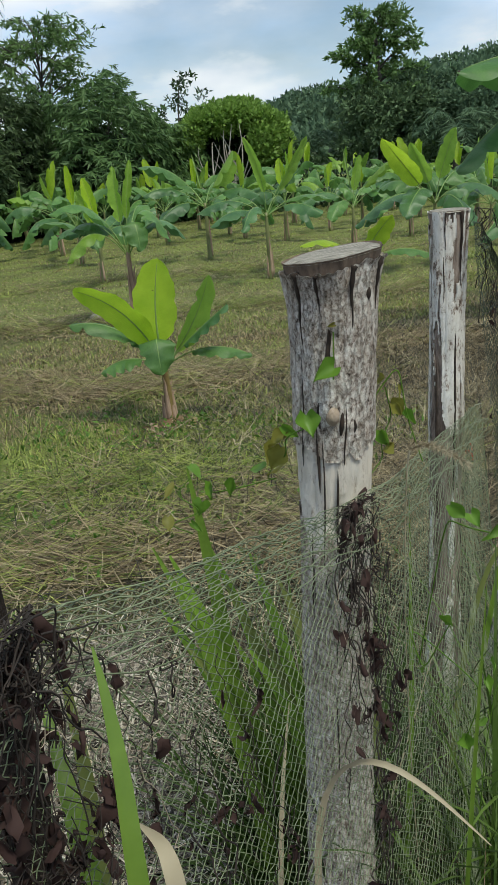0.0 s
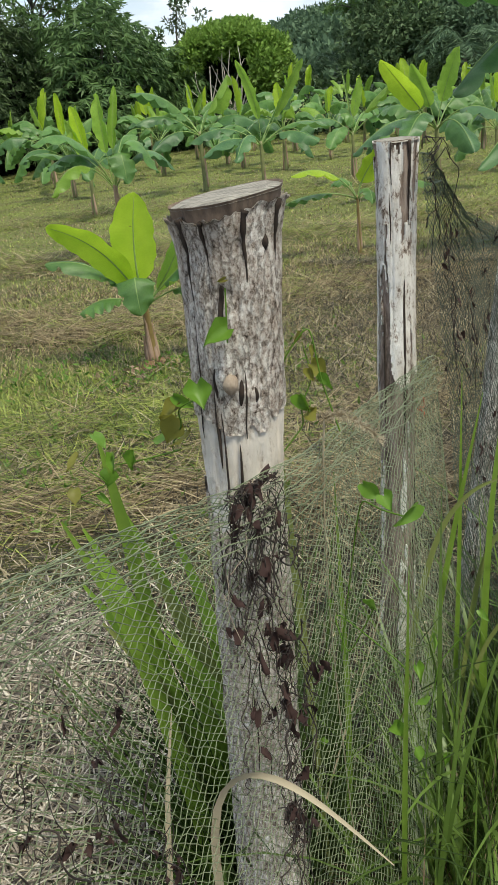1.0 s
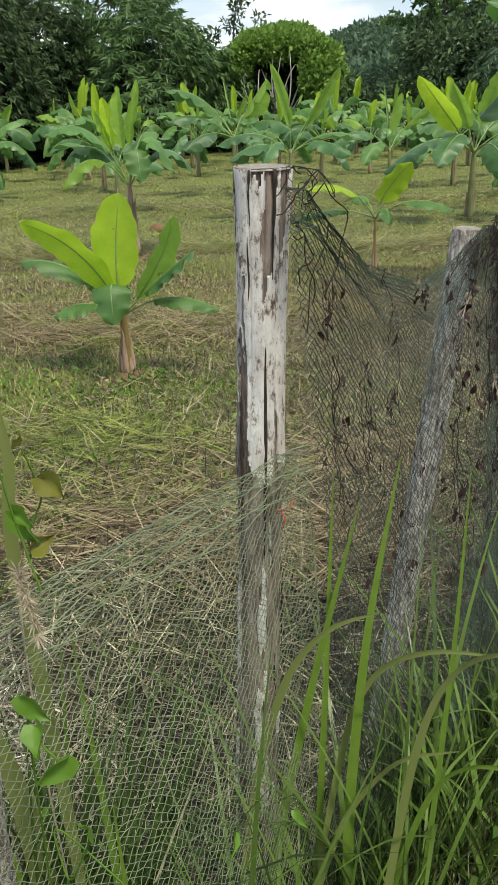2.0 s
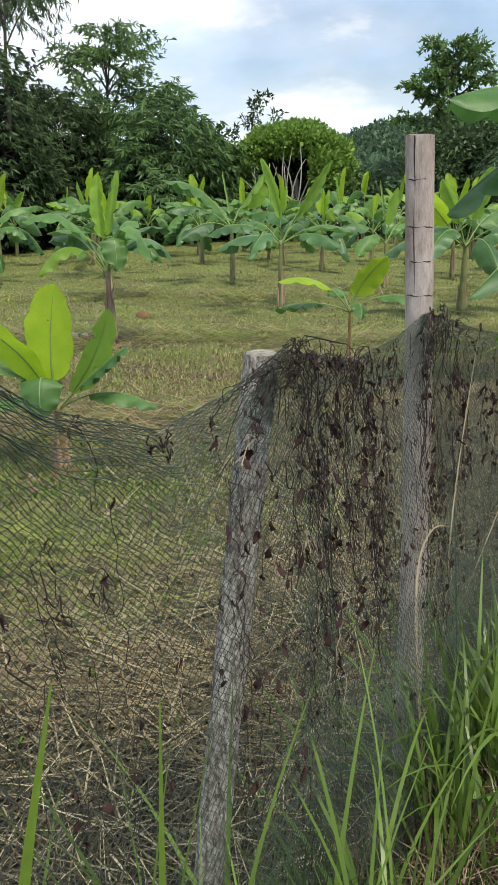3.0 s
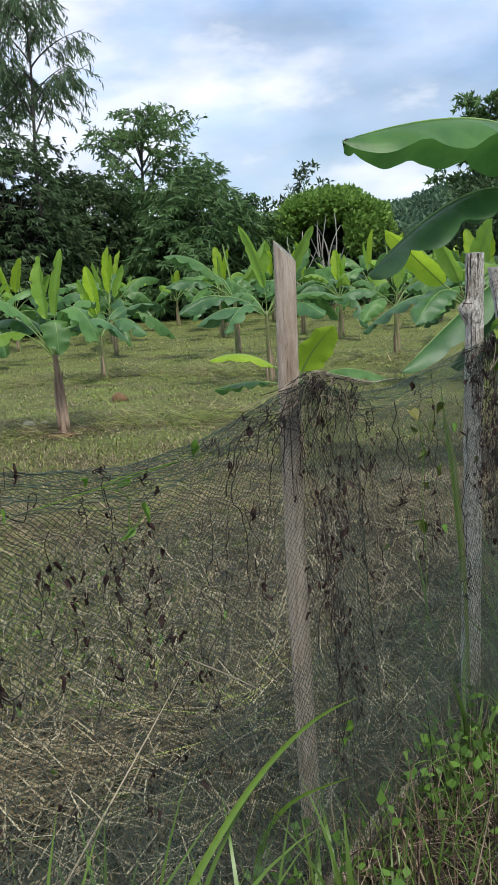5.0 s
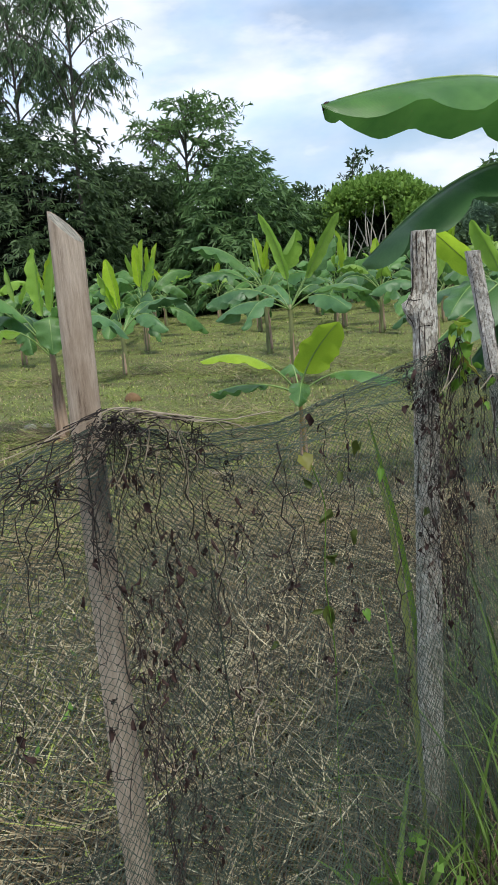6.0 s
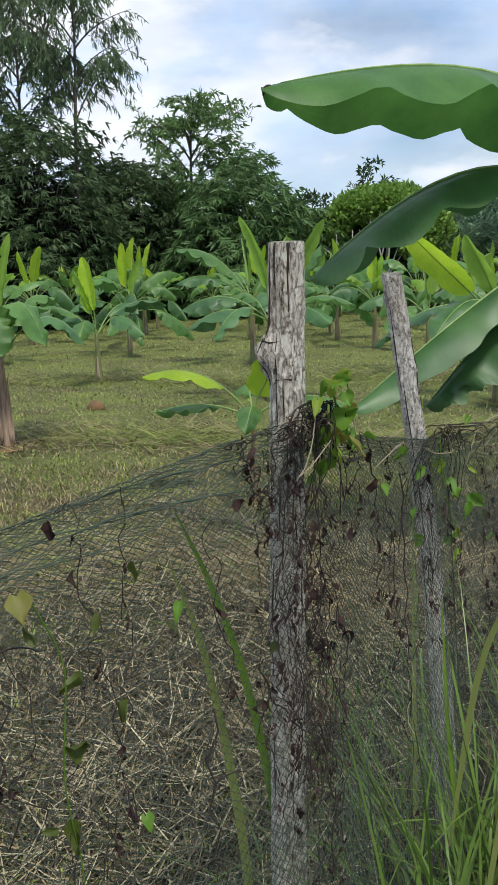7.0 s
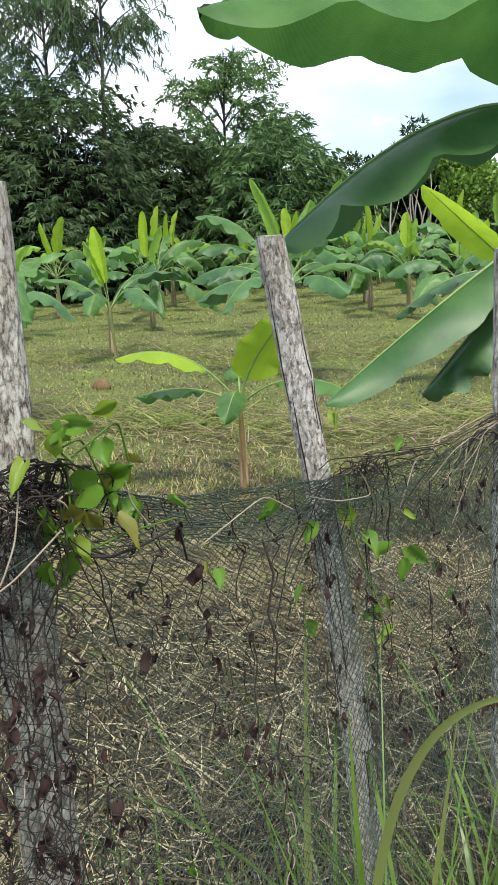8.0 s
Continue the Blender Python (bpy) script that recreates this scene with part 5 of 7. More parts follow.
def woods():
    g = np.random.default_rng(5)
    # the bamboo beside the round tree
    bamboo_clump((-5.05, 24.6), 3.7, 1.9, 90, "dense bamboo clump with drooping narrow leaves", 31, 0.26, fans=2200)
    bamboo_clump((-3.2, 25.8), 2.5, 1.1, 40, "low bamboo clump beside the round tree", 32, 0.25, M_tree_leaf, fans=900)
    # dark thicket: its shade is put into the inner and outer leaf colours
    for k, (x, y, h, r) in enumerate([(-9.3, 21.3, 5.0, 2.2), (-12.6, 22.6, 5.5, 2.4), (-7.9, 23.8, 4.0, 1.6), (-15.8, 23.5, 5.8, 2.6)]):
        bamboo_clump((x, y), h, r, 70, "dark overhanging bamboo thicket", 41 + k, 0.21, M_shade_bamboo, fans=3000, inner=M_thicket_shade)
    # airy tree behind the bamboo
    branch_tree((-6.75, 26.3), "airy tree with loose tufts of leaves", 5.6, 0.40, 2.3, 20, 16, 0.20, 0.058, 0.25, M_tree_leaf, 51, 0.11, 0.9, 18)
    # tall feathery trees
    for k, (x, y, top, w) in enumerate([(-8.05, 21.9, 8.6, 1.75), (-9.95, 22.4, 8.4, 1.6), (-12.4, 23.0, 9.0, 1.9)]):
        branch_tree((x, y), "tall feathery tree with drooping leafy twigs", top, 0.55, w * 1.05, 18, 18, 0.22, 0.034, 1.0, M_airy_leaf, 70 + k, 0.085, 1.0, 17, 0.25)
    # round tree with bare branches beneath
    lob = [q for q in lobes_on(g, (0, 0.2, 2.0), (1.62, 1.5, 1.12), 190, 0.42) if not (abs(q[0][0] + 0.1) < 0.9 and q[0][1] < 0.35 and q[0][2] < 2.55)]
    lim = [limb((0.0, -0.75, 0.5), (math.cos(a) * 0.85 * b, -0.9 + 0.15 * math.sin(3 * a), 0.9 + math.sin(a) * 1.75 * b), 0.034, 0.009, 0.05, seed=80 + i) for i, (a, b) in enumerate(
        [(2.6, .8), (2.3, .95), (2.0, .9), (1.75, 1), (1.5, .95), (1.25, 1), (1.0, .9), (0.7, .95), (0.45, .8), (1.9, .7)])]
    tree((-1.2, 26.2), "round dense tree with light green crown and bare pale branches", limb((0, 0, -0.1), (0.1, 0, 1.7), 0.10, 0.05, seed=71), lim, puff_crown(g, lob, 1250, 0.13, 0.08, 0.4, 0.7), M_dome_leaf, M_trunk_pale)
    # inner leaves in a dark tone that stands in for the crown's shade
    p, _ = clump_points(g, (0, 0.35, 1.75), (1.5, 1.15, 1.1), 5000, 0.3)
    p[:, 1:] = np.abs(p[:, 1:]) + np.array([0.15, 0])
    stuff("inner_foliage", leaf_cards(p + np.array([-1.2, 26.2, 0]), g.normal(size=(5000, 3)), 0.2, 0.12), M_dark_leaf, "inner leaves coloured as dark as the crown's shade", "foliage")
    # a pale bare sapling before it
    lim = [limb((0, 0, z), (dx, -0.1, z + dz), 0.02, 0.004, seed=90 + i) for i, (z, dx, dz) in enumerate([(0.8, -.7, .9), (0.9, .5, .9), (1.1, -.35, .9), (1.2, .25, .8), (.7, .8, .5), (.6, -.9, .5)])]
    th = thing("bare_sapling", (-1.75, 24.3, 0), "leafless pale branching sapling", "tree")
    part("trunk", arrays_mesh("trunk", *tube(*limb((0, 0, -0.1), (0.05, 0, 2.1), 0.04, 0.008, seed=95), 6), True), M_trunk_pale, th)
    for lp, lr in lim:
        part("limb", arrays_mesh("limb", *tube(lp, lr, 5), True), M_trunk_pale, th)
    # thin tree standing above the round one
    lob = [(np.array([g.normal() * 0.32, g.normal() * 0.3, z]), np.array([0.38, 0.38, 0.2]) * g.uniform(0.7, 1.1)) for z in np.linspace(3.5, 5.1, 10)]
    lob.append((np.array([0, 0, 5.25]), np.array([0.12, 0.12, 0.15])))
    tree((-3.85, 38.4), "slim tree with sparse leaves above the others", limb((0, 0, -0.1), (0, 0, 5.2), 0.08, 0.015, seed=72), [], puff_crown(g, lob, 330, 0.24, 0.08, 0.1, 0.2), M_dark_leaf)
    lob = [(np.array([g.normal() * 0.5, g.normal() * 0.4, g.uniform(2.9, 3.9)]), np.array([0.4, 0.4, 0.28])) for k in range(9)]
    tree((-5.88, 37.4), "small dark tree on the skyline", limb((0, 0, -0.1), (0, 0, 3.6), 0.08, 0.02, seed=73), [], puff_crown(g, lob, 380, 0.22, 0.1, 0.2, 0.2), M_dark_leaf)
    # big tree on the right with two storeys of foliage
    branch_tree((3.3, 26.6), "tall spreading tree with an open crown", 5.25, 0.42, 1.55, 26, 16, 0.17, 0.062, 0.1, M_tree_leaf, 74, 0.13, 0.6, 20)
    for k, (x, y, h, w) in enumerate([(3.5, 26.0, 3.5, 1.4), (4.9, 26.2, 3.6, 1.5), (6.4, 26.0, 3.5, 1.7), (8.6, 26.5, 3.6, 1.9), (11.5, 27.5, 3.8, 2.2)]):
        lob = lobes_on(g, (0, 0, h * 0.52), (w, w * 0.8, h * 0.42), 60, 0.46)
        tree((x, y), "dense dark tree at the field's edge", limb((0, 0, -0.1), (0, 0, h * 0.7), 0.1, 0.04, seed=130 + k), [], puff_crown(g, lob, 800, 0.17, 0.07, 0.0, 0.45), M_hill_leaf if k % 3 else M_airy_leaf)
    palm((5.2, 24.6), 2.4, 61)
    palm((1.0, 27.6), 1.9, 62)
    # undergrowth along the field's far edge, the wood's deep shade put into its colour
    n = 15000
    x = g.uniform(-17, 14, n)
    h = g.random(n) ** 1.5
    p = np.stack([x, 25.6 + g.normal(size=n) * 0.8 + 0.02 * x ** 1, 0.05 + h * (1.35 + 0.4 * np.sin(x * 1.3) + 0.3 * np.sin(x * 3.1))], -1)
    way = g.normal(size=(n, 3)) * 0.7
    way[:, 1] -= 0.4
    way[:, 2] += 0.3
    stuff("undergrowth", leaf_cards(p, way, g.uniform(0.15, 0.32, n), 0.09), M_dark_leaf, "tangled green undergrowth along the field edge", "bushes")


def palm(place, h, seed):
    g = np.random.default_rng(seed)
    th = thing("palm_tree", (place[0], place[1], 0), "young palm with drooping feathered fronds", "palm")
    part("trunk", arrays_mesh("trunk", *tube(*limb((0, 0, -0.1), (0, 0, h * 0.75), 0.1, 0.07, seed=seed), 8), True), M_trunk, th)
    for k in range(15):
        a = k * 2.4
        e = g.uniform(0.2, 1.1)
        L = g.uniform(0.9, 1.4)
        tip = np.array([math.cos(a) * L, math.sin(a) * L, h * 0.75 + L * (e - 0.75)])
        rib = bezier((0, 0, h * 0.74), (math.cos(a) * L * 0.45, math.sin(a) * L * 0.45, h * 0.78 + L * e), tip, 20)
        fr = part("frond", arrays_mesh("frond", *tube(rib, np.linspace(0.014, 0.003, 20), 4)), M_hill_leaf, th)
        nodes = np.repeat(rib[3:], 6, 0)
        side = np.array([-math.sin(a), math.cos(a), 0])
        sg = np.tile([1, -1], len(nodes) // 2)[:, None]
        way = side * sg + g.normal(size=nodes.shape) * 0.2 + np.array([math.cos(a) * 0.5, math.sin(a) * 0.5, -0.5])
        part("foliage", arrays_mesh("foliage", *leaf_cards(nodes + g.normal(size=nodes.shape) * 0.02, way, 0.36, 0.03)), M_hill_leaf, fr)["kind"] = "stuff"


woods()


def hill():
    """The wooded hill that closes the view."""
    g = np.random.default_rng(9)
    az = np.radians(np.linspace(-75, 75, 120))
    ridge = np.interp(np.degrees(az), [-75, -40, -20, -6, 0, 4, 8, 12, 18, 26, 40, 75], [6, 5, 4, 3.3, 5.1, 6.3, 7.1, 7.8, 8.4, 8.4, 8, 7])
    rows = []
    for f in np.linspace(0, 1, 14):
        d = 55 + 45 * f
        z = (ridge * (0.9 + 0.1 * np.sin(az * 60))) * math.sin(f * math.pi / 2) ** 0.8 - 0.3
        rows.append(np.stack([np.sin(az) * d, np.cos(az) * d, z * (d / 90)], -1))
    back = rows[-1].copy()
    back[:, 2] = -1
    rows.append(back * np.array([1.15, 1.15, 1]))
    P = np.stack(rows)
    i = np.arange(P.shape[0] - 1)[:, None] * P.shape[1] + np.arange(P.shape[1] - 1)[None]
    q = np.stack([i, i + 1, i + P.shape[1] + 1, i + P.shape[1]], -1).reshape(-1, 4)
    ob = part("hill_backdrop", arrays_mesh("hill_backdrop", P, q, True), M_hill)
    tagged(ob, "dark wooded hill behind the field", "hill", kind="structure")
    n = 800
    lob = []
    for k in range(n):
        a, f = g.uniform(-40, 40), g.uniform(0, 1) ** 0.7
        zr = np.interp(a, np.degrees(az), ridge)
        d = 55 + 45 * f
        z = (zr * math.sin(f * math.pi / 2) ** 0.8 - 0.3) * d / 90
        sz = g.uniform(0.7, 1.7)
        lob.append((np.array([math.sin(radians(a)) * d, math.cos(radians(a)) * d, z + sz * 0.35]), np.array([1.3, 1.3, 1.0]) * sz))
    stuff("hill_forest", puff_crown(g, lob, 90, 0.48, 0.28, 0.3, 0.6), M_hill_leaf, "distant forest covering the hill", "forest")


hill()


def hut():
    th = thing("field_hut", (-2.54, 28.2, 0), "small field hut with a grey thatched roof", "hut")
    bm = bmesh.new()
    bmesh.ops.create_cube(bm, size=1, matrix=Matrix.LocRotScale((0, 0, 0.45), None, (0.85, 0.7, 0.9)))
    bmesh.ops.bevel(bm, geom=bm.edges[:], offset=0.015, segments=1, affect="EDGES")
    part("wall", bm, M_hut_wall, th)
    bm = bmesh.new()
    rings = []
    for z, r in ((0.78, 0.72), (0.86, 0.70), (1.1, 0.45), (1.42, 0.08)):
        rings.append([bm.verts.new((math.cos(a) * r * (1 + 0.04 * math.sin(5 * a)), math.sin(a) * r, z + 0.02 * math.sin(7 * a))) for a in np.linspace(0, 2 * math.pi, 20, endpoint=False)])
    for a, b in zip(rings, rings[1:]):
        for k in range(20):
            bm.faces.new((a[k], a[(k + 1) % 20], b[(k + 1) % 20], b[k]))
    bm.faces.new(rings[-1])
    part("roof", bm, M_thatch, th, "steep grey thatch")


hut()



# ---------------------------------------------------------------- grass and hay
def side_of(x, y):
    """Distance from the fence line, positive on the path's side."""
    return (x - 0.16) * OUT[0] + (y - 0.93) * OUT[1]


def field_grass():
    g = np.random.default_rng(21)

    def spread(n, d0, d1, a0=-42, a1=24):
        a = np.radians(g.uniform(a0, a1, n))
        d = d0 * (d1 / d0) ** g.random(n)
        x, y = 1.0 + np.sin(a) * d, 1.2 + np.cos(a) * d
        keep = side_of(x, y) < -0.02
        x, y = x[keep], y[keep]
        return np.stack([x, y, ground_z(x, y)], -1)

    # mown stubble, upright and leaning
    b = spread(85000, 2.4, 7.5)
    n = len(b)
    near = blades(b, g.uniform(0, 6.28, n), g.uniform(0.03, 0.085, n), g.uniform(0.0025, 0.006, n), g.uniform(0.3, 1.4, n), g.uniform(0.1, 0.8, n), 2)
    b = spread(110000, 6.0, 26.0)
    n = len(b)
    d = np.hypot(b[:, 0] - 1, b[:, 1] - 1.2)
    far = blades(b, g.uniform(0, 6.28, n), g.uniform(0.02, 0.05, n), 0.003 + 0.0007 * d, g.uniform(0.4, 1.4, n), g.uniform(0.2, 0.9, n), 2)
    stuff("field_grass", join([near, far]), M_field, "short mown grass and stubble of the field", "grass")
    # cut hay strewn flat
    hs = g.uniform(0.3, LINE_S[-1] + 0.8, 70000)
    hd = g.uniform(0.0, 2.8, 70000)
    hp = fence_at(hs)
    x, y = hp[:, 0] - OUT[0] * hd, hp[:, 1] - OUT[1] * hd
    sd = -hd
    keep = g.random(len(x)) < np.clip(1.25 + sd * 0.42, 0.05, 1)
    x, y = x[keep], y[keep]
    n = len(x)
    b = np.stack([x, y, ground_z(x, y) + g.uniform(0.0, 0.045, n)], -1)
    hay = blades(b, g.uniform(0, 6.28, n), g.uniform(0.05, 0.24, n), g.uniform(0.0026, 0.0062, n), g.uniform(1.1, 1.68, n), g.uniform(-0.5, 0.5, n), 3)
    stuff("hay", hay, M_hay, "strewn dry grey-brown hay behind the netting", "hay")
    # a drift of bleached straw behind the net near the stump
    n = 6500
    a, r = g.uniform(0, 6.28, n), 0.95 * np.sqrt(g.random(n)) + 0.45 * np.abs(g.normal(size=n)) * g.random(n)
    x, y = -0.62 + 0.36 * r * np.cos(a), 1.50 + 0.62 * r * np.sin(a)
    b = np.stack([x, y, ground_z(x, y) + 0.02 + 0.05 * g.random(n)], -1)
    stuff("straw_drift", blades(b, g.uniform(0, 6.28, n), g.uniform(0.05, 0.2, n), g.uniform(0.003, 0.0065, n), g.uniform(1.3, 1.62, n), g.uniform(-0.3, 0.3, n), 3), M_straw_pale, "drift of bleached straw behind the netting", "straw")
    # windrows of longer hay in the field
    parts_ = []
    for y0, x0, x1, k in ((3.0, -2.6, 1.2, 7000), (3.9, -3.0, 1.4, 3500), (6.4, -4.0, 2.2, 8000), (9.4, -5.5, 3.0, 7000), (13.0, -8.0, 3.5, 5000)):
        x = g.uniform(x0, x1, k)
        y = y0 + 0.16 * x + 0.2 * np.sin(x * 2 + y0) + g.normal(size=k) * (0.14 + 0.02 * y0)
        ok = side_of(x, y) < -0.1
        x, y = x[ok], y[ok]
        n = len(x)
        b = np.stack([x, y, ground_z(x, y) + g.uniform(0.0, 0.05, n)], -1)
        parts_.append(blades(b, 0.2 + g.normal(size=n) * 0.6 + np.pi * g.integers(0, 2, n), g.uniform(0.1, 0.32, n), g.uniform(0.003, 0.005, n) + 0.0005 * y0, g.uniform(1.2, 1.65, n), g.uniform(-0.3, 0.4, n), 3))
    stuff("hay_windrow", join(parts_), M_field, "thin windrows of cut hay lying across the field", "hay")
    # low weeds
    x = g.uniform(-2.6, 1.0, 16000)
    y = g.uniform(2.0, 5.6, 16000)
    # thick round the young plant, in patches elsewhere
    thick = np.exp(-((x + 0.75) / 0.75) ** 2 - ((y - 4.75) / 0.38) ** 2) + 0.55 * np.exp(-((x + 0.9) / 1.0) ** 2 - ((y - 3.3) / 0.35) ** 2) + 0.08
    ok = g.random(len(x)) < thick * (0.5 + 0.5 * np.sin(x * 6 + y * 3) * np.sin(y * 7 - x * 2))
    x, y = x[ok], y[ok]
    n = len(x)
    p = np.stack([x, y, ground_z(x, y) + g.uniform(0.0, 0.06, n)], -1)
    ok = side_of(x, y) < -0.5
    p = p[ok]
    way = g.normal(size=p.shape)
    way[:, 2] = np.abs(way[:, 2]) * 0.6 + 0.2
    stuff("weeds", leaf_cards(p, way, g.uniform(0.025, 0.06, len(p)), 0.017), M_weed, "low green weeds among the stubble", "weeds")


field_grass()


def verge():
    """Path side: dry matted straw and clumps of long grass along the netting."""
    g = np.random.default_rng(33)
    s = g.uniform(0.5, LINE_S[-1], 26000)
    off = g.uniform(0.03, 1.5, len(s)) ** 1.0
    p = fence_at(s)
    b = np.stack([p[:, 0] + OUT[0] * off, p[:, 1] + OUT[1] * off, np.zeros(len(s))], -1)
    b[:, 2] = ground_z(b[:, 0], b[:, 1]) + g.uniform(0, 0.05, len(s))
    n = len(s)
    stuff("dry_verge_grass", blades(b, g.uniform(0, 6.28, n), g.uniform(0.08, 0.3, n), g.uniform(0.002, 0.005, n), g.uniform(0.9, 1.6, n), g.uniform(-0.2, 0.5, n), 3), M_verge_dry, "matted reddish dry grass beside the path", "grass")
    # upright dead stalks
    s = g.uniform(0.9, LINE_S[-1], 2600)
    off = g.uniform(0.10, 0.8, len(s))
    p = fence_at(s)
    b = np.stack([p[:, 0] + OUT[0] * off, p[:, 1] + OUT[1] * off, np.zeros(len(s))], -1)
    n = len(s)
    stuff("dead_stalks", blades(b, g.uniform(0, 6.28, n), g.uniform(0.12, 0.42, n), g.uniform(0.0018, 0.004, n), g.uniform(0.0, 0.35, n), g.uniform(-0.2, 0.7, n), 4), M_verge_dry, "upright dead reddish stalks along the netting", "grass")
    s = g.uniform(0.5, LINE_S[-1], 5200)
    off = g.uniform(0.06, 0.9, len(s))
    p = fence_at(s)
    b = np.stack([p[:, 0] + OUT[0] * off, p[:, 1] + OUT[1] * off, np.zeros(len(s))], -1)
    n = len(s)
    stuff("verge_grass", blades(b, g.uniform(0, 6.28, n), g.uniform(0.10, 0.30, n), g.uniform(0.003, 0.007, n), g.uniform(0.0, 0.5, n), g.uniform(0.3, 1.2, n), 4), M_verge_green, "short green grass at the foot of the netting", "grass")
    # rank growth between the stump and the leaning post, shade put into its colour
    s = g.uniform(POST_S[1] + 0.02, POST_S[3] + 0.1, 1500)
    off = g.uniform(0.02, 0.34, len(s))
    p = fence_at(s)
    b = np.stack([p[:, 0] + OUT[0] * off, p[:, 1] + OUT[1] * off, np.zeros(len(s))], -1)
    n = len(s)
    stuff("rank_grass", blades(b, g.uniform(0, 6.28, n), g.uniform(0.15, 0.48, n), g.uniform(0.003, 0.008, n), g.uniform(0.0, 0.3, n), g.uniform(0.1, 1.3, n), 5), M_verge_shade, "rank grass darkened for shade, crowding the foot of the netting", "grass")
    # green growth on the field side of the pale net, painted dark for shade
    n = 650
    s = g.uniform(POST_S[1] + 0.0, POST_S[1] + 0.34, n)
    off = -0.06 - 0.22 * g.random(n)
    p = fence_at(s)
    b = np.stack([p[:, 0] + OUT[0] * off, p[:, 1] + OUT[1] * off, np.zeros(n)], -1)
    stuff("rank_grass", blades(b, g.uniform(0, 6.28, n), g.uniform(0.25, 0.85, n), g.uniform(0.005, 0.013, n), g.uniform(0.0, 0.35, n), g.uniform(0.1, 1.3, n), 5), M_verge_shade, "rank grass darkened for shade behind the pale netting", "grass")
    # clumps: place along the fence, distance out, radius, count, height
    clumps = [(0.36, 0.90, 0.2, 0.05, 50, 0.80), (0.46, 1.02, 0.2, 0.07, 90, 0.80), (0.56, 1.22, 0.2, 0.08, 110, 0.80), (0.66, 1.40, 0.2, 0.08, 80, 0.80), (0.80, 1.62, 0.20, 0.10, 110, 0.78), (0.98, 1.92, 0.22, 0.10, 120, 0.72), (1.22, 2.32, 0.26, 0.10, 110, 0.62),
              (1.32, 2.62, 0.24, 0.09, 150, 0.66), (1.42, 2.82, 0.26, 0.09, 110, 0.60), (1.52, 2.98, 0.26, 0.07, 50, 0.50), (1.15, 2.45, 0.13, 0.06, 60, 0.66), (1.66, 3.34, 0.26, 0.06, 24, 0.36),
              (1.98, 3.95, 0.22, 0.08, 30, 0.40), (2.14, 4.18, 0.20, 0.08, 60, 0.55), (2.25, 4.42, 0.2, 0.08, 90, 0.75), (2.33, 4.62, 0.18, 0.07, 90, 0.85), (2.36, 4.85, 0.16, 0.06, 90, 0.9), (2.46, 5.02, 0.16, 0.07, 80, 0.8), (2.55, 5.25, 0.16, 0.1, 90, 0.8),
              (2.2, 4.75, 0.07, 0.04, 16, 0.9), (0.95, 1.55, 0.28, 0.12, 70, 0.55), (2.0, 4.9, -0.1, 0.2, 50, 0.5)]
    for x, y, o, r, k, h in clumps:
        k = int(k * (0.27 if y < 2.4 else 0.42))
        q = np.array([x, y, 0.0])
        a = g.uniform(0, 6.28, k)
        rr = r * np.sqrt(g.random(k))
        b = q + np.stack([np.cos(a) * rr, np.sin(a) * rr, np.zeros(k)], -1)
        b[:, 2] = ground_z(b[:, 0], b[:, 1]) - 0.005
        L = h * g.uniform(0.5, 1.2, k)
        # blades lean along the fence or towards the net rather than over the path
        fall = np.where(g.random(k) < 0.6, g.choice([1.12, 1.12 + np.pi], k) + g.normal(size=k) * 0.5, 2.7 + g.normal(size=k) * 0.6)
        v, qd = blades(b, fall, L, g.uniform(0.006, 0.014, k) * (1.6 if 2.4 < y < 4 else 1.1 if y < 4 else 0.75), g.uniform(0.02, 0.4, k), g.uniform(0.3, 2.5, k) * g.random(k) ** 0.4, 9)
        ob = part("grass_clump", arrays_mesh("grass_clump", v, qd), M_verge_green)
        tagged(ob, "clump of long arching green grass by the netting", "grass", "grass clumps along the fence", "stuff")


    # small round-leaved weeds in the shade of the grass
    n = 5200
    s = g.uniform(0.9, LINE_S[-1], n)
    off = 0.10 + 0.55 * g.random(n) ** 1.3
    p = fence_at(s)
    b = np.stack([p[:, 0] + OUT[0] * off, p[:, 1] + OUT[1] * off, 0.02 + 0.24 * g.random(n) ** 2], -1)
    keep = np.sin(s * 3.1) + np.sin(s * 7.7 + 1) > 0.1
    b = b[keep]
    way = g.normal(size=b.shape)
    way[:, 2] *= 0.4
    stuff("verge_weeds", leaf_cards(b, way, g.uniform(0.018, 0.042, len(b)), 0.026, 0.15), M_weed, "small round-leaved weeds under the long grass", "weeds")


verge()


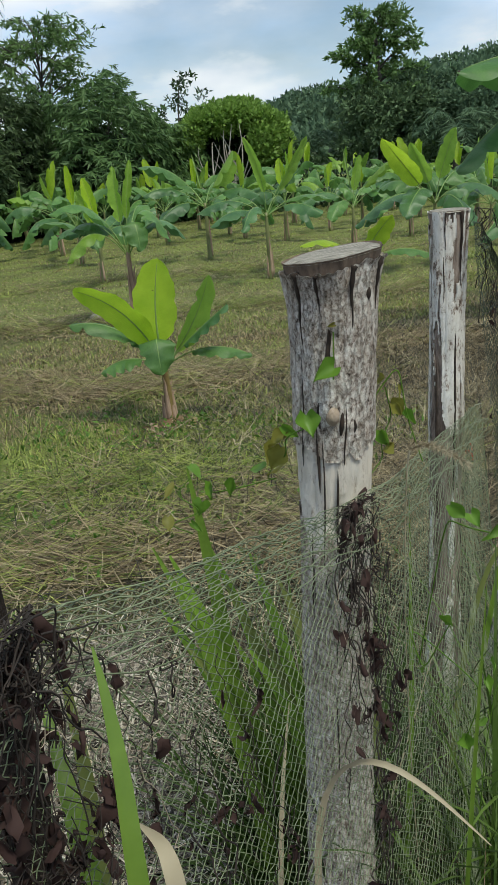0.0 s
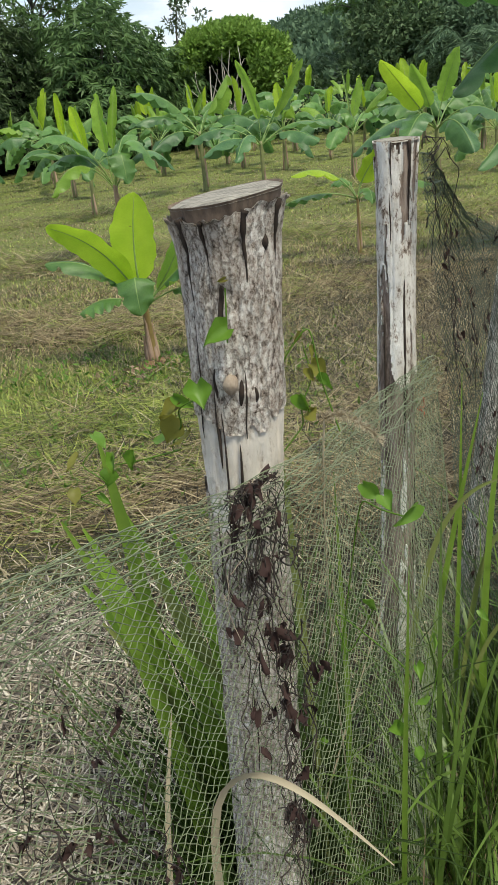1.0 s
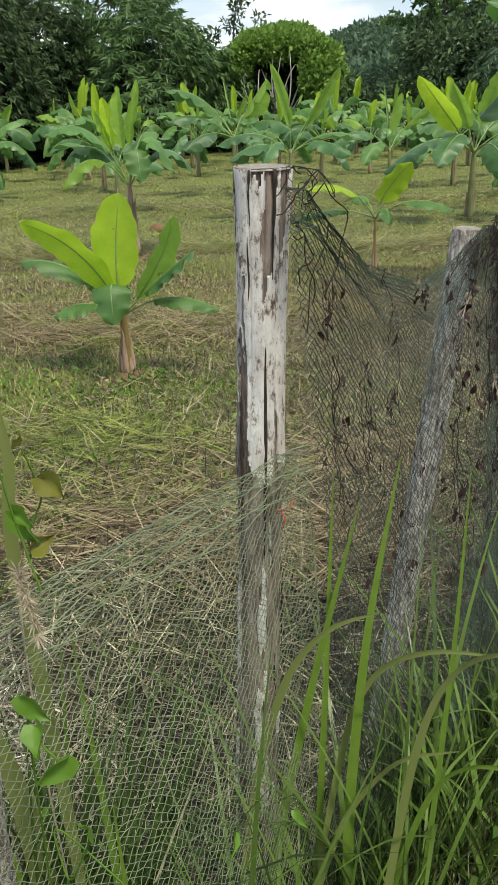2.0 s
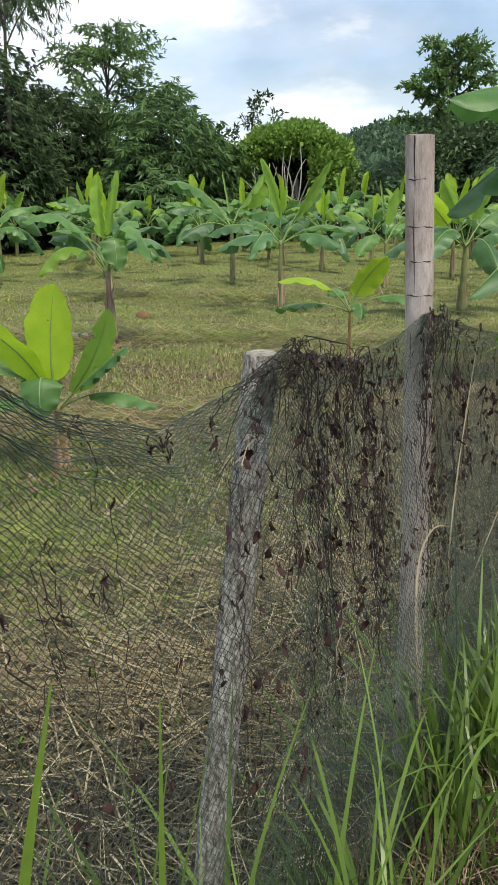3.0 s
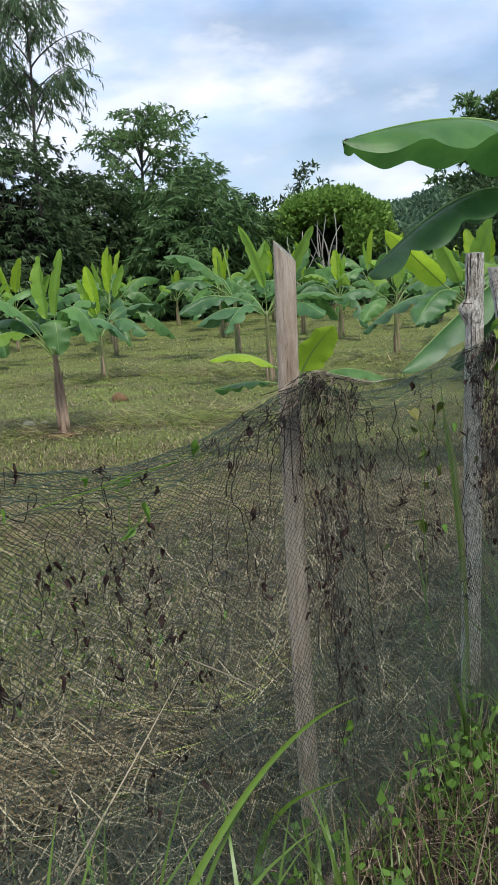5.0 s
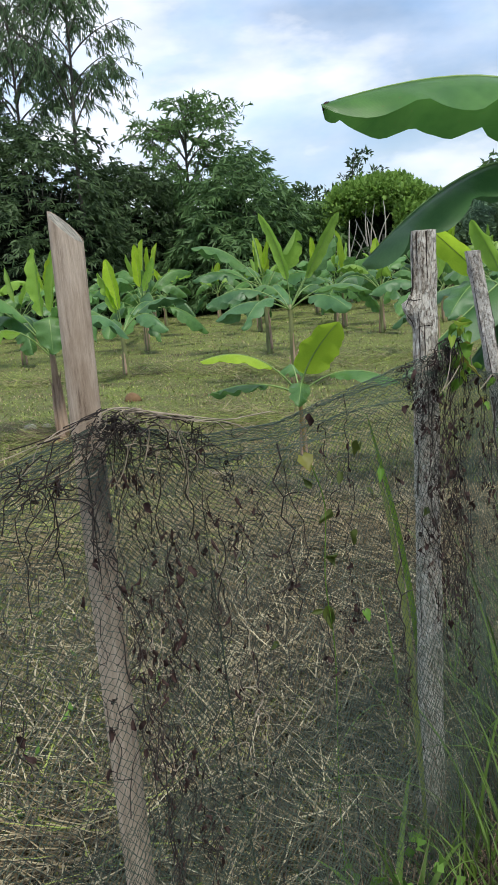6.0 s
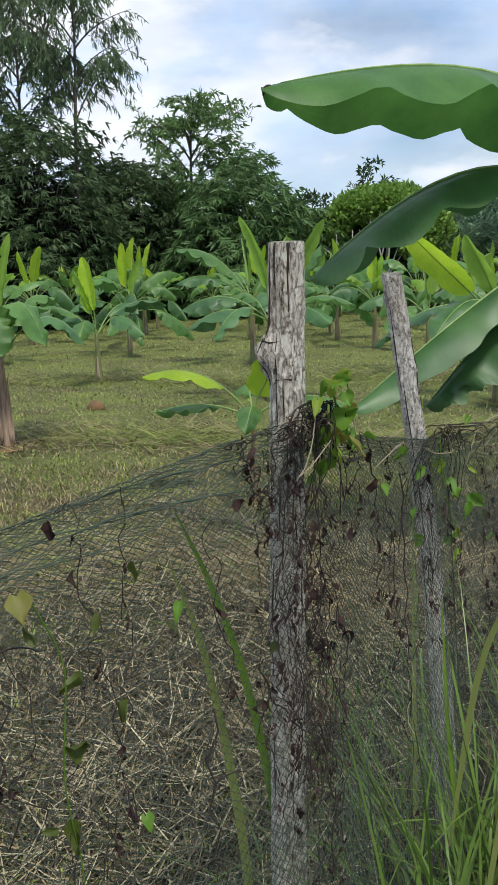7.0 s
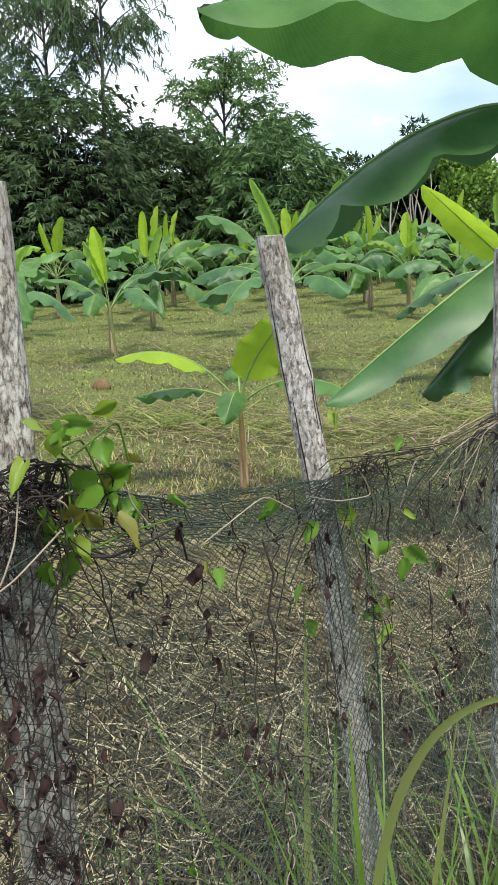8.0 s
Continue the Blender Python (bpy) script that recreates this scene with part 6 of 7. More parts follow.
def long_blade(pts, width, material, label, name="tall_grass"):
    """One broad grass leaf along a smooth line, keeled along its rib."""
    p = np.asarray(pts, dtype=float)
    n = 22
    t = np.linspace(0, len(p) - 1, n)
    sm = np.stack([np.interp(t, np.arange(len(p)), p[:, k]) for k in range(3)], -1)
    for _ in range(6):
        sm[1:-1] = 0.25 * sm[:-2] + 0.5 * sm[1:-1] + 0.25 * sm[2:]
    tg = unit(np.gradient(sm, axis=0))
    s = unit(np.cross(tg, np.array([0.5, -0.85, 0.2])))
    nn = np.cross(s, tg)
    f = np.linspace(0, 1, n)
    w = width * 0.5 * np.clip(1.1 - f ** 2.2, 0.02, 1) * np.clip(0.4 + 4 * f, 0, 1)
    V = np.stack([sm - s * w[:, None], sm - nn * w[:, None] * 0.3, sm + s * w[:, None]], 1)
    i = np.arange(n - 1)[:, None] * 3 + np.arange(2)[None]
    q = np.stack([i, i + 1, i + 4, i + 3], -1).reshape(-1, 4)
    ob = part(name, arrays_mesh(name, V, q, True), material)
    return tagged(ob, label, "grass", "long single grasses")


def single_blades():
    dry = "bleached dry arching grass leaf"
    green = "broad upright green grass leaf"
    arch = "long olive grass leaf bowing over"
    long_blade([(0.10, 0.72, 0.02), (0.06, 0.66, 0.5), (0.07, 0.62, 0.86), (0.14, 0.59, 0.935), (0.21, 0.57, 0.895), (0.285, 0.555, 0.81)], 0.012, M_straw, dry)
    long_blade([(0.02, 0.62, 0.02), (0.0, 0.55, 0.5), (0.03, 0.6, 0.86), (0.05, 0.63, 0.98)], 0.010, M_straw, dry)
    long_blade([(0.02, 0.05, 0.5), (-0.03, 0.14, 0.95), (-0.046, 0.187, 1.17), (-0.052, 0.22, 1.24), (-0.062, 0.245, 1.285), (-0.071, 0.262, 1.315)], 0.016, M_blade, green)
    long_blade([(-0.08, 0.26, 0.3), (-0.12, 0.31, 0.9), (-0.145, 0.355, 1.05), (-0.17, 0.41, 1.11), (-0.20, 0.46, 1.17)], 0.024, M_blade, green)
    long_blade([(-0.19, 0.30, 1.31), (-0.16, 0.315, 1.298), (-0.14, 0.345, 1.272), (-0.11, 0.385, 1.243)], 0.010, M_blade_olive, "grass leaf caught across the netting")
    long_blade([(-0.01, 0.20, 0.7), (-0.03, 0.235, 1.12), (-0.04, 0.25, 1.145), (-0.055, 0.245, 1.17)], 0.016, M_straw, dry)
    long_blade([(-0.28, 0.55, 0.02), (-0.2, 0.5, 0.6), (-0.16, 0.45, 1.0), (-0.17, 0.46, 1.22)], 0.026, M_blade_olive, arch)
    # broad leaves standing behind the netting beside the stump, fanning out from one root
    g = np.random.default_rng(44)
    for k in range(17):
        f = k / 16
        root = np.array([0.01 + 0.10 * f + g.normal() * 0.02, 1.08 + g.normal() * 0.05, 0.0])
        tip = np.array([-0.21 + 0.27 * f + g.normal() * 0.015, 1.10 + g.normal() * 0.05, g.uniform(0.78, 1.0) - 0.12 * (f > 0.8)])
        mid = root * 0.45 + tip * 0.55 + np.array([0.03, 0, 0.06])
        long_blade([root, root * 0.75 + mid * 0.25, mid, (mid + tip) / 2 + np.array([0.01, 0, 0.02]), tip], g.uniform(0.028, 0.048), (M_blade_lime, M_blade, M_blade_lime, M_blade_olive)[k % 4], "broad fresh green leaf behind the netting")
    long_blade([(-0.06, 1.10, 0.5), (-0.09, 1.11, 0.9), (-0.115, 1.12, 1.12)], 0.03, M_blade, "broad fresh green leaf behind the netting")
    # beside the white post
    long_blade([(0.36, 1.30, 0.0), (0.40, 1.31, 0.52), (0.46, 1.32, 0.78), (0.53, 1.33, 0.86), (0.60, 1.34, 0.875)], 0.017, M_blade_olive, arch)
    long_blade([(0.41, 1.34, 0.0), (0.44, 1.36, 0.38), (0.51, 1.39, 0.75), (0.57, 1.42, 1.02)], 0.020, M_blade, green)
    long_blade([(0.50, 1.40, 0.0), (0.52, 1.40, 0.6), (0.53, 1.42, 1.07)], 0.014, M_blade, green)
    long_blade([(0.50, 1.35, 0.2), (0.56, 1.41, 0.64), (0.62, 1.41, 0.735), (0.70, 1.40, 0.77), (0.80, 1.39, 0.765)], 0.015, M_blade_olive, arch)
    long_blade([(0.46, 1.28, 0.1), (0.55, 1.35, 0.45), (0.64, 1.36, 0.58), (0.74, 1.36, 0.60)], 0.015, M_blade_olive, arch)
    long_blade([(0.16, 1.05, 0.2), (0.24, 1.13, 0.42), (0.32, 1.205, 0.62), (0.40, 1.27, 0.83)], 0.004, M_straw, "thin straight straw leaning on the netting")
    long_blade([(0.24, 1.10, 0.1), (0.26, 1.05, 0.6), (0.26, 1.0, 1.08)], 0.014, M_blade, green)
    long_blade([(0.33, 0.95, 0.1), (0.335, 0.88, 0.6), (0.345, 0.83, 1.02)], 0.012, M_blade, green)
    long_blade([(0.60, 1.28, 0.0), (0.63, 1.30, 0.35), (0.66, 1.31, 0.66), (0.70, 1.31, 0.80), (0.76, 1.29, 0.855), (0.84, 1.27, 0.86)], 0.018, M_blade_olive, arch)
    long_blade([(0.62, 1.40, 0.0), (0.66, 1.40, 0.30), (0.71, 1.40, 0.50), (0.78, 1.38, 0.56), (0.86, 1.36, 0.55)], 0.017, M_blade, arch)
    long_blade([(0.70, 1.45, 0.0), (0.72, 1.45, 0.35), (0.735, 1.46, 0.75), (0.74, 1.48, 1.05)], 0.014, M_blade, green)
    long_blade([(0.58, 1.34, 0.0), (0.56, 1.36, 0.4), (0.585, 1.40, 0.8), (0.63, 1.45, 1.08)], 0.022, M_blade, green)
    # straws lying against the far netting
    long_blade([(1.185, 2.70, 0.30), (1.186, 2.706, 0.755), (1.21, 2.78, 0.98), (1.243, 2.856, 1.235)], 0.0042, M_straw, "thin straight straw leaning on the netting")
    long_blade([(1.23, 2.82, 0.43), (1.285, 2.912, 0.522), (1.36, 3.05, 0.65), (1.43, 3.187, 0.775)], 0.0034, M_straw, "thin straight straw leaning on the netting")
    long_blade([(1.43, 3.187, 0.775), (1.48, 3.29, 0.685), (1.535, 3.387, 0.59)], 0.0034, M_straw, "thin bent straw caught in the netting")
    long_blade([(1.47, 3.33, 0.0), (1.475, 3.33, 0.10), (1.505, 3.33, 0.28), (1.58, 3.34, 0.375), (1.71, 3.34, 0.435)], 0.016, M_blade, arch)
    long_blade([(1.15, 2.50, 0.0), (1.10, 2.50, 0.5), (1.09, 2.53, 0.74), (1.13, 2.57, 0.81), (1.17, 2.58, 0.80)], 0.007, M_straw, dry)
    long_blade([(1.28, 2.70, 0.0), (1.40, 2.90, 0.35), (1.52, 3.2, 0.5), (1.62, 3.42, 0.52), (1.70, 3.60, 0.47)], 0.016, M_blade, arch)
    # near the last posts
    long_blade([(2.20, 4.70, 0.0), (2.175, 4.78, 0.5), (2.155, 4.88, 0.93)], 0.013, M_blade_olive, green)
    long_blade([(2.30, 4.80, 0.0), (2.24, 4.84, 0.45), (2.22, 4.86, 0.75)], 0.012, M_blade, green)
    long_blade([(2.26, 4.68, 0.3), (2.30, 4.72, 0.69), (2.36, 4.73, 0.83), (2.43, 4.74, 0.885), (2.48, 4.74, 0.88)], 0.014, M_blade_olive, arch)
    long_blade([(2.3, 4.5, 0.0), (2.36, 4.6, 0.5), (2.4, 4.65, 0.9)], 0.012, M_blade_olive, green)


    # two leaves standing just inside the netting before the knobbly post
    long_blade([(1.98, 4.52, 0.0), (1.965, 4.48, 0.45), (1.94, 4.40, 0.78), (1.915, 4.31, 0.99), (1.905, 4.22, 1.12)], 0.016, M_blade, arch)
    long_blade([(1.98, 4.34, 0.0), (1.965, 4.28, 0.6), (1.94, 4.22, 0.92), (1.91, 4.18, 1.06)], 0.015, M_blade_olive, arch)


single_blades()


def zigzag_twig(s, v0, v1, seed):
    """A dead kinked twig hanging in the netting."""
    g = np.random.default_rng(seed)
    n = 11
    v = np.linspace(v0, v1, n)
    p = net_place(s + 0.022 * np.where(np.arange(n) % 2, 1, -1) * g.uniform(0.0, 0.8, n) + 0.012 * np.cumsum(g.normal(size=n)), v, TOP_B, 0.016)
    org = np.array([p[0, 0], p[0, 1], 0.0])
    th = thing("dead_twig", tuple(org), "kinked dark dead twig hanging in the netting", "twig")
    part("stem", arrays_mesh("stem", *tube(p - org, np.linspace(0.0017, 0.0009, n), 5)), M_vine_dry, th)
    for k in (3, 6, 8):
        e = p[k] - org
        part("side_twig", arrays_mesh("side_twig", *tube(bezier(e, e + np.array([0.02, 0.03, 0.01]) * (1 if k % 2 else -1), e + np.array([0.03, 0.055, -0.015]) * (1 if k % 2 else -1), 8), np.linspace(0.0014, 0.0006, 8), 5)), M_vine_dry, th)


zigzag_twig(POST_S[6] + 0.34, 0.06, 0.5, 1)
zigzag_twig(POST_S[5] + 0.36, 0.03, 0.32, 2)
zigzag_twig(POST_S[6] - 0.25, 0.3, 0.6, 3)


def seed_head():
    """Fluffy pale flower spike between stump and white post."""
    th = thing("grass_seed_head", (0.0, 0.0, 0.0), "fluffy pale grass flower spike", "grass")
    p = bezier((0.25, 0.92, 1.20), (0.275, 0.87, 1.235), (0.31, 0.81, 1.215), 12)
    part("stalk", arrays_mesh("stalk", *tube(bezier((0.27, 1.0, 0.0), (0.22, 0.93, 0.9), (0.25, 0.92, 1.20), 12), 0.0012, 5)), M_straw, th)
    g = np.random.default_rng(3)
    b = np.repeat(p, 40, 0)
    way = np.repeat(unit(np.gradient(p, axis=0)), 40, 0) * 1.4 + g.normal(size=b.shape) * 0.8
    part("fluff", arrays_mesh("fluff", *leaf_cards(b, way, 0.014, 0.0012)), M_straw, th)


seed_head()


# ---------------------------------------------------------------- creepers
def heart_leaf(parent, place, face, size, material, turn=0.0, name="vine_leaf"):
    """A heart-shaped creeper leaf, cupped along its rib; face is where its upper side looks."""
    nrm = unit(np.asarray(face, dtype=float))
    down = np.array([0, 0, -1.0]) - nrm * nrm[2] * -1
    down = unit(down - nrm * np.dot(down, nrm))
    c, s = math.cos(turn), math.sin(turn)
    sd = np.cross(nrm, down)
    d, e = down * c + sd * s, sd * c - down * s
    bow, droop = 0.38 + 0.26 * math.sin(37 * turn), 0.25 + 0.25 * math.sin(53 * turn)
    f = np.linspace(0, 1, 9)
    w = np.array([0.22, 0.36, 0.42, 0.41, 0.36, 0.28, 0.18, 0.08, 0.0]) * size * (0.85 + 0.25 * math.sin(23 * turn))
    y = (f - 0.02) * size
    V = []
    for k in range(9):
        for cc in (-1, -0.5, 0, 0.5, 1):
            back = -0.10 * size * (abs(cc) > 0.4) * (k == 0)
            V.append(np.asarray(place) + d * (y[k] + back) + e * (w[k] * cc * (1 + 0.14 * math.sin(7 * f[k] + 3 * cc + 31 * turn)) + 0.12 * size * math.sin(19 * turn) * f[k] ** 2) + nrm * size * (bow * abs(cc) ** 1.3 * (1 - 0.6 * f[k]) - droop * f[k] ** 2 + 0.04 * abs(cc) * math.sin(9 * f[k] + 40 * turn + cc)))
    i = np.arange(8)[:, None] * 5 + np.arange(4)[None]
    q = np.stack([i, i + 1, i + 6, i + 5], -1).reshape(-1, 4)
    return part(name, arrays_mesh(name, np.array(V), q, True), material, parent)


def dead_leaves(g, places, size):
    """Crumpled dead leaves hanging in the netting: small cupped sheets."""
    out = []
    for p in places:
        L = size * g.uniform(0.5, 1.5)
        W = L * g.uniform(0.35, 0.8)
        d = unit(np.array([g.normal() * 0.35, g.normal() * 0.35, -1]))
        s = unit(np.cross(d, g.normal(size=3)))
        u = np.cross(s, d)
        n, m = 5, 4
        F, C = np.meshgrid(np.linspace(0, 1, n), np.linspace(-1, 1, m), indexing="ij")
        prof = np.sin(np.pi * np.clip(F * 0.85 + 0.12, 0, 1)) ** 0.7
        curl = g.uniform(0.3, 1.2)
        V = p + d * (F * L)[..., None] + s * (C * W * 0.5 * prof * np.cos(C * curl))[..., None] + u * (np.abs(C) * W * 0.5 * np.sin(curl) * prof + 0.2 * L * np.sin(F * 3 + g.uniform(0, 6)))[..., None]
        V = V + g.normal(size=V.shape) * L * 0.07
        i = np.arange(n - 1)[:, None] * m + np.arange(m - 1)[None]
        out.append((V.reshape(-1, 3), np.stack([i, i + 1, i + m + 1, i + m], -1).reshape(-1, 4)))
    return join(out)


def creeper(s0, s1, v0, v1, top, stems, leaves, size, label, seed, pale=0.06, lift=0.012, shape=1.5):
    """A dead climber on the netting between two places of the fence: wiry stems and hanging leaves."""
    g = np.random.default_rng(seed)
    th = thing("dead_creeper", (*fence_at((s0 + s1) / 2), 0.0), label, "creeper", "dead creepers on the netting")
    org = np.array([*fence_at((s0 + s1) / 2), 0.0])
    dark, light, spots = [], [], []
    for k in range(stems):
        n = g.integers(14, 30)
        s = g.uniform(s0, s1) + np.cumsum(g.normal(size=n) * 0.009)
        v = v0 + (v1 - v0) * g.random() ** shape * 0.7 + np.cumsum(g.normal(size=n) * 0.010 + g.choice([0.012, 0.004, -0.003]))
        v = np.clip(v, 0.0, v1 + 0.05)
        s = np.clip(s, s0 - 0.04, s1 + 0.04)
        p = net_place(s, v, top, lift) + g.normal(size=(n, 3)) * 0.004
        p = p - org
        t = np.linspace(0, n - 1, n * 3)
        p = np.stack([np.interp(t, np.arange(n), p[:, c]) for c in range(3)], -1)
        for _ in range(2):
            p[1:-1] = (p[:-2] + p[1:-1] * 2 + p[2:]) / 4
        (light if g.random() < pale else dark).append(tube(p, 0.0005 + 0.0007 * g.random() ** 3, 4, False))
        spots.append(p[g.integers(0, len(p), max(1, leaves // stems + 1))])
    for st in dark:
        part("stem", arrays_mesh("stem", *st), M_vine_dry, th)
    for st in light:
        part("stem", arrays_mesh("stem", *st), M_vine_pale, th, "bleached dead stem")
    pl = np.concatenate(spots)[:leaves]
    if len(pl):
        for q in pl:
            part("dead_leaf", arrays_mesh("dead_leaf", *dead_leaves(g, [q + g.normal(size=3) * 0.006], size)), M_leaf_dead, th, "crumpled black-brown leaf")
    return th


def creepers():
    S = POST_S
    wrap = "tangle of dead creeper wrapped on the post"
    hang = "dead creeper with black hanging leaves in the netting"
    creeper(S[0] - 0.12, S[0] + 0.03, 0.0, 0.6, TOP_A, 50, 220, 0.020, wrap, 201, 0.04, 0.012, 1.0)
    creeper(S[0] - 0.11, S[0] - 0.01, 0.0, 0.12, TOP_A, 16, 120, 0.020, wrap, 221, 0.04, 0.016, 1.0)
    creeper(S[0] + 0.08, S[0] + 0.28, 0.08, 0.55, TOP_A, 18, 40, 0.018, hang, 202)
    creeper(S[1] - 0.22, S[1] - 0.13, 0.02, 0.65, TOP_A, 24, 26, 0.020, wrap, 203, 0.02)
    creeper(S[1] - 0.20, S[1] - 0.09, 0.0, 0.6, TOP_A, 30, 40, 0.023, hang, 204, 0.02)
    creeper(S[2] + 0.02, S[2] + 0.35, 0.02, 0.75, TOP_B, 24, 50, 0.014, hang, 205)
    creeper(S[3] - 0.2, S[3] + 0.16, 0.0, 0.8, TOP_B, 56, 110, 0.018, wrap, 206, 0.1)
    creeper(S[3] + 0.05, S[3] + 0.42, 0.0, 0.5, TOP_B, 90, 210, 0.018, hang, 207, 0.08)
    creeper(S[3] + 0.25, S[4] + 0.1, 0.0, 0.85, TOP_B, 44, 120, 0.015, hang, 208, 0.08)
    creeper(S[4] - 0.08, S[4] + 0.2, 0.0, 0.6, TOP_B, 46, 80, 0.015, wrap, 209, 0.08)
    creeper(S[4] + 0.16, S[4] + 0.62, 0.0, 0.8, TOP_B, 36, 120, 0.017, hang, 210)
    creeper(S[4] + 0.5, S[5] - 0.02, 0.0, 0.7, TOP_B, 16, 26, 0.018, hang, 211)
    creeper(S[5] - 0.05, S[5] + 0.22, 0.0, 0.85, TOP_B, 46, 110, 0.014, wrap, 212, 0.25)
    creeper(S[5] + 0.2, S[6] - 0.1, 0.0, 0.8, TOP_B, 22, 60, 0.016, hang, 213, 0.05)
    creeper(S[6] - 0.15, S[6] + 0.02, 0.0, 0.6, TOP_B, 46, 120, 0.015, wrap, 214, 0.06)
    creeper(S[6] - 0.12, S[6] - 0.03, 0.02, 0.7, TOP_B, 40, 70, 0.014, wrap, 224, 0.05, 0.020, 1.0)
    creeper(S[5] - 0.04, S[5] + 0.08, 0.02, 0.95, TOP_B, 50, 90, 0.013, wrap, 225, 0.05, 0.016, 1.0)
    creeper(S[4] - 0.05, S[4] + 0.06, 0.1, 0.95, TOP_B, 30, 40, 0.013, wrap, 226, 0.05, 0.016, 1.0)
    creeper(S[6] + 0.05, S[7], 0.0, 0.7, TOP_B, 26, 60, 0.015, hang, 215, 0.06)
    creeper(S[7] - 0.05, S[8], 0.0, 0.75, TOP_B, 40, 120, 0.015, hang, 216, 0.12)
    creeper(S[8], LINE_S[-1] - 0.1, 0.0, 0.7, TOP_B, 40, 110, 0.018, hang, 217, 0.2)
    # wiry stems that arch off the posts and hang down the netting
    for k, (s, z, n, reach, m) in enumerate(((S[0] - 0.055, 1.315, 45, 0.02, M_vine_dry), (S[5] + 0.05, 1.235, 34, 0.10, M_vine_pale), (S[5] + 0.0, 1.22, 46, 0.06, M_vine_dry), (S[5] + 0.14, 1.17, 20, 0.09, M_vine_dry), (S[5] - 0.16, 1.17, 24, 0.09, M_vine_dry), (S[6] - 0.01, 1.21, 56, 0.030, M_vine_dry), (S[6] - 0.01, 1.20, 6, 0.05, M_vine_pale),
                                             (S[4] + 0.03, 1.28, 30, 0.09, M_vine_dry), (S[2] + 0.015, 1.46, 11, 0.015, M_vine_dry), (S[3], 1.31, 50, 0.10, M_vine_dry), (S[3] + 0.2, 1.26, 30, 0.10, M_vine_dry), (S[1] - 0.12, 1.11, 26, 0.04, M_vine_dry), (S[8], 1.07, 90, 0.16, M_vine_dry), (S[7] + 0.1, 1.06, 40, 0.14, M_vine_dry), (S[8] - 0.1, 1.06, 16, 0.2, M_vine_pale))):
        g = np.random.default_rng(300 + k)
        c = np.array([*fence_at(s), 0.0])
        th = thing("dead_creeper", (c[0], c[1], 0.0), "bleached wiry dead stems arching from the post" if m is M_vine_pale else "dark wiry dead stems matted on the post", "creeper", "dead creepers on the netting")
        for j in range(n):
            t = np.linspace(0, 1, 18)
            q = g.normal() * reach
            ss = s + g.normal() * 0.02 + q * t + 0.009 * np.cumsum(g.normal(size=18))
            rise, fall = g.uniform(0.0, 0.035), g.uniform(0.02, 0.24) * g.random()
            zz = z + g.normal() * 0.022 + rise * np.sin(np.pi * t) - fall * t ** 2 + 0.006 * np.cumsum(g.normal(size=18))
            zz = np.minimum(zz, np.interp(ss, [q2[0] for q2 in TOP_B], [q2[1] for q2 in TOP_B]) + 0.02 + 0.01 * g.random()) if k > 0 else np.minimum(zz, 1.335)
            pl = fence_at(ss)
            off = 0.05 + 0.018 * g.random() + 0.02 * np.sin(np.pi * t) * g.random() + 0.0015 * np.cumsum(g.normal(size=18))
            p = np.stack([pl[:, 0] + OUT[0] * off, pl[:, 1] + OUT[1] * off, zz], -1) - c
            p[1:-1] = (p[:-2] + p[1:-1] * 2 + p[2:]) / 4
            part("stem", arrays_mesh("stem", *tube(p, g.uniform(0.0005, 0.0011), 4, False)), m, th)


creepers()


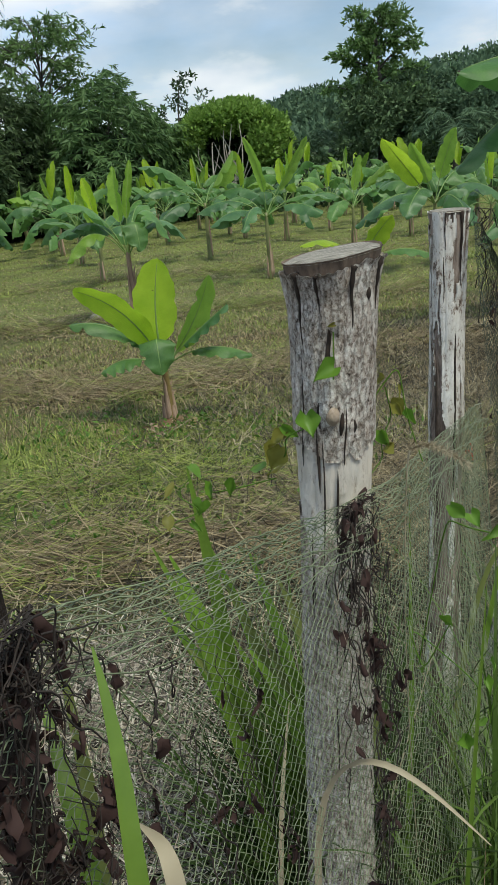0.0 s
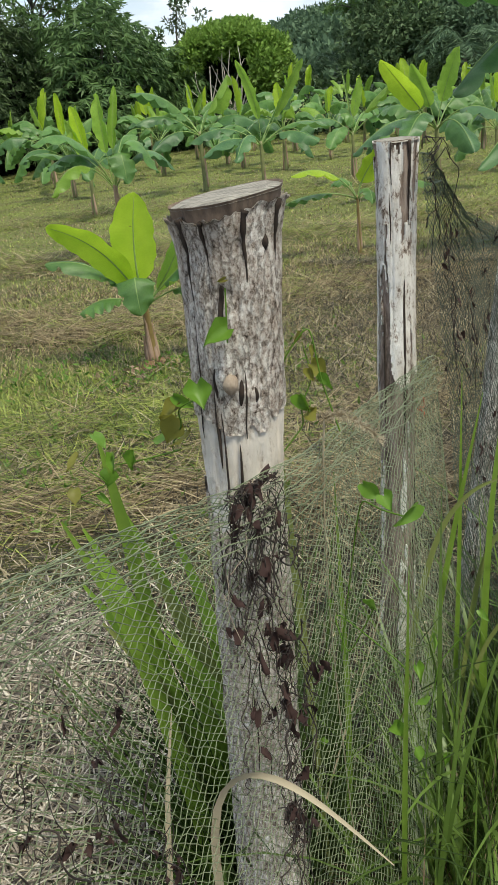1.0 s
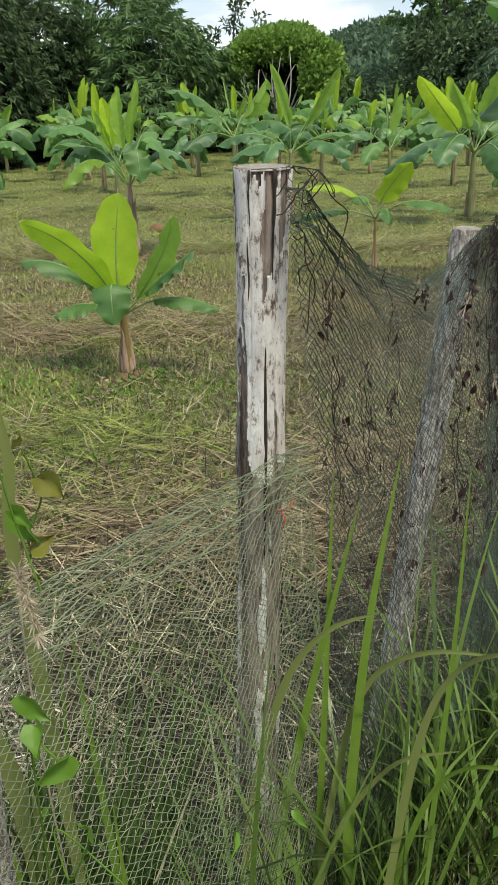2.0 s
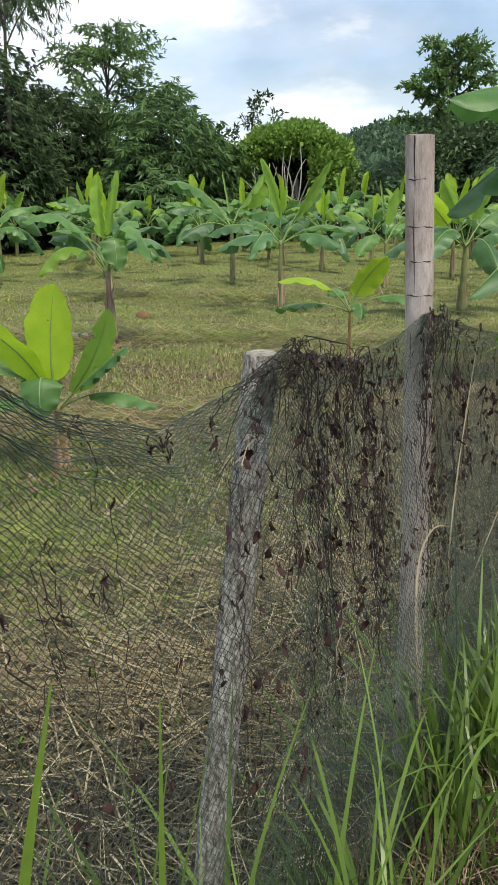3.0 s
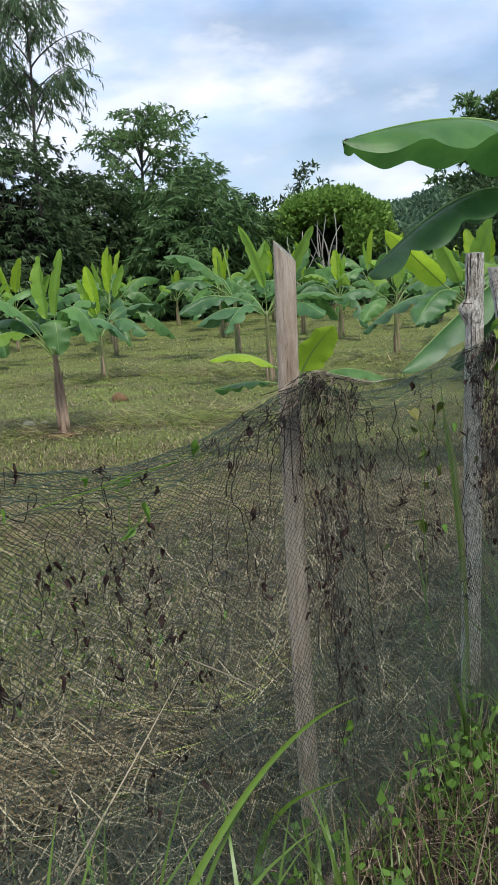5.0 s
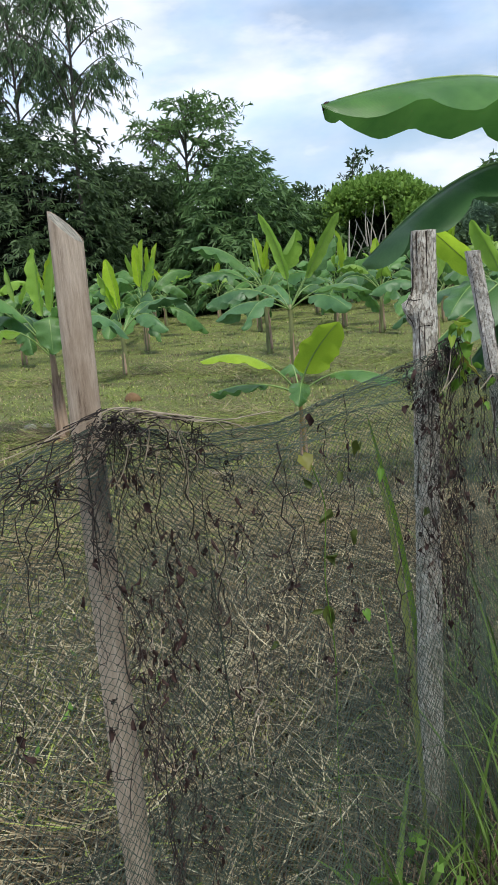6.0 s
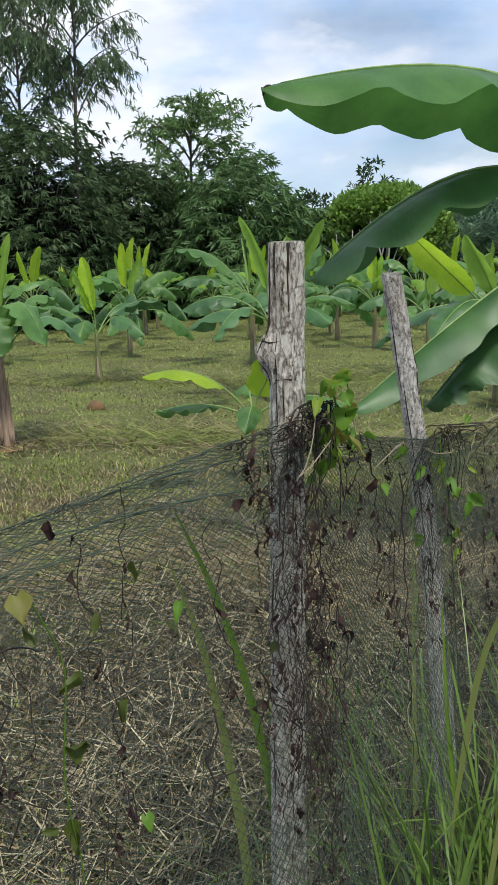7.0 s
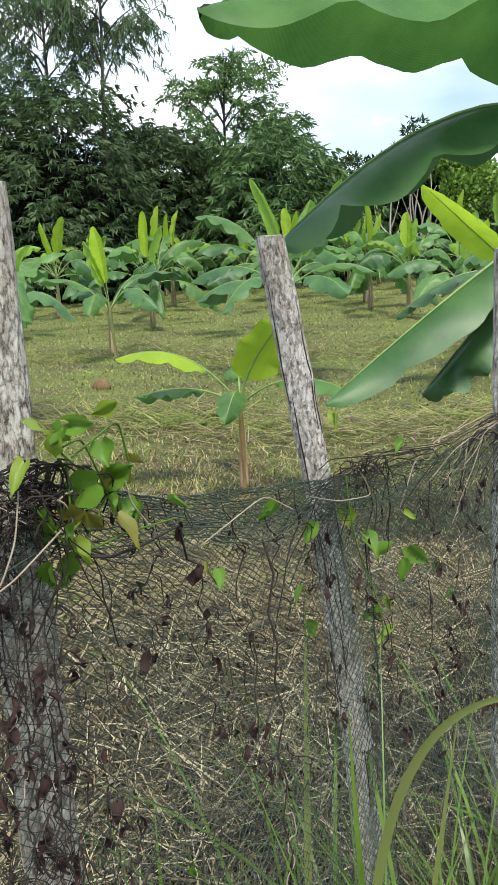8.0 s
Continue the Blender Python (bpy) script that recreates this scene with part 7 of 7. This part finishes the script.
def green_vines():
    g = np.random.default_rng(77)
    face = np.array([0.25, -0.9, 0.35])

    def vine(label, spots, stem=None, material=None):
        c = np.array(spots[0][:3])
        th = thing("green_vine", (c[0], c[1], 0.0), label, "vine", "green creepers on the fence")
        org = np.array([c[0], c[1], 0.0])
        for x, y, z, size, *m in spots:
            heart_leaf(th, np.array([x, y, z + abs(size) * 0.5]) - org, face + (np.array([0, 0, 0.5]) + g.normal(size=3) * 0.85 if size > 0 else g.normal(size=3) * 0.2), size * g.uniform(0.6, 0.95) if size > 0 else -size, m[0] if m else (material or M_leaf_vine), g.normal() * 0.8)
        pts = np.array(stem if stem else [sp[:3] for sp in spots]) - org
        if len(pts) > 1:
            t = np.linspace(0, len(pts) - 1, 30)
            p = np.stack([np.interp(t, np.arange(len(pts)), pts[:, k]) for k in range(3)], -1)
            for _ in range(3):
                p[1:-1] = (p[:-2] + p[1:-1] * 2 + p[2:]) / 4
            part("stem", arrays_mesh("stem", *tube(p, 0.0011, 5, False)), M_leaf_vine, th)
        return th
    T = M_leaf_turn
    vine("small green creeper leaf growing from the stump", [(0.141, 0.850, 1.336, -0.032), (0.145, 0.858, 1.40, 0.020, M_leaf_turn)])
    vine("green and russet creeper leaves beside the stump", [(0.10, 0.835, 1.275, -0.034), (0.065, 0.86, 1.255, -0.032), (0.07, 0.87, 1.23, 0.042, T), (0.06, 0.88, 1.21, 0.045, T), (0.045, 0.95, 1.18, 0.05, T), (0.03, 0.96, 1.15, 0.045), (0.06, 0.95, 1.16, 0.05, T), (-0.02, 0.96, 1.14, 0.034), (-0.06, 1.0, 1.12, 0.03)])
    vine("green creeper leaves sprouting by the fallen net", [(-0.10, 1.05, 1.13, 0.04), (-0.13, 1.05, 1.10, 0.036, T), (-0.085, 1.04, 1.07, 0.034), (-0.15, 1.06, 1.04, 0.03, T), (-0.11, 1.06, 1.02, 0.04)])
    vine("creeper twining between stump and white post", [(0.238, 0.93, 1.285, 0.024, T), (0.245, 0.94, 1.235, 0.028), (0.236, 0.93, 1.255, 0.026, T)],
         [(0.19, 0.92, 1.20), (0.20, 0.93, 1.28), (0.24, 0.93, 1.33), (0.25, 0.93, 1.25), (0.27, 0.92, 1.18)])
    vine("trio of fresh green creeper leaves", [(0.29, 0.81, 1.14, -0.030), (0.312, 0.78, 1.135, 0.034), (0.342, 0.755, 1.135, -0.032)], [(0.25, 0.88, 0.85), (0.285, 0.82, 1.13), (0.31, 0.785, 1.13), (0.342, 0.76, 1.13)])
    vine("creeper low on the netting", [(0.30, 0.88, 0.92, 0.03), (0.26, 0.9, 0.82, 0.025), (0.24, 0.92, 0.9, 0.02), (0.36, 0.9, 0.78, 0.03), (0.33, 0.92, 0.66, 0.035)])
    vine("creeper leaves among the long grass", [(1.21, 2.66, 0.30, 0.04), (1.20, 2.64, 0.26, 0.045), (1.17, 2.62, 0.23, 0.045), (1.23, 2.66, 0.34, 0.03), (1.16, 2.6, 0.16, 0.05)])
    vine("green creeper leaves high on the netting", [(1.375, 3.16, 1.07, 0.04), (1.36, 3.12, 1.04, 0.035), (1.36, 3.15, 1.12, 0.03), (1.33, 3.05, 1.16, 0.03), (1.45, 3.3, 1.15, 0.03), (1.25, 2.90, 1.15, 0.03)])
    vine("pair of creeper leaves low on the netting", [(1.68, 3.62, 0.36, 0.035), (1.66, 3.60, 0.34, 0.03), (1.58, 3.5, 0.18, 0.035)])
    OL = M_leaf_olive
    vine("olive creeper climbing the net between two posts", [(1.882, 4.031, 1.026, 0.036, OL), (1.842, 3.959, 1.025, 0.036, OL), (1.941, 4.139, 1.0, 0.04), (1.867, 4.004, 0.947, 0.036, OL), (1.853, 3.979, 0.873, 0.042, OL), (1.859, 3.99, 0.76, 0.042, OL), (1.906, 4.074, 0.723, 0.04),
          (1.843, 3.961, 0.773, 0.036, OL), (1.912, 4.085, 1.054, 0.045, OL), (1.833, 3.942, 1.081, 0.04, T), (1.89, 4.045, 0.90, 0.04, OL)],
         [(1.84, 3.95, 1.1), (1.86, 3.99, 1.0), (1.85, 3.97, 0.85), (1.86, 3.99, 0.7), (1.85, 3.97, 0.4), (1.86, 3.95, 0.02)])
    vine("creeper leaves low between stump and white post", [(0.41, 1.07, 0.70, 0.032), (0.40, 1.07, 0.57, 0.035), (0.38, 1.07, 0.45, 0.035), (0.21, 1.05, 0.51, 0.03), (0.49, 1.07, 0.75, 0.03), (0.44, 1.1, 0.40, 0.03)], [(0.49, 1.07, 0.75), (0.42, 1.07, 0.66), (0.40, 1.07, 0.5), (0.37, 1.07, 0.02)])
    vine("yellowing creeper leaves hanging beside the stump", [(0.23, 1.02, 1.27, 0.03, T), (0.24, 1.03, 1.22, 0.04, T), (0.22, 1.02, 1.18, 0.036), (0.222, 1.02, 1.15, 0.03, T), (0.19, 1.0, 1.12, 0.03)])
    long_blade([(0.20, 1.08, 0.1), (0.19, 1.08, 0.9), (0.17, 1.07, 1.17), (0.19, 1.08, 1.22), (0.18, 1.08, 1.29), (0.178, 1.08, 1.37)], 0.016, M_blade_olive, "broad upright green grass leaf")
    # round the knobbly post
    V, YL = M_leaf_vine, M_ban_young_leaf
    vine("green creeper spreading from the knobbly post", [(2.078, 4.408, 1.261, 0.046, YL), (2.09, 4.44, 1.258, 0.034), (2.071, 4.395, 1.229, 0.040, YL), (2.096, 4.479, 1.226, 0.040), (2.095, 4.463, 1.187, 0.050), (2.092, 4.45, 1.17, 0.034, T), (2.106, 4.526, 1.148, 0.036), (2.10, 4.487, 1.145, 0.050, T),
          (2.082, 4.413, 1.158, 0.050), (2.08, 4.425, 1.17, 0.036, T), (2.078, 4.408, 1.127, 0.052), (2.085, 4.43, 1.135, 0.04), (2.117, 4.575, 1.150, 0.032)],
         [(2.07, 4.40, 1.21), (2.08, 4.42, 1.17), (2.09, 4.45, 1.15), (2.10, 4.50, 1.15), (2.115, 4.57, 1.14)])
    for k in range(3):
        vine("young creeper leaves crowding round the knobbly post", [(2.075 + 0.02 * g.random(), 4.40 + 0.14 * g.random(), 1.13 + 0.15 * g.random(), g.uniform(0.022, 0.045), (V, YL, T, V)[j]) for j in range(4)])
    vine("lone creeper leaf on a twisted stem", [(2.131, 4.64, 1.032, 0.042), (2.128, 4.62, 1.06, 0.02, T)])
    vine("green creeper trailing down the netting", [(2.212, 5.0, 0.942, 0.045), (2.228, 5.038, 0.899, 0.055), (2.254, 5.1, 0.86, 0.055), (2.263, 5.121, 0.883, 0.045), (2.237, 5.059, 0.821, 0.04, YL), (2.223, 5.025, 0.816, 0.045), (2.233, 5.05, 0.764, 0.058, YL),
          (2.153, 4.791, 1.059, 0.035), (2.198, 4.966, 0.995, 0.045, YL), (2.256, 5.106, 0.953, 0.035, YL), (2.172, 4.877, 1.008, 0.04), (2.254, 5.099, 1.075, 0.03), (2.15, 5.1, 1.11, 0.04, YL), (2.17, 4.83, 0.93, 0.04), (2.18, 4.86, 0.86, 0.045)],
         [(2.204, 4.94, 1.08), (2.206, 4.946, 1.029), (2.213, 4.962, 0.957), (2.228, 4.998, 0.883), (2.239, 5.025, 0.803), (2.233, 5.01, 0.76), (2.221, 4.981, 0.734), (2.21, 4.96, 0.60)])
    th = thing("tendril", (2.1, 4.7, 0.0), "pale thin creeper tendrils looped over the netting", "vine", "green creepers on the fence")
    org = np.array([2.1, 4.7, 0.0])
    for pts in ([(2.218, 4.976, 1.074), (2.229, 5.001, 1.032), (2.197, 4.924, 1.046), (2.18, 4.845, 1.078)], [(2.105, 4.498, 1.204), (2.106, 4.505, 1.179), (2.111, 4.524, 1.152)],
                [(2.07, 4.384, 1.228), (2.066, 4.376, 1.184), (2.058, 4.361, 1.151), (2.053, 4.352, 1.144)], [(2.085, 4.42, 1.183), (2.065, 4.37, 1.152), (2.05, 4.345, 1.14)],
                [(2.2, 5.0, 0.88), (2.20, 4.99, 0.76), (2.21, 5.0, 0.6), (2.20, 4.98, 0.45)], [(2.19, 4.93, 0.77), (2.14, 4.80, 0.79), (2.11, 4.70, 0.72)], [(2.3, 5.25, 1.08), (2.28, 5.2, 1.03), (2.27, 5.14, 1.06), (2.25, 5.1, 0.98)], [(2.12, 4.62, 1.09), (2.15, 4.75, 1.11), (2.17, 4.80, 1.075)]):
        q = np.array(pts) - org
        t = np.linspace(0, len(q) - 1, 24)
        q = np.stack([np.interp(t, np.arange(len(q)), q[:, i]) for i in range(3)], -1)
        for _ in range(4):
            q[1:-1] = (q[:-2] + q[1:-1] * 2 + q[2:]) / 4
        part("stem", arrays_mesh("stem", *tube(q, 0.0009, 5, False)), M_vine_pale, th)
    th = thing("dead_twig", (2.1, 4.5, 0.0), "kinked dark dead twig hanging in the netting", "twig")
    q = np.array([(2.089, 4.428, 1.153), (2.095, 4.475, 1.134), (2.104, 4.519, 1.129), (2.117, 4.578, 1.13), (2.119, 4.588, 1.087), (2.124, 4.612, 1.071), (2.124, 4.611, 1.044), (2.122, 4.599, 1.029), (2.125, 4.615, 1.0), (2.118, 4.584, 0.987), (2.122, 4.601, 0.95)]) - np.array([2.1, 4.5, 0.0])
    part("stem", arrays_mesh("stem", *tube(q, np.linspace(0.0017, 0.0009, len(q)), 6)), M_vine_dry, th)
    for k in (3, 5, 8):
        part("dead_leaf", arrays_mesh("dead_leaf", *dead_leaves(g, [q[k]], 0.03)), M_leaf_dead, th, "crumpled black-brown leaf")
    sp = []
    for k in range(12):
        s = g.uniform(POST_S[5] + 0.1, LINE_S[-1] - 0.5)
        p = net_place(np.float64(s), np.float64(g.uniform(0.05, 0.85)), TOP_B, -0.03)
        sp.append((*p, g.uniform(0.02, 0.035), M_leaf_olive if k % 4 else M_leaf_vine))
    for x in sp:
        vine("single creeper leaf caught behind the netting", [x])


M_leaf_olive = leaf_mat("vine_leaf_olive", (0.03, 0.05, 0.011), (0.12, 0.15, 0.027), 0.35, 0.5, 0.4, 45)
M_ban_young_leaf = leaf_mat("vine_leaf_yellow", (0.14, 0.23, 0.025), (0.31, 0.41, 0.05), 0.45, 0.45, 0.4, 45)
green_vines()


# ---------------------------------------------------------------- small things
def small_things():
    g = np.random.default_rng(55)

    def rock(place, size, material, label, name, cat):
        bm = bmesh.new()
        bmesh.ops.create_icosphere(bm, subdivisions=2, radius=1.0)
        for v in bm.verts:
            k = 1 + 0.22 * noise.noise(v.co * 1.7 + Vector(place))
            v.co = Vector((v.co.x * size[0] * k, v.co.y * size[1] * k, v.co.z * size[2] * k))
        ob = part(name, bm, material)
        ob.location = place
        for p in ob.data.polygons:
            p.use_smooth = True
        tagged(ob, label, cat)
    rock((-2.16, 9.18, 0.03), (0.07, 0.05, 0.045), M_stone, "pale grey stone lying in the mown field", "stone", "stone")
    rock((-2.05, 9.3, 0.02), (0.05, 0.04, 0.03), M_stone, "small pale stone lying in the mown field", "stone", "stone")
    rock((-1.75, 10.6, 0.02), (0.10, 0.07, 0.08), M_soil, "small red earth mound in the grass", "earth_mound", "soil")
    rock((-0.72, 5.0, -0.015), (0.17, 0.13, 0.03), M_soil, "bare red earth round the young plant", "earth_mound", "soil")
    rock((0.86, 7.8, -0.015), (0.15, 0.12, 0.03), M_soil, "bare red earth round the young plant", "earth_mound", "soil")
    rock((-1.62, 8.82, -0.015), (0.18, 0.14, 0.03), M_soil, "bare red earth round the banana stalk", "earth_mound", "soil")
    # a fallen branch at the foot of the netting
    th = thing("fallen_branch", (1.62, 3.45, 0.0), "fallen weathered branch along the foot of the netting", "branch")
    p = np.array([(-0.02, -0.14, 0.03), (0.03, 0.08, 0.045), (0.12, 0.3, 0.04), (0.24, 0.5, 0.05), (0.3, 0.66, 0.04)])
    t = np.linspace(0, 4, 24)
    p = np.stack([np.interp(t, np.arange(5), p[:, k]) for k in range(3)], -1)
    for _ in range(4):
        p[1:-1] = (p[:-2] + p[1:-1] * 2 + p[2:]) / 4
    part("bark", arrays_mesh("bark", *tube(p, np.linspace(0.024, 0.016, 24) * (1 + 0.1 * np.sin(np.arange(24) * 1.3)), 10), True), M_bark_tan, th)
    # red tie on the white post
    th = thing("red_tie", (0.43, 1.43, 0.99), "scrap of red string tied round the post", "string")
    a = np.linspace(-0.9, 0.2, 16)
    part("string", arrays_mesh("string", *tube(np.stack([np.cos(a) * 0.055 - 0.02, np.sin(a) * 0.055 + 0.045, 0.004 * np.sin(a * 5)], -1), 0.002, 5)), M_tie, th)
    part("loose_end", arrays_mesh("loose_end", *tube(bezier((0.016, 0.002, 0), (0.03, -0.006, 0.004), (0.026, -0.008, -0.016), 8), 0.0018, 5)), M_tie, th)
    # dry leaf heap by the young plant
    places = np.array([-0.95, 4.75, 0.03]) + g.normal(size=(14, 3)) * np.array([0.1, 0.06, 0.008])
    ob = part("leaf_litter", arrays_mesh("leaf_litter", *dead_leaves(g, places, 0.07)), M_sheath)
    tagged(ob, "few curled dry brown leaves on the grass", "leaf litter", kind="stuff")


small_things()
